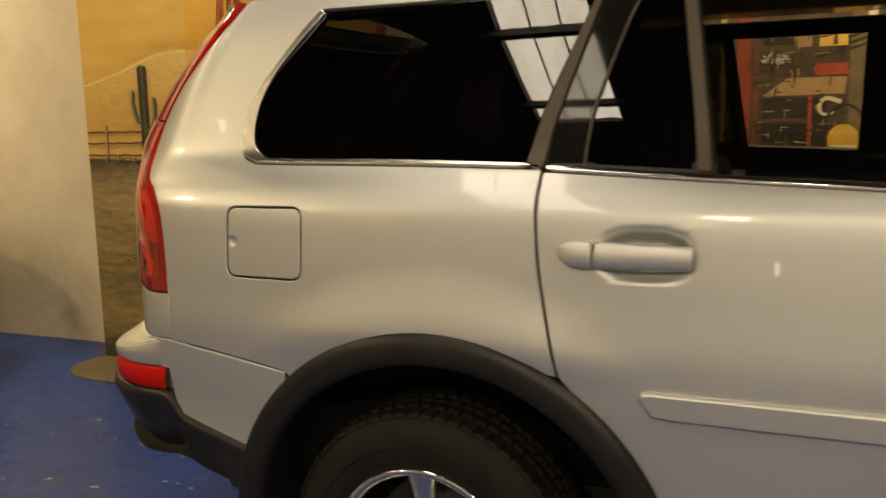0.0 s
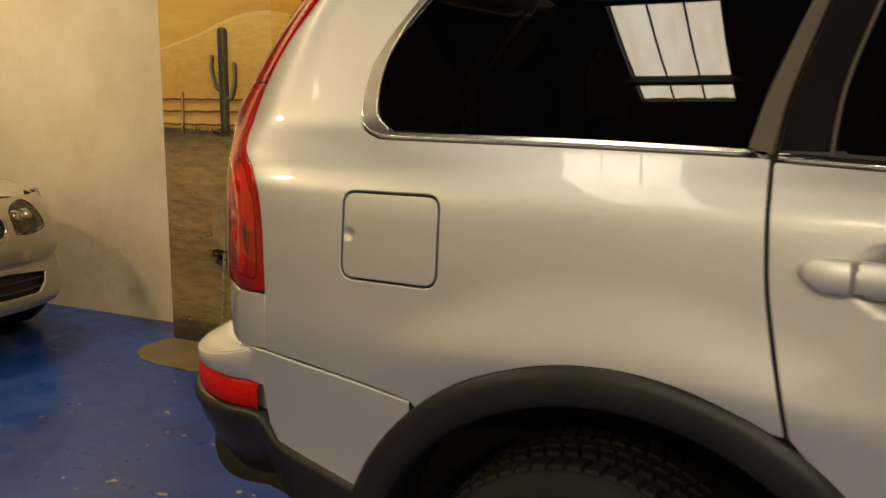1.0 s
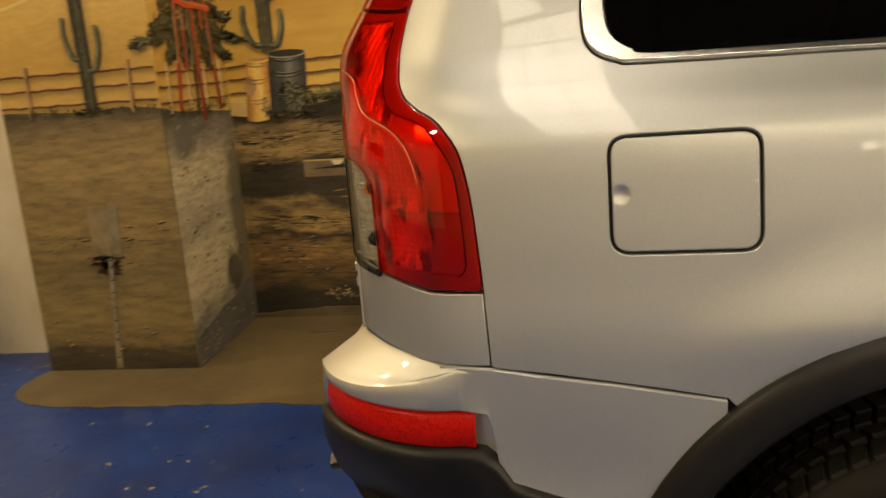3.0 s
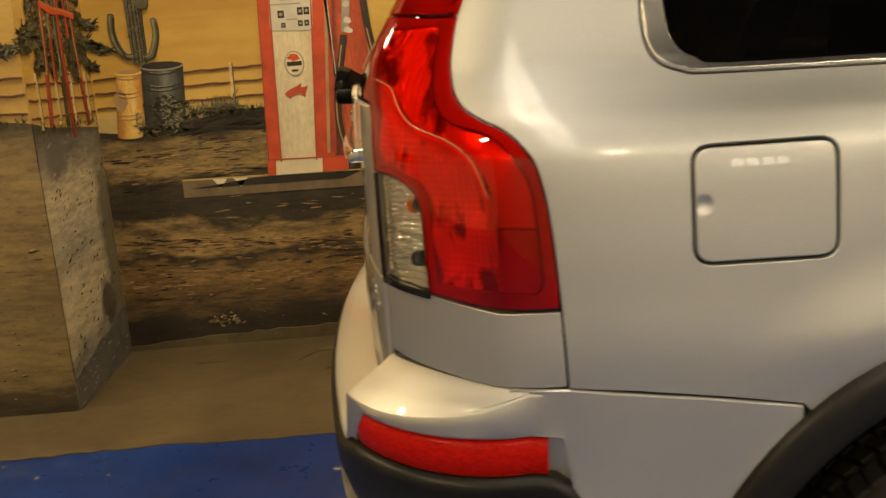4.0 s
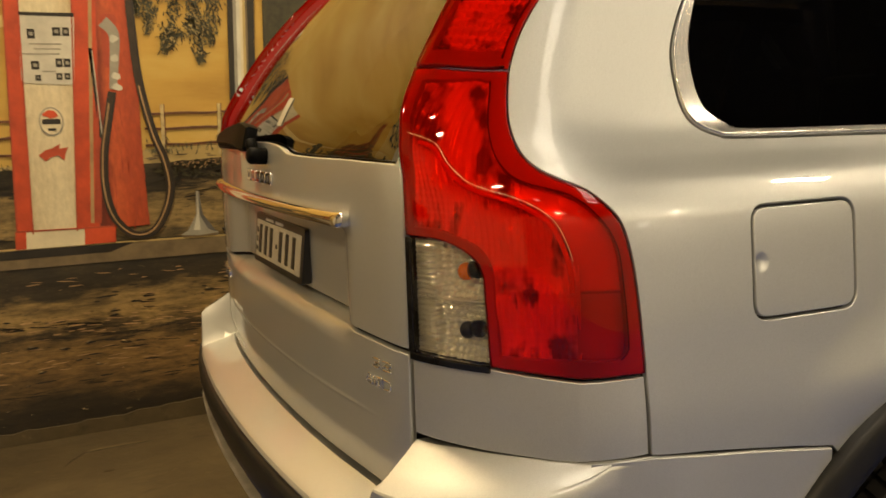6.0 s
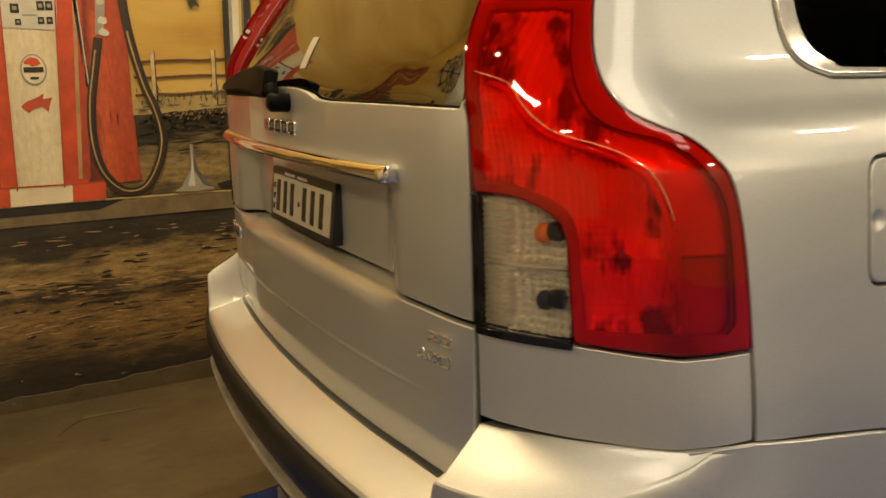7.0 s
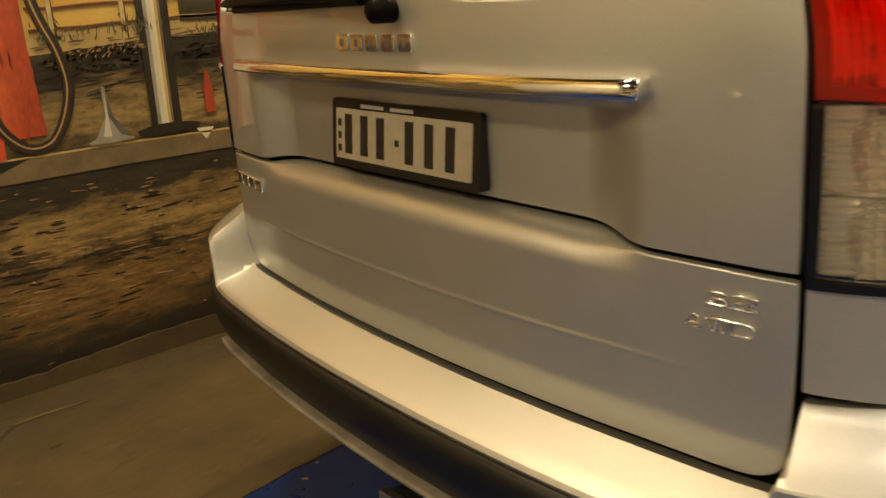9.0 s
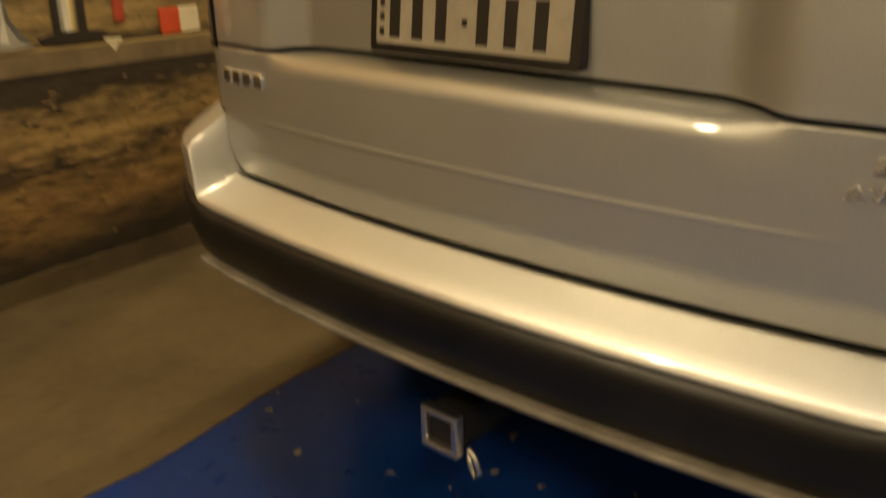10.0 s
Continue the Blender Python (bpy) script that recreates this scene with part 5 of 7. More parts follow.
lay("pump_emblem", [(-1.385 + 0.047 * math.cos(a * 0.3), 1.362 + 0.060 * math.sin(a * 0.3)) for a in range(21)], on_back, 9, M_MGREY)
lay("pump_emblem_face", [(-1.385 + 0.041 * math.cos(a * 0.3), 1.362 + 0.053 * math.sin(a * 0.3)) for a in range(21)], on_back, 10, M_MWHITE)
lay("pump_emblem_mark", blob(-1.385, 1.392, 0.026, 0.016, 51, 14, 0.25), on_back, 11, M_MRED)
lay("pump_emblem_bar", rect(-1.42, 1.352, -1.35, 1.372), on_back, 11, M_MBLACK)
lay("pump_emblem_bar", rect(-1.40, 1.325, -1.37, 1.335), on_back, 11, M_MBLACK)
lay("pump_mark", [(-1.445, 1.225), (-1.42, 1.245), (-1.395, 1.252), (-1.36, 1.27), (-1.365, 1.25), (-1.33, 1.255), (-1.34, 1.235), (-1.35, 1.20), (-1.37, 1.222), (-1.40, 1.215), (-1.42, 1.20)], on_back, 9, M_MDKRED)
lay("pump_nozzle", band(crv([(-1.155, 1.77), (-1.115, 1.72), (-1.12, 1.62), (-1.135, 1.49)], 4), 0.05, 0.03), on_back, 9, M_MGREY)
for v in (1.70, 1.62, 1.545, 1.50):
    lay("nozzle_glint", blob(-1.118, v, 0.018, 0.016, int(v * 100), 10, 0.3), on_back, 10, M_MPALE)
lay("nozzle_holder", rounded(rect(-1.165, 1.58, -1.10, 1.80), 0.02), on_back, 8, M_MDKRED)
HOSE = crv([(-1.14, 1.48), (-1.165, 1.36), (-1.192, 1.22), (-1.198, 1.07), (-1.17, 0.945), (-1.10, 0.868), (-1.02, 0.872), (-0.962, 0.95), (-0.930, 1.06), (-0.945, 1.18), (-0.985, 1.30), (-1.025, 1.50), (-1.04, 1.70), (-1.045, 1.98)], 6)
lay("pump_hose", band(HOSE, 0.034), on_back, 10, M_MHOSE)
lay("pump_hose_shade", band([(u + 0.011, v - 0.006) for u, v in HOSE], 0.008), on_back, 10.6, M_MBLACK)
lay("pump_hose_light", band([(u - 0.006, v + 0.004) for u, v in HOSE[3:-12]], 0.006), on_back, 11, M_MTAN)
lay("pump_lever", strip(-1.197, 1.29, -1.212, 1.66, 0.016), on_back, 9, M_MBLACK)
lay("pump_lever_light", strip(-1.193, 1.28, -1.206, 1.65, 0.004), on_back, 9.6, M_MPALE)
# funnel, steel pole, bottle and box on the kerb
lay("painted_funnel", [(-0.895, 0.838), (-0.735, 0.838), (-0.735, 0.85), (-0.76, 0.862), (-0.80, 0.935), (-0.812, 1.04), (-0.823, 1.04), (-0.828, 0.935), (-0.87, 0.862), (-0.895, 0.85)], on_back, 8, M_MGREY, "grey metal funnel")
lay("funnel_shade", [(-0.78, 0.866), (-0.745, 0.852), (-0.80, 0.935), (-0.812, 1.03), (-0.815, 0.935)], on_back, 9, M_MFOOT)
lay("funnel_light", [(-0.845, 0.866), (-0.815, 0.864), (-0.817, 0.935), (-0.818, 1.02), (-0.825, 0.935)], on_back, 9, M_MPALE)
lay("funnel_rim", band([(-0.895, 0.844), (-0.82, 0.838), (-0.735, 0.845)], 0.006), on_back, 9.5, M_MKERB)
for f0, f1, mt in ((0.0, 0.20, M_MBLACK), (0.20, 0.32, M_MGREY), (0.32, 0.46, M_MPALE), (0.46, 0.56, M_MWHITE), (0.56, 0.66, M_MSAND), (0.66, 0.74, M_MKERB), (0.74, 1.0, M_MBLACK)):
    lay("painted_pole_band", [(-0.663 + 0.112 * f0, 0.86), (-0.663 + 0.112 * f1 + 0.001, 0.86), (-0.628 + 0.118 * f1 + 0.001, 1.98), (-0.628 + 0.118 * f0, 1.98)], on_back, 8 + f0, mt, "polished steel canopy pole" if f0 == 0.32 else "")
lay("pole_foot", blob(-0.60, 0.858, 0.12, 0.022, 61, 20, 0.08), on_back, 9.4, M_MBLACK)
lay("dark_backdrop", [(-0.49, 1.24), (0.45, 1.2), (0.45, 2.0), (-0.47, 2.0)], on_back, 4, M_MLEAF)
lay("painted_bottle", [(-0.445, 0.895), (-0.405, 0.895), (-0.408, 0.99), (-0.42, 1.05), (-0.43, 1.05), (-0.442, 0.99)], on_back, 8, M_MDKRED)
lay("painted_rag", blob(-0.32, 1.055, 0.05, 0.035, 62, 16, 0.25), on_back, 8, M_MPALE)
lay("painted_box", rect(-0.27, 0.83, -0.19, 0.92), on_back, 8, M_MRED)
lay("painted_box", rect(-0.19, 0.83, -0.11, 0.92), on_back, 8, M_MWHITE)
# the painted shop front further along
lay("shop_front", rect(0.48, 0.3, 4.0, 2.2), on_back, 4, M_SHOP, "dim painted shop front")
for u0, v0_, u1, v1_, mt in ((0.66, 1.20, 0.775, 1.345, M_MBLACK), (0.785, 1.20, 0.875, 1.345, M_MBLACK), (0.66, 1.375, 0.875, 1.475, M_MBLACK), (0.66, 1.60, 0.81, 1.71, M_BARK), (0.90, 1.20, 0.965, 1.47, M_MBLACK), (0.66, 1.74, 0.80, 1.84, M_MBLACK)):
    lay("shop_panel", rect(u0, v0_, u1, v1_), on_back, 5, mt)
brush("shop_stroke", [(rnd.uniform(0.62, 1.5), rnd.uniform(1.2, 1.85), rnd.uniform(0.02, 0.08), rnd.uniform(0.004, 0.010), rnd.choice((0.0, 1.57)) + rnd.gauss(0, 0.1)) for _ in range(120)], on_back, 5.6, M_MTAN)
brush("shop_stroke_dark", [(rnd.uniform(0.62, 1.5), rnd.uniform(1.2, 1.85), rnd.uniform(0.02, 0.10), rnd.uniform(0.006, 0.014), rnd.choice((0.0, 1.57)) + rnd.gauss(0, 0.1)) for _ in range(140)], on_back, 6.4, M_MBLACK)
lay("shop_post", [(0.545, 0.7), (0.61, 0.7), (0.595, 2.1), (0.53, 2.1)], on_back, 6, M_STAKE)
lay("shop_post", [(0.62, 0.7), (0.65, 0.7), (0.64, 2.1), (0.61, 2.1)], on_back, 6, M_MRAIL)
lay("shop_table", [(0.66, 1.485), (1.045, 1.49), (1.055, 1.575), (0.78, 1.575)], on_back, 6, M_MTAN)
lay("shop_shelf", rect(0.66, 1.355, 0.86, 1.365), on_back, 6, M_MRAIL)
lay("shop_shelf_post", rect(0.88, 1.2, 0.895, 1.485), on_back, 6, M_MDKRED)
lay("shop_bench", rounded(rect(0.90, 1.585, 1.2, 1.64), 0.03), on_back, 6, M_MDKRED)
for u0, u1, c in ((0.82, 0.885, M_MTAN), (0.92, 1.05, M_MGLOW), (1.22, 1.4, M_MGLOW), (1.46, 1.7, M_MTAN)):
    lay("shop_window", rect(u0, 1.725, u1, 1.82), on_back, 6, c)
lay("shop_window_mark", [(0.98, 1.73), (1.005, 1.73), (0.997, 1.80), (0.99, 1.80)], on_back, 7, M_MRAIL)
brush("shop_glassware", leaf_spots(0.72, 1.67, 0.07, 0.025, 60, 0.022, 77), on_back, 6, M_MPALE)
lay("shop_column", rect(1.062, 0.7, 1.135, 2.1), on_back, 7, M_MKERB)
lay("shop_column", rect(1.135, 0.7, 1.175, 2.1), on_back, 7, M_MWHITE)
for k in range(5):
    lay("column_stripe", [(1.064, 1.70 + 0.03 * k), (1.133, 1.725 + 0.03 * k), (1.133, 1.735 + 0.03 * k), (1.064, 1.712 + 0.03 * k)], on_back, 8, M_MBLACK)
lay("shop_curl", band(crv([(1.03, 1.45), (0.96, 1.47), (0.93, 1.43), (0.95, 1.39), (1.0, 1.40)], 5), 0.022, 0.012), on_back, 6, M_MWHITE)
lay("shop_curl", band(crv([(1.30, 1.48), (1.22, 1.45), (1.20, 1.40), (1.25, 1.38)], 5), 0.022, 0.012), on_back, 6, M_MWHITE)
for u in (0.965, 1.13):
    lay("stand_frame", band(crv([(u, 1.0), (u, 1.36), (u + (0.08 if u < 1 else -0.08), 1.44)], 5), 0.012), on_back, 8, M_MBLACK)
lay("stand_sign", [(0.975, 1.2), (1.115, 1.2), (1.115, 1.27)] + arc(1.045, 1.27, 0.07, 0, 180, 8) + [(0.975, 1.27)], on_back, 9, M_MYELLOW)
lay("stand_sign_band", rect(0.985, 1.205, 1.105, 1.235), on_back, 10, M_MWHITE)

# ---- the silver estate car ----
suv = thing("suv", "silver family SUV with black arch cladding, parked on blue floor", "car", (0, 0, 0))


def ease(a, b, x):
    u = min(1.0, max(0.0, (x - a) / (b - a)))
    return u * u * (3 - 2 * u)


AS, AZ, AR = 1.798, 0.362, 0.566      # rear wheel arch: station, height, radius
LAMP_OUT = crv([(1.044, 0.978), (1.038, 1.064), (1.031, 1.13), (1.019, 1.187), (1.003, 1.217), (0.975, 1.245), (0.94, 1.261), (0.912, 1.277), (0.893, 1.30), (0.879, 1.335), (0.867, 1.375), (0.852, 1.424), (0.849, 1.48), (0.864, 1.535), (0.905, 1.60), (0.955, 1.65), (1.01, 1.70), (1.055, 1.735)], 4)
LAMP_IN = crv([(0.672, 0.990), (0.672, 1.17), (0.674, 1.285), (0.672, 1.336), (0.656, 1.40), (0.65, 1.424), (0.641, 1.48), (0.622, 1.545), (0.60, 1.62), (0.58, 1.70), (0.572, 1.735)], 4)
SEAM = crv([(2.037, 1.297), (2.041, 1.251), (2.044, 1.18), (2.052, 1.083), (2.072, 0.974), (2.099, 0.854)], 4)
BUMP_LINE = [(1.41, 0.803), (1.33, 0.817), (1.25, 0.829), (1.15, 0.843), (1.05, 0.852)]
WIN_OUT = crv([(2.04, 1.297), (1.675, 1.304), (1.32, 1.308), (1.265, 1.313), (1.226, 1.332), (1.21, 1.37), (1.207, 1.44), (1.225, 1.49), (1.258, 1.542), (1.336, 1.642), (1.39, 1.702)], 4)
WIN_IN = crv([(1.997, 1.309), (1.67, 1.318), (1.335, 1.321), (1.292, 1.330), (1.262, 1.35), (1.248, 1.385), (1.246, 1.45), (1.262, 1.50), (1.293, 1.555), (1.372, 1.648), (1.41, 1.69)], 4)
PIL_A = crv([(1.997, 1.309), (2.012, 1.38), (2.037, 1.459), (2.106, 1.637), (2.127, 1.69)], 4)
PIL_B = crv([(2.040, 1.297), (2.048, 1.36), (2.064, 1.43), (2.141, 1.675), (2.15, 1.702)], 4)


def cap(s, z, cs, cz, r, depth):
    d = math.hypot(s - cs, z - cz)
    return -depth * max(0.0, 1 - (d / r) ** 2) ** 1.5 if d < r else 0.0


def notch(s, z):
    return cap(abs(s), z, 1.262, 1.122, 0.0155, 0.0035)


def pane(s, z):
    """Side glass is flatter than the body and sits deeper at the belt."""
    u = z - 1.33
    return 0.797 - 0.335 * u - 0.10 * u * u - herm(WIDE, z)


def dome(s, z):
    u = (z - 1.1225) / 0.032
    e = (abs(s) - 2.10) / 0.05
    return 0.014 * math.sqrt(max(0.0, 1 - u * u)) * (1 if e > 1 else math.sqrt(max(0.0, 1 - (1 - max(0, e)) ** 2)))


def handle_bowl(s, z):
    q = abs(s)
    u, w = (q - 2.280) / 0.108, (z - 1.124) / 0.062
    d = (abs(u) ** 3 + abs(w) ** 3) ** (1 / 3)
    return -0.020 * (1 - ease(0.50, 1.0, d))


def lamp_proud(s, z):
    return 0.018 * ease(1.26, 1.36, z) * (1 - ease(0.66, 0.82, abs(s)))


def inside(q, z, poly):
    hit = False
    for (a, b), (c, d) in zip(poly, poly[1:] + poly[:1]):
        if (b > z) != (d > z) and q < a + (z - b) / (d - b) * (c - a):
            hit = not hit
    return hit


def facet_sheet(name, s0, s1, ds, z0, z1, dz, field, depth_at, sg, material, parent, label="", smooth=False):
    """A moulded reflector of small flat facets that fills a field of the skin."""
    ns, nz = int((s1 - s0) / ds) + 1, int((z1 - z0) / dz) + 1
    bm = bmesh.new()
    vs = {}
    for i in range(ns):
        for j in range(nz):
            q, z = s0 + ds * i, z0 + dz * j
            vs[i, j] = (q, z, depth_at(q, z))
    made = {}

    def vert(i, j):
        if (i, j) not in made:
            q, z, o = vs[i, j]
            made[i, j] = bm.verts.new(skin(sg * q, z, o))
        return made[i, j]
    for i in range(ns - 1):
        for j in range(nz - 1):
            if inside(s0 + ds * (i + 0.5), z0 + dz * (j + 0.5), field):
                f = [vert(i, j), vert(i + 1, j), vert(i + 1, j + 1), vert(i, j + 1)]
                bm.faces.new(f if sg > 0 else f[::-1])
    return link_mesh(name, bm, material, parent, label, smooth)


POCKET = crv([(1.005, 1.001), (1.015, 1.012), (1.017, 1.03), (1.013, 1.10), (1.005, 1.165), (0.981, 1.208), (0.946, 1.239), (0.881, 1.258), (0.855, 1.282), (0.841, 1.327), (0.830, 1.377), (0.820, 1.404)], 4)
RIDGE = crv([(0.694, 1.325), (0.747, 1.312), (0.766, 1.288), (0.781, 1.270), (0.806, 1.253), (0.867, 1.235), (0.904, 1.216), (0.925, 1.193), (0.942, 1.147), (0.946, 1.105), (0.947, 1.003)], 4)
def flare(s, z):
    r = math.hypot(abs(s) - AS, z - AZ)
    return 0.013 * (1 - ease(AR, AR + 0.17, r)) * ease(0.80, 0.93, z)


FLAP = rounded([(1.245, 1.032), (1.463, 1.031), (1.463, 1.209), (1.245, 1.208)], 0.03, 6)
for mirror in (False, True):
    m_ = mirror
    arch = arc(AS, AZ, AR, math.degrees(math.atan2(0.854 - AZ, 2.099 - AS)), math.degrees(math.atan2(0.803 - AZ, 1.41 - AS)), 26)
    # the window opening runs out at the front edge: side by side with the pillar trim
    panel = WIN_OUT[::-1] + SEAM[1:] + arch[1:] + BUMP_LINE + [(1.048, 0.90)] + LAMP_OUT + [(1.075, 1.742), (1.4, 1.742), (2.0, 1.742), (2.0, 1.702)]
    quarter = skin_patch("quarter_panel", panel, M_SILVER, suv, "silver metallic rear quarter panel", holes=() if m_ else (FLAP,), mirror=m_, gap=0.0013, edge=0.0022, disp=flare, z_lines=[0.93, 0.96, 0.99, 1.02, 1.05, 1.08])
    if not m_:
        skin_patch("fuel_flap", FLAP, M_SILVER, suv, "rounded square fuel filler flap", disp=notch, gap=0.0035, z_lines=[1.104 + 0.003 * k for k in range(13)], s_lines=[1.247 + 0.003 * k for k in range(12)], step=0.006)
    # quarter window
    ring = WIN_OUT + WIN_IN[::-1]
    skin_patch("window_surround", ring, M_SURROUND, suv, "polished metal window surround", off=0.006, gap=0.0016, edge=0.0026, deep=0.012, mirror=m_, step=0.012)
    skin_patch("quarter_glass", WIN_IN[:-1] + [(1.41, 1.695), (2.127, 1.695)] + PIL_A[::-1][1:], M_PRIVACY, suv, "dark privacy glass", off=-0.004, gap=0.0, edge=0.001, deep=0.004, mirror=m_, disp=pane, z_lines=[1.5, 1.6])
    skin_patch("pillar_trim", PIL_A + [(2.15, 1.702)] + PIL_B[::-1][1:], M_PILLAR, suv, "dark satin pillar trim", off=0.004, gap=0.0005, edge=0.004, mirror=m_, step=0.02)
    # rear door
    front = [(2.862, 0.44), (2.862, 1.262)]
    belt = [(2.862, 1.254), (2.722, 1.259), (2.393, 1.275), (2.2, 1.285), (2.047, 1.293)]
    a0 = math.degrees(math.atan2(0.854 - AZ, 2.104 - AS))
    outline = [(q + 0.003, z) for q, z in SEAM[1:]] + arc(AS, AZ, AR, math.degrees(math.atan2(0.854 - AZ, 2.102 - AS)), 8, 12)[1:] + [(2.36, 0.42), (2.862, 0.42)] + belt
    rear_door = skin_patch("rear_door", outline, M_SILVER, suv, "silver rear passenger door", disp=lambda s, z: handle_bowl(s, z) + flare(s, z), mirror=m_, z_lines=[1.06 + 0.011 * k for k in range(13)], s_lines=[2.16 + 0.014 * k for k in range(18)])
    skin_patch("belt_strip", [(q, z + 0.001) for q, z in belt[::-1]] + [(q, z + 0.012) for q, z in belt], M_CHROME, rear_door, "thin chrome belt strip", off=0.004, gap=0.0005, edge=0.003, mirror=m_)
    grip = rounded([(2.176, 1.094), (2.376, 1.097), (2.379, 1.122), (2.376, 1.146), (2.176, 1.151)], 0.005)
    skin_patch("door_handle", grip, M_SILVER, rear_door, "silver pull handle", off=0.014, gap=0.0, edge=0.006, deep=0.022, mirror=m_, step=0.012, disp=dome, z_lines=[1.10 + 0.006 * k for k in range(9)])
    skin_patch("handle_end", rounded([(2.128, 1.094), (2.1745, 1.092), (2.1745, 1.152), (2.125, 1.151), (2.098, 1.140), (2.094, 1.122)], 0.012), M_SILVER, rear_door, off=0.014, gap=0.0003, edge=0.006, deep=0.03, mirror=m_, step=0.012, disp=dome, z_lines=[1.10 + 0.006 * k for k in range(9)])
    skin_patch("side_moulding", crv([(2.30, 0.787), (2.277, 0.82), (2.276, 0.836), (2.297, 0.842)], 4) + [(2.855, 0.838), (2.855, 0.779), (2.36, 0.783)], M_SILVER, rear_door, "silver side moulding", off=0.014, gap=0.0, edge=0.008, deep=0.016, mirror=m_)
    fr = crv([(2.046, 1.30), (2.052, 1.36), (2.068, 1.43), (2.145, 1.675), (2.156, 1.702)], 4)
    dv = crv([(2.128, 1.302), (2.133, 1.36), (2.148, 1.443), (2.199, 1.605), (2.225, 1.669), (2.232, 1.69)], 4)
    skin_patch("rear_window_frame", fr + dv[::-1], M_GLOSSBLACK, rear_door, "gloss black window frame", off=-0.003, gap=0.0008, edge=0.001, deep=0.004, mirror=m_, step=0.02, disp=pane, z_lines=[1.5, 1.6])
    tube("frame_seal", [skin((-q if m_ else q), z, pane(q, z)) for q, z in dv], 0.0035, M_PILLAR, rear_door, "dark rubber seal")
    skin_patch("fixed_glass", dv + [(2.322, 1.69), (2.372, 1.30)], M_PRIVACY, rear_door, "dark fixed window glass", off=-0.004, gap=0.0, edge=0.001, deep=0.004, mirror=m_, disp=pane, z_lines=[1.5, 1.6])
    skin_patch("window_bar", [(2.372, 1.292), (2.402, 1.291), (2.346, 1.70), (2.318, 1.70)], M_PILLAR, rear_door, "dark window divider bar", off=0.004, gap=0.0, edge=0.004, mirror=m_)
    skin_patch("door_glass", [(2.402, 1.286), (2.80, 1.27), (2.80, 1.69), (2.346, 1.69)], M_GLASS, rear_door, "clear door glass", off=-0.004, gap=0.0, edge=0.001, deep=0.004, mirror=m_, disp=pane, z_lines=[1.5, 1.6])
    skin_patch("window_post", [(2.80, 1.262), (2.862, 1.26), (2.862, 1.70), (2.80, 1.70)], M_GLOSSBLACK, rear_door, off=0.002, gap=0.0, edge=0.003, mirror=m_)
    # front door and wing
    front_door = skin_patch("front_door", [(2.87, 0.42), (3.70, 0.42), (3.74, 0.80), (3.72, 1.215), (2.87, 1.252)], M_SILVER, suv, "silver front door", mirror=m_)
    skin_patch("door_glass", [(2.89, 1.265), (3.68, 1.235), (3.28, 1.66), (3.2, 1.69), (2.89, 1.69)], M_GLASS, front_door, "clear door glass", off=-0.004, gap=0.0, edge=0.001, deep=0.004, mirror=m_, disp=pane, z_lines=[1.5, 1.6])
    skin_patch("window_post", [(2.868, 1.262), (2.895, 1.26), (2.895, 1.70), (2.868, 1.70)], M_GLOSSBLACK, front_door, off=0.002, gap=0.0, edge=0.003, mirror=m_)
    skin_patch("door_handle", [(q + 0.93, z - 0.012) for q, z in grip], M_SILVER, front_door, off=0.02, gap=0.0, edge=0.008, deep=0.022, mirror=m_, step=0.012)
    FA = AS + 2.857
    skin_patch("front_wing", [(3.75, 0.42), (4.10, 0.42)] + arc(FA, AZ, AR, 170, 20, 24) + [(5.22, 0.60), (5.25, 0.95), (4.6, 1.07), (3.73, 1.20), (3.75, 0.80)], M_SILVER, suv, "silver front wing", mirror=m_)
    skin_patch("front_bumper", [(5.225, 0.35), (STA[-1] - 0.001, 0.32), (STA[-1] - 0.001, 0.93), (5.255, 0.95)], M_SILVER, suv, "silver front bumper half", mirror=m_)
    skin_patch("sill", [(2.36, 0.27), (4.10, 0.27), (4.10, 0.42), (2.36, 0.42)], M_CLAD, suv, "black plastic sill", off=0.012, edge=0.008, mirror=m_)
    # dark inner shell with window openings
    shell = [(1.20, 0.45)] + arc(AS, AZ, 0.50, 170, 10, 20) + [(2.4, 0.35), (3.72, 0.35), (3.72, 1.2), (3.24, 1.70), (3.2, 1.735)] + [(q + 0.03, z) for q, z in LAMP_OUT[::-1]] + [(1.075, 0.86), (1.075, 0.70), (1.15, 0.60)]
    openings = [WIN_IN[:-1] + [(1.43, 1.68), (2.12, 1.68)] + PIL_A[::-1][1:], [(2.41, 1.295), (2.79, 1.28), (2.79, 1.68), (2.355, 1.68)], [(2.90, 1.27), (3.64, 1.245), (3.26, 1.65), (3.2, 1.68), (2.90, 1.68)], [(2.15, 1.315), (2.36, 1.305), (2.315, 1.67), (2.24, 1.67)], [(2.16, 1.055), (2.40, 1.055), (2.40, 1.19), (2.16, 1.19)]]
    skin_patch("inner_shell", shell, M_BLACK, suv, "black inner body shell", holes=openings, off=-0.013, gap=0.0, edge=0.001, deep=0.01, mirror=m_)
    # arch cladding
    for ca in (AS, FA):
        rows = []
        for k in range(45):
            a = radians(182 - 184 * k / 44)
            row = []
            for r, o in ((0.571, -0.004), (0.571, 0.008), (0.563, 0.016), (0.545, 0.021), (0.52, 0.024), (0.503, 0.022), (0.494, 0.014), (0.490, 0.0), (0.488, -0.05), (0.488, -0.16)):
                q, z = ca + r * math.cos(a), AZ + r * math.sin(a)
                row.append(skin(-q if m_ else q, max(0.22, z), o))
            rows.append(row)
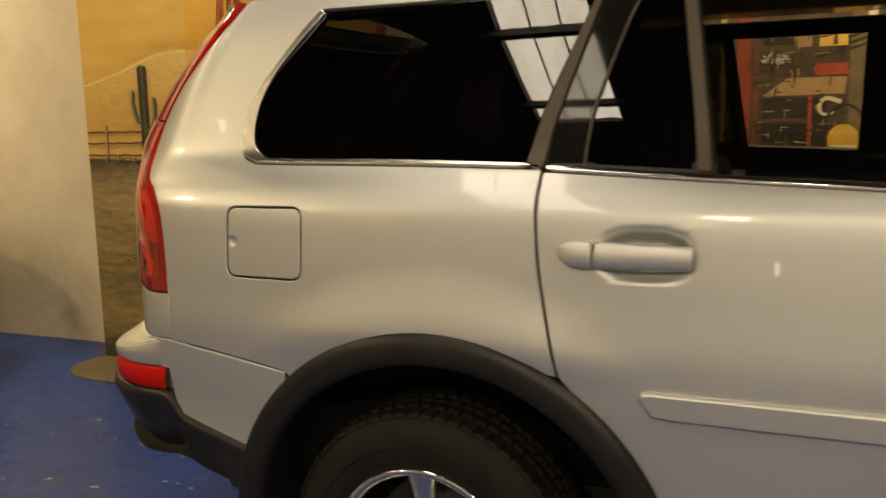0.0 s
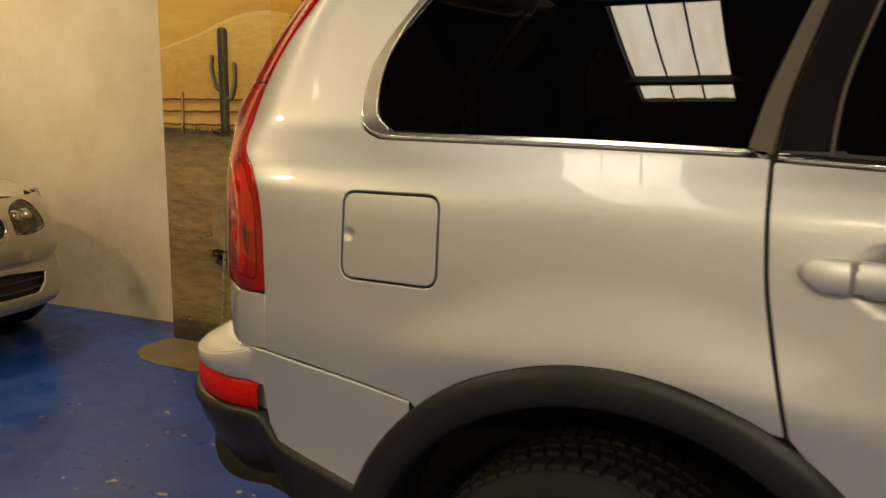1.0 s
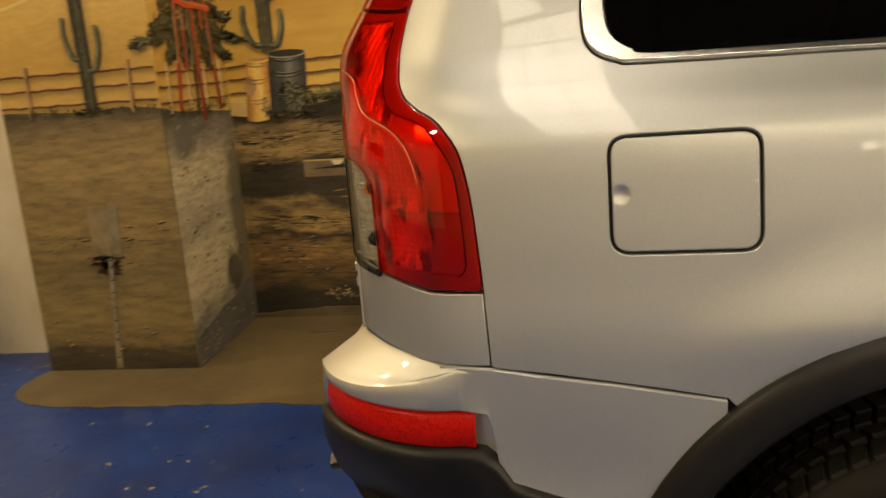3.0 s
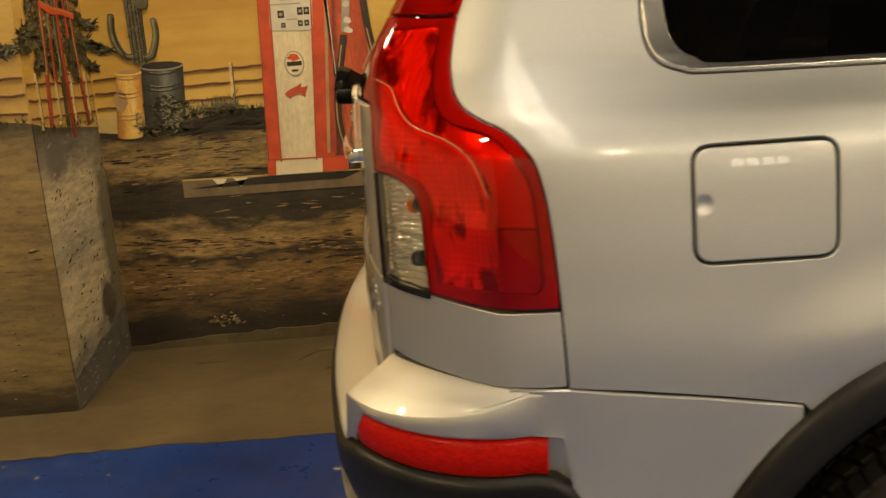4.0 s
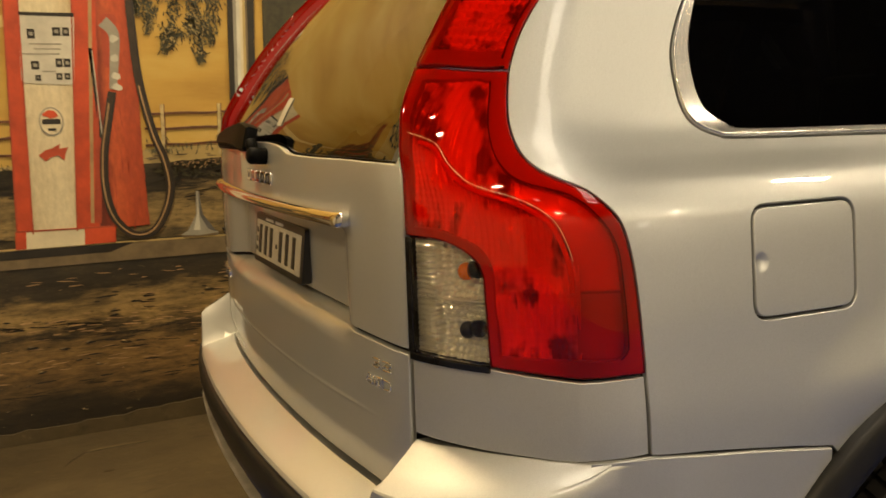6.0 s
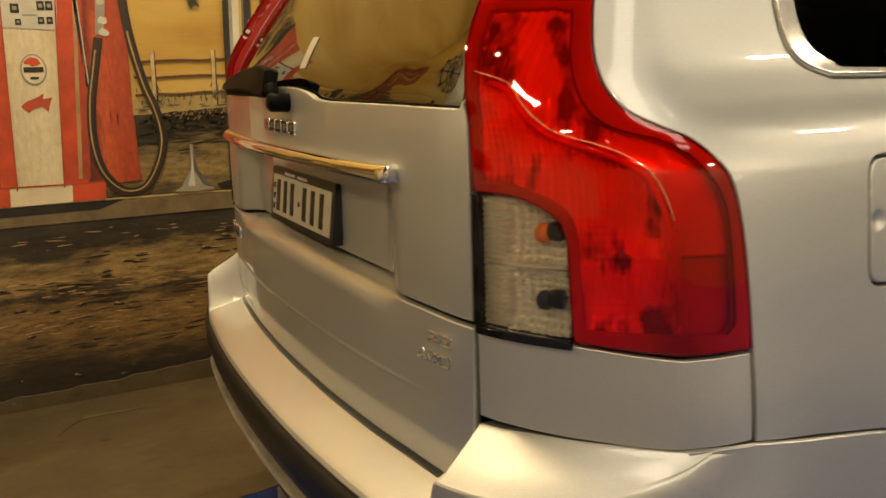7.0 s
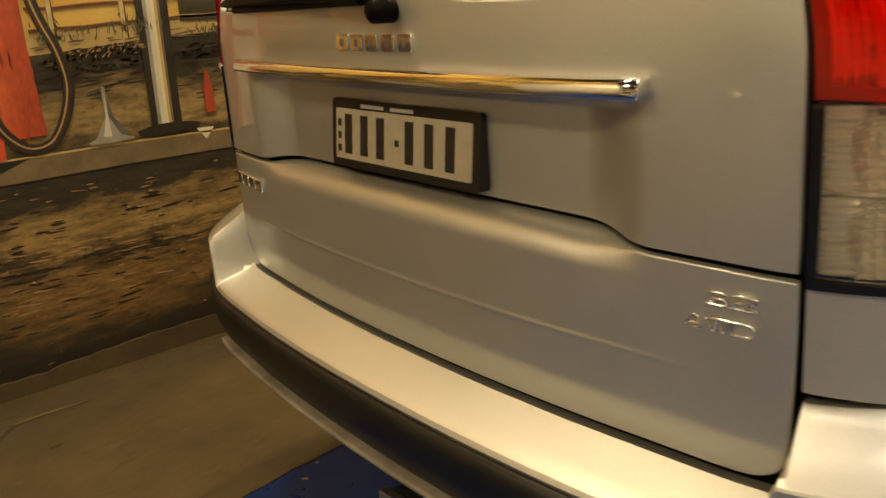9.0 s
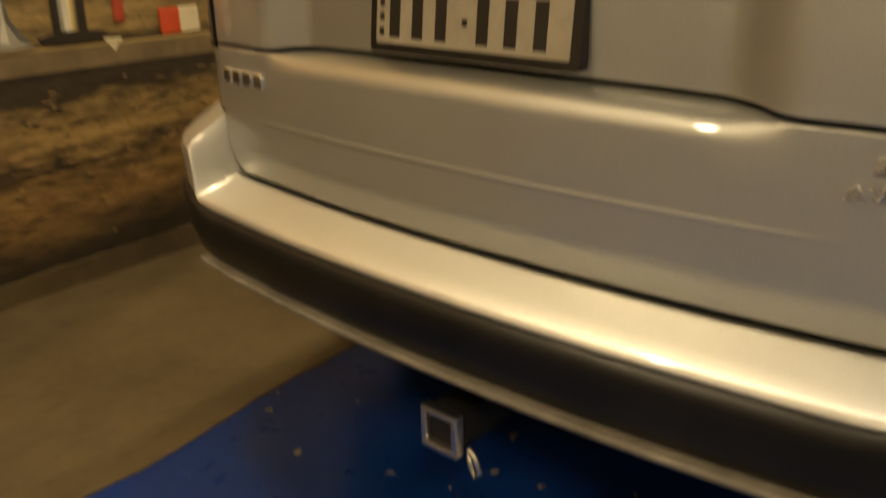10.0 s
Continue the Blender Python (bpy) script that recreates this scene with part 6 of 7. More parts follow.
        grid("arch_cladding", rows, M_CLAD, suv, "matt black wheel arch cladding", flip=m_)
        cx, yy = (0.0 if ca == AS else 2.857), (0.93 if m_ else -0.93)
        spin("arch_liner", [(0.50, 0.10 if not m_ else -0.10), (0.50, 0.45 if not m_ else -0.45), (0.05, 0.46 if not m_ else -0.46)], (cx, yy, 0.362), M_BLACK, suv, n=24, a0=-12, a1=192)
    # lower corner panel under the lamp
    skin_patch("corner_panel", [(0.672, 0.857), (0.81, 0.8525), (0.92, 0.850), (1.0495, 0.8535), (1.0475, 0.90), (1.0445, 0.975), (0.95, 0.971), (0.81, 0.983), (0.672, 0.986)], M_SILVER2, suv, "silver corner panel under the lamp", mirror=m_, gap=0.0013, edge=0.0022, disp=lambda s, z: 0.007 * max(0.0, 1 - abs(abs(s) - 0.946) / 0.10) - 0.0035, s_lines=[0.90, 0.915, 0.93, 0.94, 0.95])

    # tail lamp
    lamp = thing("tail_lamp", "tall red tail lamp with a clear lower window", "", (0, 0, 0))
    lamp.parent = suv
    CUT = 1.421
    low_o, up_o = [p for p in LAMP_OUT if p[1] < CUT], [p for p in LAMP_OUT if p[1] >= CUT]
    low_i, up_i = [p for p in LAMP_IN if p[1] < CUT], [p for p in LAMP_IN if p[1] >= CUT]
    arch_w = crv([(0.673, 1.174), (0.732, 1.172), (0.770, 1.161), (0.797, 1.143), (0.808, 1.12)], 4)
    clear = [(0.676, 0.992), (0.815, 0.986), (0.811, 1.06)] + arch_w[::-1]
    red_low = [(0.815, 0.986), (0.95, 0.974)] + low_o + [(0.852, CUT), (0.65, CUT)] + [p for p in low_i[::-1] if p[1] > 1.185] + arch_w + [(0.811, 1.06)]
    skin_patch("red_lens", red_low, M_REDLENS, lamp, "glossy red lens", off=0.004, gap=0.0008, edge=0.003, deep=0.020, mirror=m_, step=0.012, disp=lamp_proud, s_lines=[(-1 if m_ else 1) * (0.64 + 0.011 * k) for k in range(38)], z_lines=[1.19 + 0.007 * k for k in range(34)])
    skin_patch("upper_lens", [(0.852, CUT), *up_o, *up_i[::-1], (0.65, CUT)], M_REDLENS, lamp, "upper red lens", off=0.004, gap=0.0008, edge=0.003, deep=0.020, mirror=m_, step=0.015, disp=lamp_proud, s_lines=[(-1 if m_ else 1) * (0.57 + 0.013 * k) for k in range(38)], z_lines=[1.425 + 0.012 * k for k in range(26)])
    skin_patch("clear_lens", clear, M_CLEARLENS, lamp, "clear lens", off=0.003, gap=0.001, edge=0.003, deep=0.010, mirror=m_, step=0.015)
    whole = [(0.68, 0.985), (0.95, 0.972), (1.04, 0.98)] + LAMP_OUT[1:] + LAMP_IN[::-1]
    skin_patch("lens_rim", red_low, M_RIM, lamp, "plain red rim of the lens", holes=(POCKET + [(0.79, 1.408), (0.685, 1.400), (0.694, 1.33), (0.691, 1.19)] + crv([(0.735, 1.188), (0.775, 1.177), (0.808, 1.157), (0.823, 1.125), (0.828, 1.06), (0.832, 1.003)], 4),), off=-0.002, gap=0.001, edge=0.002, deep=0.010, mirror=m_, step=0.015, disp=lamp_proud)
    upper = [(0.852, CUT + 0.004), *up_o, *up_i[::-1], (0.65, CUT + 0.004)]
    skin_patch("upper_rim", upper, M_RIM, lamp, holes=([(q - 0.022, z) for q, z in up_o if 1.44 < z < 1.68] + [(q + 0.020, z) for q, z in up_i[::-1] if 1.44 < z < 1.68],), off=-0.002, gap=0.001, edge=0.002, deep=0.010, mirror=m_, step=0.02, disp=lamp_proud)
    # smooth pocket over and beside the ridge
    side_line = [p for p in RIDGE[::-1] if p[0] > 0.86] + [(0.86, 1.262)] + [(q + 0.006, z) for q, z in POCKET[::-1] if z < 1.26] + [(0.99, 0.985), (0.947, 0.985)]
    sg = -1 if m_ else 1
    rl = random.Random(7)

    # faceted reflectors under the ridge and in the upper lens
    def saw(z, z0, period, amp):
        u = ((z - z0) / period + 0.01) % 1.0
        return -amp * u

    def fluted(q, z):
        """Upright flutes over two shallow bowls, with faint steps across."""
        tilt = saw(z, 0.984, 0.0102, 0.0024) + 0.006 * math.sin(q * 70 + 1.3) * math.sin(z * 44 + q * 20)
        flute = abs(math.sin(math.pi * q / 0.0104)) * (0.0062 if z > 1.185 else 0.0052 + 0.0028 * math.sin(z * 60))
        bowl = 0.015 * max(0.0, 1 - ((q - 0.885) / 0.065) ** 2 - (((z - 1.10) % 0.115 - 0.045) / 0.07) ** 2) if z < 1.2 or q > 0.80 else 0.0
        return -0.015 + tilt + flute - bowl + rl.uniform(-0.0007, 0.0007)

    low_field = [(0.676, 1.337), (0.70, 1.335)] + [(q + 0.006, z + 0.006) for q, z in RIDGE[1:]] + [(0.947, 0.98), (0.82, 0.98), (0.815, 1.12), (0.80, 1.15), (0.77, 1.168), (0.735, 1.178), (0.680, 1.178)]
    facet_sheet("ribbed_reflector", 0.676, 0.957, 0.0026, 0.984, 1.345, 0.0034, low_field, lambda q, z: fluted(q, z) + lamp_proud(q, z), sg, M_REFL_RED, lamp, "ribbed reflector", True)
    high_field = [p for p in RIDGE if p[0] < 0.872][::-1] + [(0.676, 1.33), (0.668, 1.412), (0.826, 1.412)] + [(q + 0.004, z) for q, z in POCKET[::-1] if z > 1.255]
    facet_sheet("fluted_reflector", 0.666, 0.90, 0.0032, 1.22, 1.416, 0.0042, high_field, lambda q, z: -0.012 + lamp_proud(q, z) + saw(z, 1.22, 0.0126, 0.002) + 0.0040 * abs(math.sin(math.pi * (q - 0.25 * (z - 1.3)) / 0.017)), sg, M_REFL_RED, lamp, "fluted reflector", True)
    for z0, z1, mt, lb in ((1.098, 1.27, M_REFL_SIDE, "bright side reflector"), (0.984, 1.098, M_SIDE_DARK, "darker lower side chamber")):
        facet_sheet("side_reflector", 0.85, 1.02, 0.004, z0, z1 + 0.0034, 0.0034, side_line, lambda q, z: -0.010 - 0.004 * max(0.0, 1 - ((q - 0.975) / 0.045) ** 2) * ease(0.95, 0.98, z) - (0.004 if z < 1.0985 else 0.0), sg, mt, lamp, lb)
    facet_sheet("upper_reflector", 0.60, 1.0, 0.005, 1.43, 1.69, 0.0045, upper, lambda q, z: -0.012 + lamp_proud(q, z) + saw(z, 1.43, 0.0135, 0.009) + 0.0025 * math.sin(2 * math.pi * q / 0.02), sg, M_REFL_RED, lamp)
    # Two tubes stand in for the glint and bent light along the lens ridge.
    tube("ridge", [skin(sg * q, z, 0.0044 + lamp_proud(q, z)) for q, z in RIDGE[:-8]], 0.00045, M_RIDGEGLINT, lamp, "thin line standing in for the ridge's glint")
    tube("ridge", [skin(sg * (q - 0.006), z - 0.005, -0.003 + lamp_proud(q, z)) for q, z in RIDGE[2:-4]], 0.0040, M_RIDGEGLINT, lamp, "amber line standing in for light bent at the ridge")
    # Dark tubes stand in for the shade of the groove inside the rim.
    tube("pocket_shade_line", [skin(sg * (q + 0.002), z, 0.0005 + lamp_proud(q, z)) for q, z in POCKET], 0.0013, M_GROOVE, lamp, "dark line standing in for the groove's shade inside the lens rim", 6)
    tube("upper_shade_line", [skin(sg * (q - 0.020), z, 0.0005 + lamp_proud(q, z)) for q, z in up_o if 1.43 < z < 1.69], 0.0013, M_GROOVE, lamp, "", 6)
    flank = [(q, z) for q, z in LAMP_IN if z > 1.26]
    grid("lamp_flank", [[skin(sg * (q + 0.002), z, lamp_proud(q, z) + 0.001), skin(sg * (q + 0.0012), z, -0.018)] for q, z in flank], M_REDSOLID, lamp, "solid red lamp flank", flip=m_)
    skin_patch("lamp_back", whole, M_RIM, lamp, off=-0.045, gap=0.0, edge=0.001, deep=0.004, mirror=m_, step=0.04)
    # chrome reflectors behind the clear window
    win_in = shrink(dense(clear if sgn_area(clear) > 0 else clear[::-1], 0.03), 0.002)

    def sparkle(q, z):
        zc, hh = (1.125, 0.045) if z > 1.08 else (1.036, 0.042)
        bowl = 0.022 * max(0.0, 1 - ((q - 0.765) / 0.055) ** 2 - ((z - zc) / hh * 0.85) ** 2)
        if q < 0.722:
            return -0.012 - bowl + 0.0042 * abs(math.sin(math.pi * z / 0.0082))
        return -0.012 - bowl + rl.uniform(-0.0003, 0.0003) + 0.0024 * math.sin(2 * math.pi * z / 0.0105) + 0.0021 * math.sin(2 * math.pi * q / 0.012)

    for z0, z1 in ((1.0825, 1.172), (0.990, 1.0785)):
        facet_sheet("chrome_bowl", 0.684, 0.814, 0.0030, z0, z1, 0.0014, win_in, sparkle, sg, M_REFL_CLEAR, lamp, "chrome reflector bowl", True)
    tube("bowl_divider", [skin(sg * q, 1.0805, -0.011) for q in (0.684, 0.73, 0.77, 0.81)], 0.0035, M_REFL_CLEAR, lamp)
    for z, mt in ((1.125, M_AMBER), (1.036, M_BLACK)):
        bm = bmesh.new()
        bmesh.ops.create_uvsphere(bm, u_segments=14, v_segments=8, radius=0.013)
        p = Vector(skin(sg * 0.775, z, -0.014))
        bmesh.ops.transform(bm, matrix=Matrix.Translation(p) @ Matrix.Diagonal((1, 1, 1.05, 1)), verts=bm.verts)
        part("bulb", bm, mt, lamp, "amber bulb" if mt is M_AMBER else "dark bulb holder", True)
        tube("bulb_holder", [skin(sg * 0.786, z + 0.003, -0.014), skin(sg * 0.800, z + 0.004, -0.010)], 0.013, M_GLOSSBLACK, lamp, "", 12)
    # black seams at the foot and the inner side of the clear window
    skin_patch("lamp_foot", [(0.674, 0.980), (0.815, 0.976), (0.815, 0.986), (0.674, 0.992)], M_GLOSSBLACK, lamp, off=0.003, gap=0.0, edge=0.001, deep=0.006, mirror=m_)
    skin_patch("lamp_seal", [(0.6735, 0.992), (0.684, 0.992), (0.685, 1.172), (0.6735, 1.173)], M_GLOSSBLACK, lamp, off=0.0045, gap=0.0, edge=0.001, deep=0.006, mirror=m_)


# ---- hatch and lower tailgate ----
def recess(s, z):
    return -0.014 * ease(1.30, 1.35, z) - 0.043 * (1 - ease(0.375, 0.495, abs(s))) * (1 - ease(1.152, 1.176, z))


HATCH_FOOT = crv([(-0.669, 0.991), (-0.565, 0.994), (-0.47, 0.995), (-0.42, 1.001), (-0.3, 1.006), (0.0, 1.009), (0.3, 1.006), (0.42, 1.001), (0.47, 0.995), (0.565, 0.994), (0.669, 0.991)], 4)
SIDE_R = [p for p in LAMP_IN if p[1] > 1.0]
hatch_line = HATCH_FOOT + [(q - 0.003, z) for q, z in SIDE_R] + [(0.55, 1.7365), (-0.55, 1.7365)] + [(-q + 0.003, z) for q, z in SIDE_R[::-1]]
GLASS_FOOT = crv([(-0.655, 1.285), (-0.47, 1.287), (-0.22, 1.288), (-0.16, 1.299), (-0.08, 1.308), (0.08, 1.308), (0.16, 1.299), (0.22, 1.288), (0.47, 1.287), (0.655, 1.285)], 4)
gl_side = [(q - 0.007, z) for q, z in LAMP_IN if 1.30 < z < 1.69]
rear_glass = GLASS_FOOT + gl_side + [(-q, z) for q, z in gl_side[::-1]]
hatch = skin_patch("hatch", hatch_line, M_SILVER, suv, "silver upper tailgate", holes=(rear_glass,), disp=recess, s_lines=[sg * (0.37 + 0.011 * k) for k in range(13) for sg in (1, -1)], z_lines=[1.14 + 0.005 * k for k in range(9)])
skin_patch("rear_window", rear_glass, M_REARGLASS, hatch, "tinted rear window", off=-0.004, gap=0.001, edge=0.002, deep=0.006, disp=lambda s, z: -0.011)
skin_patch("glass_label", rounded([(0.040, 1.345), (0.073, 1.345), (0.073, 1.405), (0.040, 1.405)], 0.005), M_PLATE, hatch, "small white paper label on the glass", off=-0.002, gap=0.0, edge=0.0005, deep=0.001, disp=lambda s, z: -0.011)
skin_patch("window_edge", shrink(dense(rear_glass, 0.04), -0.004), M_GLOSSBLACK, hatch, "black glass edge", holes=(shrink(dense(rear_glass, 0.04), 0.008),), off=-0.010, disp=lambda s, z: -0.011, gap=0.0, edge=0.0005, deep=0.004)


SEAM_Z = [(0.0, 1.009), (0.3, 1.006), (0.42, 1.001), (0.47, 0.995), (0.565, 0.994), (0.70, 0.990)]


def lip(s, z):
    m = 1 - ease(0.375, 0.495, abs(s))
    zs = herm(SEAM_Z, abs(s)) - 0.006
    t = max(0.0, min(1.0, (z - zs + 0.042) / 0.040))
    crease = 0.0012 * math.exp(-((z - 0.858) / 0.0030) ** 2) * (1 - ease(0.40, 0.62, abs(s)))
    return -0.044 * m * (1 - math.sqrt(max(0.0, 1 - t * t))) + crease - 0.010 * ease(0.80, 0.735, z)


gate_line = [(q, z - 0.004) for q, z in HATCH_FOOT] + [(0.668, 0.90)] + crv([(0.667, 0.80), (0.66, 0.757), (0.63, 0.735), (0.58, 0.732)], 4) + crv([(-0.58, 0.732), (-0.63, 0.735), (-0.66, 0.757), (-0.667, 0.80)], 4) + [(-0.668, 0.90)]
tailgate = skin_patch("tailgate", gate_line, M_SILVER, suv, "silver lower tailgate with a scuffed crease", disp=lip, z_lines=[0.955 + 0.004 * k for k in range(13)] + [0.849 + 0.002 * k for k in range(10)] + [0.736 + 0.007 * k for k in range(10)], s_lines=[-0.66 + 0.03 * k for k in range(45)], step=0.015)
for q0, q1, z0, z1 in ((-0.68, 0.68, 0.70, 1.03),):
    skin_patch("gate_shell", [(q0, z0), (q1, z0), (q1, z1), (q0, z1)], M_BLACK, suv, off=-0.075, gap=0.0, edge=0.001)
# chrome bar over the plate
BAR = ((0.0090, 0.0), (0.0095, 0.010), (0.0086, 0.0170), (0.0052, 0.0220), (0.0005, 0.0245), (-0.0060, 0.0252), (-0.0092, 0.0235), (-0.0100, 0.0190), (-0.0100, 0.0))
rows = []
for k in range(41):
    q = -0.505 + 0.995 * k / 40
    e = 1.22 + 0.12 * ease(0.40, 0.49, q)
    rows.append([skin(q, 1.184 + dz * e, o) for dz, o in BAR])
for q, f in ((0.4915, 0.97), (0.4935, 0.86), (0.4942, 0.45), (0.4943, 0.02)):
    rows.append([skin(q, 1.184 + dz * f * 1.34, 0.001 + (o - 0.001) * f) for dz, o in BAR])
bar = grid("chrome_bar", rows, M_CHROME, hatch, "chrome bar over the number plate")
bar.data.set_sharp_from_angle(angle=radians(48))


def chrome_block(name, q, z, w, h, parent, depth=0.006, off=0.0, round_=0.006, label=""):
    return skin_patch(name, rounded([(q - w / 2, z - h / 2), (q + w / 2, z - h / 2), (q + w / 2, z + h / 2), (q - w / 2, z + h / 2)], round_, 4), M_CHROME if depth > 0.003 else M_GROOVE, parent, label, off=off + depth, gap=0.0, edge=0.002, deep=depth, step=0.01)


for k in range(5):
    chrome_block("badge_block", -0.085 + 0.0415 * k, 1.231, 0.033, 0.026, hatch, label="plain chrome badge block")
    chrome_block("badge_inset", -0.085 + 0.0415 * k, 1.231, 0.012, 0.013, hatch, 0.002, 0.0048, 0.003, "dark inset of the badge block")
for k in range(4):
    chrome_block("badge_block", -0.62 + 0.038 * k, 0.935, 0.028, 0.026, tailgate, label="plain chrome badge block")


# figures and letters as round chrome strokes, in units of their height
STROKES = {
    "3": (1.6, [[(0.05, 0.95), (0.5, 1.0), (1.35, 1.0), (1.5, 0.85), (1.45, 0.6), (1.2, 0.52), (0.45, 0.52)], [(1.2, 0.52), (1.48, 0.42), (1.5, 0.15), (1.3, 0.0), (0.4, 0.0), (0.0, 0.08)]]),
    ".": (0.22, [[(0.0, 0.0), (0.1, 0.0)]]),
    "2": (1.8, [[(0.05, 0.95), (0.5, 1.0), (1.5, 1.0), (1.7, 0.85), (1.68, 0.62), (1.4, 0.52), (0.4, 0.50), (0.1, 0.38), (0.05, 0.0), (1.75, 0.0)]]),
    "A": (1.65, [[(0.0, 0.0), (0.7, 1.0), (0.95, 1.0), (1.5, 0.0)], [(0.35, 0.36), (1.25, 0.36)]]),
    "W": (1.9, [[(0.0, 1.0), (0.4, 0.0), (0.62, 0.0), (0.95, 0.9), (1.2, 0.0), (1.42, 0.0), (1.8, 1.0)]]),
    "D": (1.6, [[(0.0, 0.0), (0.0, 1.0), (1.3, 1.0), (1.55, 0.8), (1.55, 0.2), (1.3, 0.0), (0.0, 0.0)]]),
}


def lettering(name, text, q, z, size, parent, label):
    """Raised badge: one mesh of bevelled strokes that follow the skin."""
    word = thing(name, label, "", (0, 0, 0))
    word.parent = parent
    for ch in text:
        wide, lines = STROKES[ch]
        for line in lines:
            tube("stroke", [skin(q + u * size, z + v * size, 0.0035) for u, v in dense(line, 0.25)[:-1] + [line[-1]]], 0.0017, M_CHROME, word)
        q += (wide + 0.12) * size


lettering("engine_badge", "3.2", 0.568, 0.946, 0.0150, tailgate, "raised chrome figures 3.2")
lettering("drive_badge", "AWD", 0.541, 0.914, 0.0150, tailgate, "raised chrome letters AWD")

# number plate
plate = thing("number_plate", "white number plate in a black frame", "", (0, 0, 0))
plate.parent = suv
PT, PB = Vector((-0.9965, 0, 1.133)), Vector((-1.010, 0, 1.014))


def on_plate(u, v, h):
    """u to the right as seen from behind, v from foot to top, h outwards."""
    p = PB.lerp(PT, v / 0.12)
    return (p.x - h, -u, p.z)


def plate_piece(name, pts, lift, material, label="", foot=0.0):
    bm = bmesh.new()
    if sgn_area(list(pts)) < 0:
        pts = pts[::-1]
    a = [bm.verts.new(on_plate(u, v, lift)) for u, v in pts]
    b = [bm.verts.new(on_plate(u, v, foot)) for u, v in pts]
    bm.faces.new(a)
    for i in range(len(a)):
        j = (i + 1) % len(a)
        bm.faces.new((a[i], b[i], b[j], a[j]))
    bmesh.ops.recalc_face_normals(bm, faces=bm.faces[:])
    return part(name, bm, material, plate, label)


plate_piece("plate_frame", rounded(rect(-0.200, 0.004, 0.193, 0.120), 0.008), 0.006, M_PLATEFRAME, "black plastic plate frame", -0.014)
plate_piece("plate_face", rounded(rect(-0.186, 0.018, 0.177, 0.104), 0.004), 0.0075, M_PLATE, "white reflective plate face")
for k, u in enumerate((-0.146, -0.099, -0.052, 0.027, 0.077, 0.128)):
    plate_piece("plate_bar", rect(u - 0.0105, 0.028, u + 0.0105, 0.095), 0.0088, M_INK)
plate_piece("plate_bar", rect(-0.011, 0.053, -0.002, 0.063), 0.0088, M_INK)
for v in (0.080, 0.058, 0.036):
    plate_piece("plate_bar", rect(-0.178, v - 0.006, -0.169, v + 0.006), 0.0088, M_INK)
plate_piece("frame_print", rect(-0.11, 0.1075, -0.045, 0.1135), 0.0075, M_MARK)
plate_piece("frame_print", rect(-0.025, 0.1075, 0.035, 0.1135), 0.0075, M_MARK)

# rear wiper
wiper = thing("rear_wiper", "black rear wiper arm parked across the window foot", "", (0, 0, 0))
wiper.parent = suv
tube("pivot", [skin(0.048, 1.277, -0.01), skin(0.048, 1.277, 0.034), skin(0.048, 1.277, 0.040)], [0.018, 0.018, 0.012], M_WIPER, wiper, "black pivot cap", 18)
tube("neck", [skin(0.0, 1.306, 0.028), skin(0.03, 1.298, 0.028), skin(0.048, 1.279, 0.026)], [0.013, 0.013, 0.012], M_WIPER, wiper, "", 12)
rows = []
for q, z, hz, o0, o1 in ((0.0295, 1.304, 0.0004, 0.0308, 0.0312), (0.029, 1.304, 0.012, 0.022, 0.038), (0.022, 1.306, 0.021, 0.018, 0.045), (-0.01, 1.309, 0.025, 0.016, 0.048), (-0.05, 1.312, 0.024, 0.016, 0.048), (-0.08, 1.312, 0.022, 0.016, 0.046), (-0.2, 1.310, 0.018, 0.014, 0.040), (-0.4, 1.303, 0.012, 0.010, 0.028), (-0.56, 1.297, 0.006, 0.008, 0.018), (-0.60, 1.295, 0.002, 0.008, 0.012)):
    c = 0.25 * (o1 - o0)
    rows.append([skin(q, z + dz, o) for dz, o in ((-hz, o0), (-hz, o1 - c), (-hz * 0.8, o1), (hz * 0.8, o1), (hz, o1 - c), (hz, o0))])
arm = grid("arm", rows, M_WIPER, wiper, "tapered black arm cover", close=True, flip=True)
arm.data.set_sharp_from_angle(angle=radians(35))
tube("blade", [skin(-0.02 - 0.055 * k, 1.291 - 0.0006 * k, 0.010) for k in range(10)], 0.006, M_RUBBER, wiper, "rubber wiper blade")


# ---- rear bumper ----
def reach(q):
    u = min(1.0, max(0.0, (abs(q) - 0.70) / 0.29))
    return 0.083 * (1 - u ** 2.1)


def corner(q, outer=False):
    return ease(0.646, 0.670, abs(q)) if outer else ease(0.662, 0.676, abs(q))


def top_in(q, outer=False):
    q = abs(q)
    if q > 1.05:
        return 0.852 - 0.126 * (q - 1.05) - 0.03 * max(0.0, q - 1.25)
    return 0.728 + (0.8515 - 0.728) * corner(q, outer)


def top_out(q):
    return top_in(q, True) - 0.010 - (0.026 + 0.024 * corner(q, True)) * reach(q) / 0.083


def low_edge(q):
    q = abs(q)
    z = 0.676 + 0.031 * ease(0.62, 0.69, q)
    z += 0.066 * ease(0.694, 0.704, q)
    if q > 1.012:
        z = 0.773 - 0.118 * ease(1.038, 1.060, q) - 0.30 * max(0.0, q - 1.06) * (1 if q < 1.3 else 1)
    return z


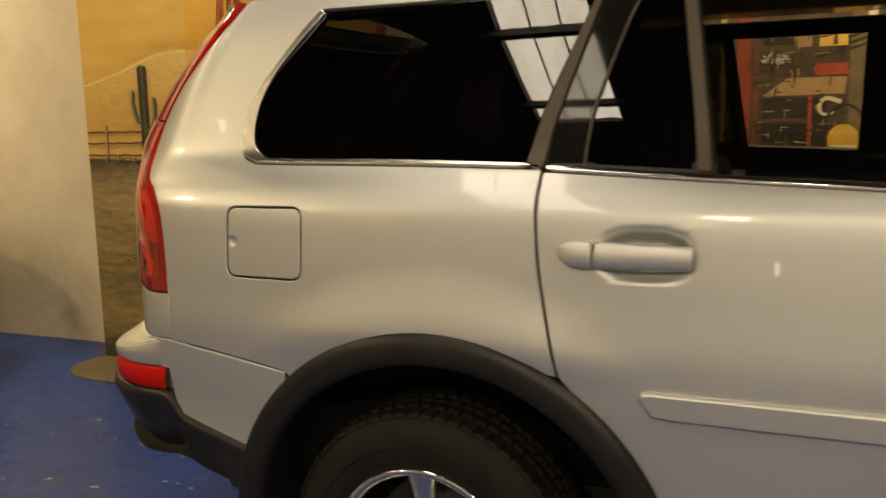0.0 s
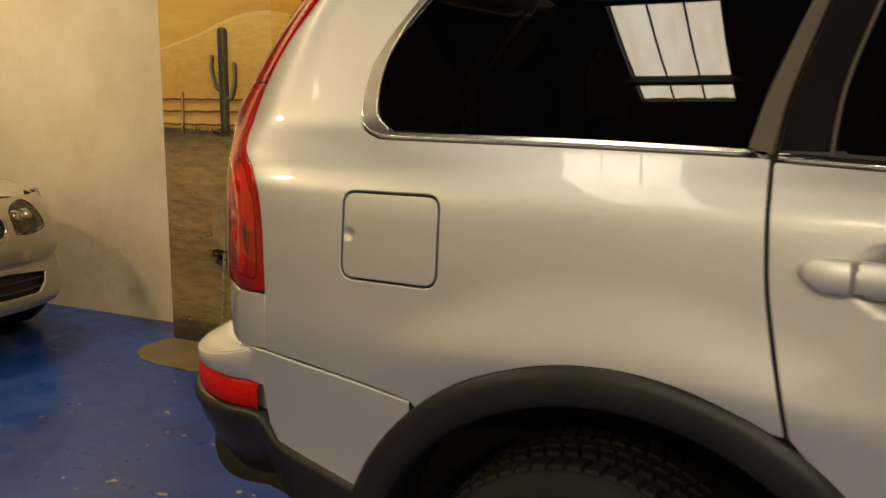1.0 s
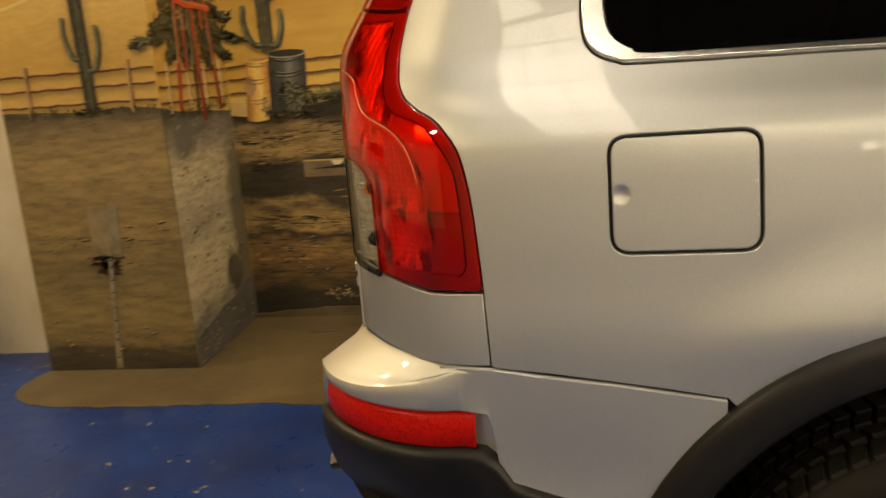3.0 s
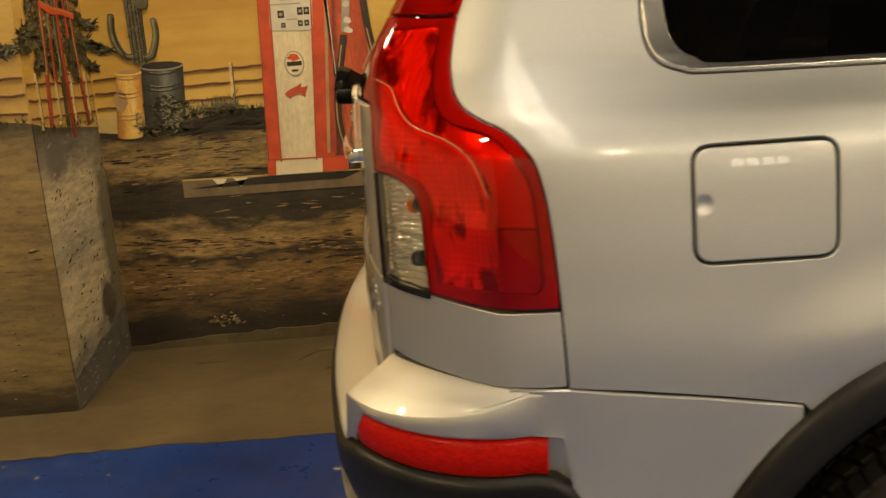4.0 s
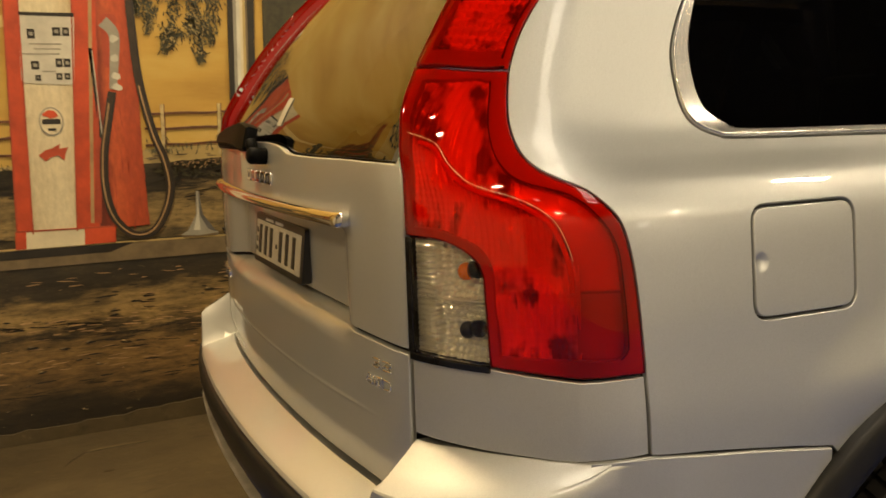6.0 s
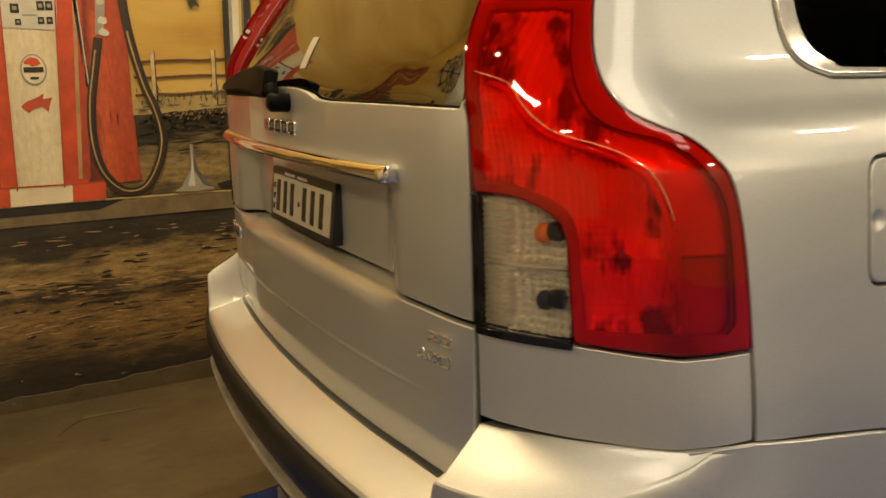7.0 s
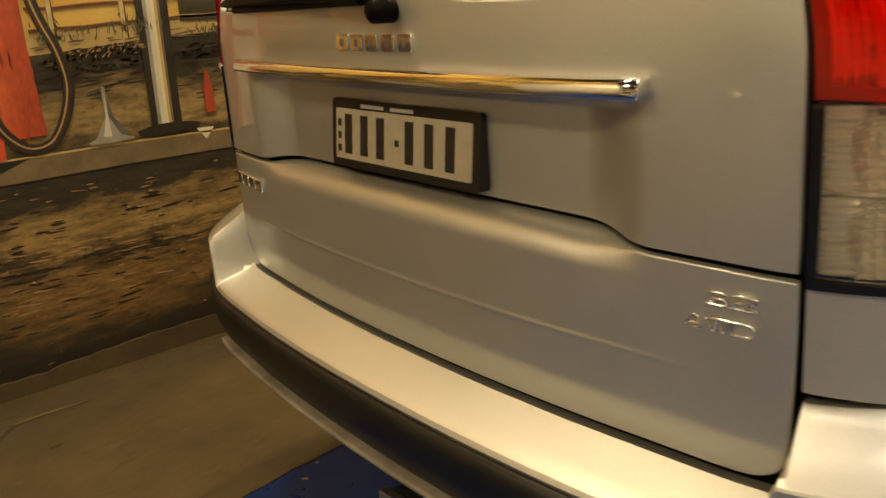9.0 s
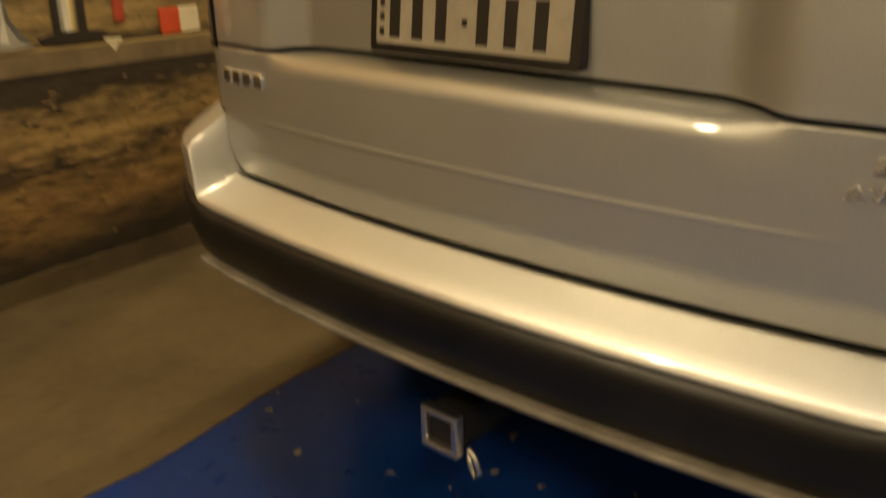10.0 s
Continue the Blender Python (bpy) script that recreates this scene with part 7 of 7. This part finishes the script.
stations = sorted(set([round(-1.41 + 0.03 * k, 3) for k in range(95)] + [sg * (0.640 + 0.003 * k) for k in range(16) for sg in (1, -1)] + [sg * (1.005 + 0.005 * k) for k in range(14) for sg in (1, -1)] + [1.41, -1.41]))
rows = []
for q in stations:
    if math.hypot(abs(q) - AS, low_edge(q) - AZ) < AR - 0.001 and abs(q) > 1.3:
        lo = AZ + math.sqrt(max(0.0, (AR + 0.001) ** 2 - (abs(q) - AS) ** 2))
    else:
        lo = low_edge(q)
    o, zi, zo = reach(q), top_in(q) - 0.003 + 0.0035 * ease(0.70, 0.76, abs(q)), top_out(q)
    lo = min(lo, zo - 0.012)
    side = ease(0.95, 1.03, abs(q))
    f = 1 - side
    zm = zi - 0.004
    rows.append([skin(q, zi - 0.006, -0.03), skin(q, zi - 0.001, -0.004), skin(q, zm, 0.003 * f), skin(q, zm * 0.75 + (zo + 0.0025) * 0.25, o * 0.25), skin(q, zm * 0.4 + (zo + 0.0025) * 0.6, o * 0.6), skin(q, zm * 0.1 + (zo + 0.0025) * 0.9, o * 0.9), skin(q, zo + 0.0015, o - 0.002 * f), skin(q, zo - 0.0005, o + 0.001 * f), skin(q, zo - 0.004, o + 0.003 * f), skin(q, (zo + lo) / 2, o + 0.005 * f), skin(q, lo + 0.004, o + 0.004 * f), skin(q, lo, o + 0.001), skin(q, lo - 0.002, o - 0.03)])
bumper = grid("rear_bumper", rows, M_SILVER2, suv, "pale silver rear bumper with a flat step", flip=False)
bumper.data.set_sharp_from_angle(angle=radians(24))
for sg in (1, -1):
    rows = []
    for k in range(25):
        q = 0.704 + (1.016 - 0.704) * k / 24
        t, b = 0.768, 0.708 - 0.003 * k / 24
        rows.append([skin(sg * q, z, reach(q) + oo) for z, oo in ((t, -0.03), (t, -0.006), (t - 0.006, 0.0), ((t + b) / 2, 0.003), (b + 0.004, 0.001), (b, -0.004), (b, -0.03))])
    back = []
    for k in range(31):
        q = 0.690 + (1.075 - 0.690) * k / 30
        e = -0.016 * (1 - ease(1.045, 1.072, q))
        back.append([skin(sg * q, z, reach(q) + e - 0.001) for z in (0.79, 0.765, 0.735, 0.705, 0.68, 0.65)])
    grid("reflector_pocket", back, M_SILVER2, bumper, flip=sg < 0)
    grid("reflector", rows, M_REFLECTOR, bumper, "red bumper reflector", flip=sg < 0)


def clad_top(q):
    q = abs(q)
    if q > 1.03:
        return 0.703 - 0.05 * ease(1.040, 1.066, q) - 0.30 * max(0.0, q - 1.06)
    return 0.674 + 0.029 * ease(0.60, 0.71, q)


rows = []
for k in range(105):
    q = -1.30 + 2.60 * k / 104
    o, t = reach(q), clad_top(q)
    b = 0.556 - 0.05 * ease(0.66, 0.9, abs(q)) - 0.06 * ease(1.0, 1.3, abs(q))
    rows.append([skin(q, t + 0.004, o - 0.03), skin(q, t + 0.002, o + 0.004), skin(q, t - 0.006, o + 0.013), skin(q, t - 0.02, o + 0.015), skin(q, (t + b) / 2, o + 0.012 - 0.030 * ease(0.66, 0.85, abs(q))), skin(q, b + 0.02, o - 0.004 - 0.056 * ease(0.66, 0.85, abs(q)) * (1 - ease(0.98, 1.1, abs(q)))), skin(q, b + 0.004, o - 0.016 - 0.060 * ease(0.66, 0.85, abs(q)) * (1 - ease(0.98, 1.1, abs(q)))), skin(q, b, o - 0.03), skin(q, b - 0.02, o - 0.14)])
grid("bumper_cladding", rows, M_CLAD, bumper, "black textured lower bumper")
rows = []
for k in range(41):
    q = -0.66 + 1.32 * k / 40
    o = reach(q)
    rows.append([skin(q, z, o + oo) for z, oo in ((0.560, -0.03), (0.5595, 0.0), (0.556, 0.006), (0.550, 0.005), (0.545, 0.001), (0.541, -0.012), (0.539, -0.05), (0.538, -0.16))])
grid("lower_trim", rows, M_TRIM, bumper, "grey lower bumper trim")
# tow hitch
hitch = thing("tow_hitch", "square steel tow hitch receiver under the bumper", "", (0, 0, 0))
hitch.parent = suv
bm = bmesh.new()
cy, cz, r0, r1 = 0.017, 0.408, 0.040, 0.027
for (dy0, dy1, dz0, dz1) in ((-r0, r0, r1, r0), (-r0, r0, -r0, -r1), (-r0, -r1, -r1, r1), (r1, r0, -r1, r1)):
    add_box(bm, (-1.085, cy + dy0, cz + dz0), (-1.062, cy + dy1, cz + dz1), 0.004)
part("collar", bm, M_SATIN, hitch, "bare steel square collar")
bm = bmesh.new()
for (dy0, dy1, dz0, dz1) in ((-0.034, 0.034, r1, 0.034), (-0.034, 0.034, -0.034, -r1), (-0.034, -r1, -r1, r1), (r1, 0.034, -r1, r1)):
    add_box(bm, (-1.063, cy + dy0, cz + dz0), (-0.60, cy + dy1, cz + dz1), 0.003)
part("receiver", bm, M_CLAD, hitch, "black square receiver tube")
box("plug", (-1.072, cy - r1, cz - r1), (-0.8, cy + r1, cz + r1), M_BLACK, hitch)
tube("safety_clip", [(-1.06, -0.03, 0.385), (-1.062, -0.045, 0.372), (-1.062, -0.056, 0.345), (-1.062, -0.044, 0.335), (-1.062, -0.035, 0.352), (-1.06, -0.032, 0.372)], 0.006, M_SATIN, hitch, "small steel clip")
box("cross_tube", (-0.62, -0.40, 0.40), (-0.55, 0.40, 0.46), M_CLAD, hitch, bevel=0.006)

# ---- roof, bonnet, windscreen, cabin ----
rows = []
for k in range(17):
    x = -0.70 + 1.95 * k / 16
    q = at_x(x) if x > -0.55 else 1.05 + (x + 0.70) * 1.1
    p = Vector(skin(q, 1.742))
    drop = 0.03 * ease(-0.3, -0.7, x)
    rows.append([(p.x, p.y * (1 - 2 * j / 12), 1.742 - drop + (0.045 - 0.02 * ease(0.8, 1.25, x)) * (1 - (1 - 2 * j / 12) ** 2)) for j in range(13)])
grid("roof", rows, M_SILVER, suv, "silver roof", flip=True)
for sg in (1, -1):
    tube("roof_rail", [(-0.45 + 0.17 * k, -sg * (0.60 + 0.005 * math.sin(k)), 1.765 + 0.03 * math.sin(math.pi * k / 9)) for k in range(10)], 0.014, M_CLAD, suv, "black roof rail")
rows = [[(x, -0.84 * (1 - 0.10 * u) * (1 - 2 * j / 10), 1.08 + 0.68 * u + 0.04 * (1 - (1 - 2 * j / 10) ** 2)) for j in range(11)] for u, x in ((k / 8, 1.98 - 0.76 * k / 8) for k in range(9))]
grid("windscreen", rows, M_PRIVACY, suv, "dark laminated windscreen")
rows = []
for k in range(13):
    x = 1.90 + 1.78 * k / 12
    w = 0.86 - 0.02 * k / 12 - 0.32 * ease(3.3, 3.75, x)
    rows.append([(x, -w * (1 - 2 * j / 10), 1.10 - 0.10 * (k / 12) - 0.06 * ease(3.3, 3.7, x) + 0.05 * (1 - (1 - 2 * j / 10) ** 2)) for j in range(11)])
grid("bonnet", rows, M_SILVER, suv, "silver bonnet", flip=True)
box("cabin_floor", (-0.80, -0.60, 0.40), (1.9, 0.60, 0.46), M_BLACK, suv, "dark cabin floor")
box("underbody", (-0.55, -0.62, 0.26), (3.5, 0.62, 0.40), M_BLACK, suv, "dark underbody")


def seat(x, y, w):
    st = thing("seat", "dark leather car seat", "", (0, 0, 0))
    st.parent = suv
    box("cushion", (x - 0.05, y - w / 2, 0.62), (x + 0.48, y + w / 2, 0.80), M_FABRIC, st, bevel=0.05)
    box("backrest", (x - 0.14, y - w / 2, 0.74), (x + 0.02, y + w / 2, 1.27), M_FABRIC, st, bevel=0.06)
    box("headrest", (x - 0.13, y - 0.13, 1.26), (x - 0.03, y + 0.13, 1.46), M_FABRIC, st, bevel=0.03)
    box("seat_base", (x, y - w / 2 + 0.05, 0.45), (x + 0.40, y + w / 2 - 0.05, 0.63), M_FABRIC, st, bevel=0.01)


for x in (-0.35, 0.58, 1.42):
    for y in ((-0.40, 0.40) if x > 1 else (-0.22, 0.22) if x < 0 else (-0.48, 0.0, 0.48)):
        seat(x, y, 0.52 if x > 1 else 0.40 if x < 0 else 0.44)


# ---- wheels ----
def wheel(cx, side):
    w = thing("wheel", "chromed alloy wheel with a black tyre", "", (cx, side * 0.818, 0.366))
    w.parent = suv
    d = side
    spin("tyre", [(0.222, d * 0.10), (0.232, d * 0.118), (0.262, d * 0.124), (0.30, d * 0.123), (0.328, d * 0.114), (0.345, d * 0.102), (0.353, d * 0.085), (0.356, 0.0), (0.353, -d * 0.085), (0.345, -d * 0.10), (0.30, -d * 0.12), (0.24, -d * 0.118), (0.22, -d * 0.10)], (0, 0, 0), M_RUBBER, w, "black tyre", 72)
    bm = bmesh.new()
    for k in range(64):
        a0, a1 = 2 * math.pi * k / 64, 2 * math.pi * (k + 0.72) / 64
        for y0, y1, tw, r0, r1 in ((0.060, 0.100, 0.25, 0.35, 0.3635), (0.018, 0.052, -0.2, 0.35, 0.366), (-0.024, 0.010, 0.2, 0.35, 0.366), (-0.10, -0.032, -0.2, 0.35, 0.365)):
            st = (2 * math.pi / 64) * tw
            vs = []
            for r, yy0, yy1 in ((r0, y0, y1), (r1, y0 + 0.003, y1 - 0.003)):
                if y1 > 0.09 and r == r1:
                    ro = 0.357
                else:
                    ro = r
                vs.append([bm.verts.new((rr * math.cos(a), d * yy, rr * math.sin(a))) for a, yy, rr in ((a0, yy0, r), (a1, yy0, r), (a1 + st, yy1, ro), (a0 + st, yy1, ro))])
            bm.faces.new(vs[1])
            for i in range(4):
                bm.faces.new((vs[0][i], vs[0][(i + 1) % 4], vs[1][(i + 1) % 4], vs[1][i]))
    bmesh.ops.recalc_face_normals(bm, faces=bm.faces[:])
    tagged(part("tread", bm, M_RUBBER, w, "tyre tread blocks"), kind="stuff")
    tube("tyre_ring", [(0.286 * math.cos(2 * math.pi * k / 48), d * 0.1245, 0.286 * math.sin(2 * math.pi * k / 48)) for k in range(49)], 0.0018, M_RUBBER, w, sides=6)
    spin("rim", [(0.230, d * 0.112), (0.231, d * 0.120), (0.226, d * 0.124), (0.215, d * 0.121), (0.206, d * 0.10), (0.200, d * 0.06), (0.195, -d * 0.09)], (0, 0, 0), M_CHROME, w, "polished rim", 72)
    spin("brake_disc", [(0.165, -d * 0.02), (0.165, d * 0.0), (0.05, d * 0.0)], (0, 0, 0), M_STEEL, w, n=40)
    for k in range(5):
        a = radians(90 + 72 * k)
        rows = []
        for r, wd, yy in ((0.04, 0.034, 0.062), (0.09, 0.030, 0.078), (0.15, 0.028, 0.092), (0.19, 0.032, 0.104), (0.214, 0.040, 0.110)):
            row = []
            for off, dy in ((-1.0, -0.02), (-0.92, 0.0), (-0.55, 0.008), (0.55, 0.008), (0.92, 0.0), (1.0, -0.02)):
                t = off * wd
                row.append((r * math.cos(a) - t * math.sin(a), d * (yy + dy), r * math.sin(a) + t * math.cos(a)))
            rows.append(row)
        grid("spoke", rows, M_SURROUND, w, flip=d > 0)
    spin("hub_cap", [(0.055, d * 0.05), (0.055, d * 0.07), (0.045, d * 0.078), (0.001, d * 0.082)], (0, 0, 0), M_SATIN, w, n=32)
    return w


for cx in (0.0, 2.857):
    for side in (-1, 1):
        wheel(cx, side)
for sg in (-1, 1):
    bm = bmesh.new()
    add_box(bm, (-0.475, min(sg * 0.70, sg * 0.93), 0.20), (-0.455, max(sg * 0.70, sg * 0.93), 0.60), 0.006)
    part("mudflap", bm, M_CLAD, suv, "black rubber mudflap")


# ---- the second parked car ----
hb = thing("hatchback", "silver hatchback parked beside the cream wall, nose out", "car", (-3.5, 0.33, 0.0))
H_PLAN = [(0.0, 0.0), (-0.012, 0.30), (-0.06, 0.52), (-0.16, 0.70), (-0.33, 0.82), (-0.62, 0.868), (-1.5, 0.88), (-3.2, 0.88), (-3.9, 0.83), (-4.15, 0.62), (-4.22, 0.0)]
H_STA = [0.0]
for (a, b), (c, d) in zip(H_PLAN, H_PLAN[1:]):
    H_STA.append(H_STA[-1] + math.hypot(c - a, d - b))
H_IN = [(0.15, 0.09), (0.25, 0.025), (0.30, 0.004), (0.42, 0.012), (0.49, 0.022), (0.53, 0.008), (0.58, 0.0), (0.64, 0.008), (0.72, 0.03), (0.80, 0.065), (0.86, 0.11), (0.92, 0.20)]


def h_plan(u):
    q = min(abs(u), H_STA[-1] - 1e-4)
    x = herm(list(zip(H_STA, [p[0] for p in H_PLAN])), q)
    y = herm(list(zip(H_STA, [p[1] for p in H_PLAN])), q)
    return x, y * (1 if u >= 0 else -1)


def h_skin(u, z, off=0.0):
    x, y = h_plan(u)
    x0, y0 = h_plan(u - 0.01)
    x1, y1 = h_plan(u + 0.01)
    n = Vector((y1 - y0, -(x1 - x0))).normalized()
    d = herm(H_IN, z) * (1 if abs(u) < 1.0 else 0.45) - off
    return x - n.x * d, y - n.y * d, z


def h_normal(u, z):
    e = 0.006
    return (Vector(h_skin(u + e, z)) - Vector(h_skin(u - e, z))).cross(Vector(h_skin(u, z + e)) - Vector(h_skin(u, z - e))).normalized()


def h_patch(name, outline, material, label="", **kw):
    return skin_patch(name, outline, material, hb, label, skin_fn=h_skin, normal_fn=h_normal, **kw)


HE = H_STA[-1]
LIGHT = crv([(0.345, 0.675), (0.348, 0.785), (0.42, 0.825), (0.50, 0.833), (0.555, 0.80), (0.588, 0.73), (0.575, 0.685), (0.50, 0.668), (0.42, 0.662), (0.345, 0.675)], 3)[:-1]
GRILLE = rounded([(0.05, 0.63), (0.26, 0.64), (0.305, 0.70), (0.295, 0.765), (0.24, 0.80), (0.07, 0.80)], 0.03)
INTAKE = rounded([(-0.48, 0.315), (0.48, 0.315), (0.55, 0.37), (0.575, 0.455), (0.30, 0.485), (-0.30, 0.485), (-0.575, 0.455), (-0.55, 0.37)], 0.02)
lightL, grilleL = [(-q, z) for q, z in LIGHT], [(-q, z) for q, z in GRILLE]


def h_sheet(name, u0, u1, z0, z1, holes, material, label, du=0.0125, dz=0.01):
    """The nose skin as a fine sheet with openings left out."""
    nu, nz = round((u1 - u0) / du), round((z1 - z0) / dz)
    bm = bmesh.new()
    vs = {}
    def vert(i, j):
        if (i, j) not in vs:
            vs[i, j] = bm.verts.new(h_skin(u0 + (u1 - u0) * i / nu, z0 + (z1 - z0) * j / nz))
        return vs[i, j]
    for i in range(nu):
        for j in range(nz):
            q, z = u0 + (u1 - u0) * (i + 0.5) / nu, z0 + (z1 - z0) * (j + 0.5) / nz
            if not any(inside(q, z, h) for h in holes):
                bm.faces.new((vert(i, j), vert(i + 1, j), vert(i + 1, j + 1), vert(i, j + 1)))
    return link_mesh(name, bm, material, hb, label, True)


h_sheet("front_fascia", -1.05, 1.05, 0.255, 0.855, (LIGHT, lightL, GRILLE, grilleL, INTAKE), M_GREYPAINT, "pale silver front bumper")
h_patch("intake_rim", INTAKE, M_GREYPAINT, "", holes=(shrink(dense(INTAKE, 0.02), 0.014),), off=0.005, gap=-0.006, edge=0.004, step=0.02)
for sgn in (1, -1):
    L, G = [(sgn * q, z) for q, z in LIGHT], [(sgn * q, z) for q, z in GRILLE]
    h_patch("headlight", L, M_CLEARLENS, "clear headlight", gap=0.001, edge=0.003)
    h_patch("headlight_shell", L, M_GLOSSBLACK, off=-0.05, gap=-0.01, edge=0.001)
    h_patch("headlight_rim", L, M_GLOSSBLACK, "dark headlight seam", holes=(shrink(dense(L if sgn > 0 else L[::-1], 0.015), 0.005),), off=0.002, gap=-0.005, edge=0.001, step=0.012)
    for q in (0.42, 0.515):
        bm = bmesh.new()
        bmesh.ops.create_uvsphere(bm, u_segments=20, v_segments=12, radius=0.045)
        bmesh.ops.translate(bm, verts=bm.verts, vec=h_skin(sgn * q, 0.742, -0.052))
        part("headlight_bowl", bm, M_CHROME, hb, "bright headlight reflector", True)
    h_patch("grille_rim", G, M_CHROME, "chrome grille rim", holes=(shrink(dense(G if sgn > 0 else G[::-1], 0.02), 0.016),), off=0.006, gap=-0.004, edge=0.004, step=0.015)
    h_patch("grille", G, M_BLACK, "black grille", off=-0.02, gap=0.0, edge=0.001)
    h_patch("side", [(sgn * q, z) for q, z in [(1.055, 0.22), (HE - 0.35, 0.22), (HE - 0.35, 0.92), (1.30, 0.86), (0.95, 0.80), (1.055, 0.62)]], M_GREYPAINT, "silver body side")
    spin("tyre", [(0.20, 0.0), (0.30, 0.01), (0.315, -0.02), (0.315, -0.17), (0.30, -0.19)], (-0.75, 0.87 if sgn > 0 else -0.68, 0.315), M_RUBBER, hb, "black tyre", 40)
    spin("tyre", [(0.20, 0.0), (0.30, 0.01), (0.315, -0.02), (0.315, -0.17), (0.30, -0.19)], (-3.40, 0.87 if sgn > 0 else -0.68, 0.315), M_RUBBER, hb, "black tyre", 40)
    h_patch("bumper_strip", [(sgn * q, z) for q, z in rounded([(0.36, 0.515), (0.42, 0.515), (0.42, 0.575), (0.36, 0.575)], 0.01)], M_SATIN, "pale bumper strip", off=0.004, gap=0.0, edge=0.003)
h_patch("intake", INTAKE, M_BLACK, "black lower air intake", off=-0.04, gap=0.0, edge=0.001)
for z in (0.36, 0.41, 0.455):
    tube("intake_bar", [h_skin(-0.54 + 0.0540 * k, z, -0.02) for k in range(21)], 0.008, M_CLAD, hb)
rows = []
for k in range(15):
    v = k / 14
    x = -0.10 - 1.05 * v
    w = 0.66 + 0.17 * ease(0.0, 0.35, v)
    row = []
    for j in range(17):
        t = 1 - 2 * j / 16
        row.append((x - 0.22 * (1 - v) * abs(t) ** 2.4, w * t, 0.853 + 0.124 * v ** 0.8 - 0.035 * abs(t) ** 4 + 0.018 * math.exp(-((abs(t) - 0.55) / 0.10) ** 2)))
    rows.append(row)
grid("bonnet", rows, M_GREYPAINT, hb, "silver bonnet", flip=False)
rows = [[(-1.12 - 0.75 * u, 0.72 * (1 - 0.12 * u) * (1 - 2 * j / 8), 0.97 + 0.42 * u + 0.03 * (1 - (1 - 2 * j / 8) ** 2)) for j in range(9)] for u in (0, 0.25, 0.5, 0.75, 1.0)]
grid("windscreen", rows, M_PRIVACY, hb, "dark windscreen")
rows = [[(-1.87 - 2.1 * u, 0.63 * (1 - 2 * j / 8), 1.39 + 0.03 * (1 - (1 - 2 * j / 8) ** 2) - 0.12 * u * u) for j in range(9)] for u in (0, 0.25, 0.5, 0.75, 1.0)]
grid("roof", rows, M_GREYPAINT, hb, "silver roof")
for sgn in (1, -1):
    pts = [(-1.10, sgn * 0.82, 0.90), (-3.95, sgn * 0.80, 0.93), (-3.75, sgn * 0.64, 1.29), (-1.87, sgn * 0.64, 1.385)]
    bm = bmesh.new()
    bm.faces.new([bm.verts.new(p) for p in (pts if sgn < 0 else pts[::-1])])
    part("side_glass", bm, M_PRIVACY, hb, "dark side windows")
bm = bmesh.new()
bm.faces.new([bm.verts.new(p) for p in ((-4.15, 0.78, 0.9), (-4.15, -0.78, 0.9), (-3.9, -0.62, 1.29), (-3.9, 0.62, 1.29))])
part("rear_window", bm, M_PRIVACY, hb, "dark rear window")
h_patch("tail", [(HE - 0.34, 0.25), (HE - 0.002, 0.25), (HE - 0.002, 0.92), (HE - 0.34, 0.92)], M_GREYPAINT, "silver tail half")
h_patch("tail", [(-HE + 0.34, 0.25), (-HE + 0.002, 0.25), (-HE + 0.002, 0.92), (-HE + 0.34, 0.92)], M_GREYPAINT, "silver tail half")
box("underbody", (-4.0, -0.66, 0.20), (-0.35, 0.66, 0.5), M_BLACK, hb, "dark underbody")
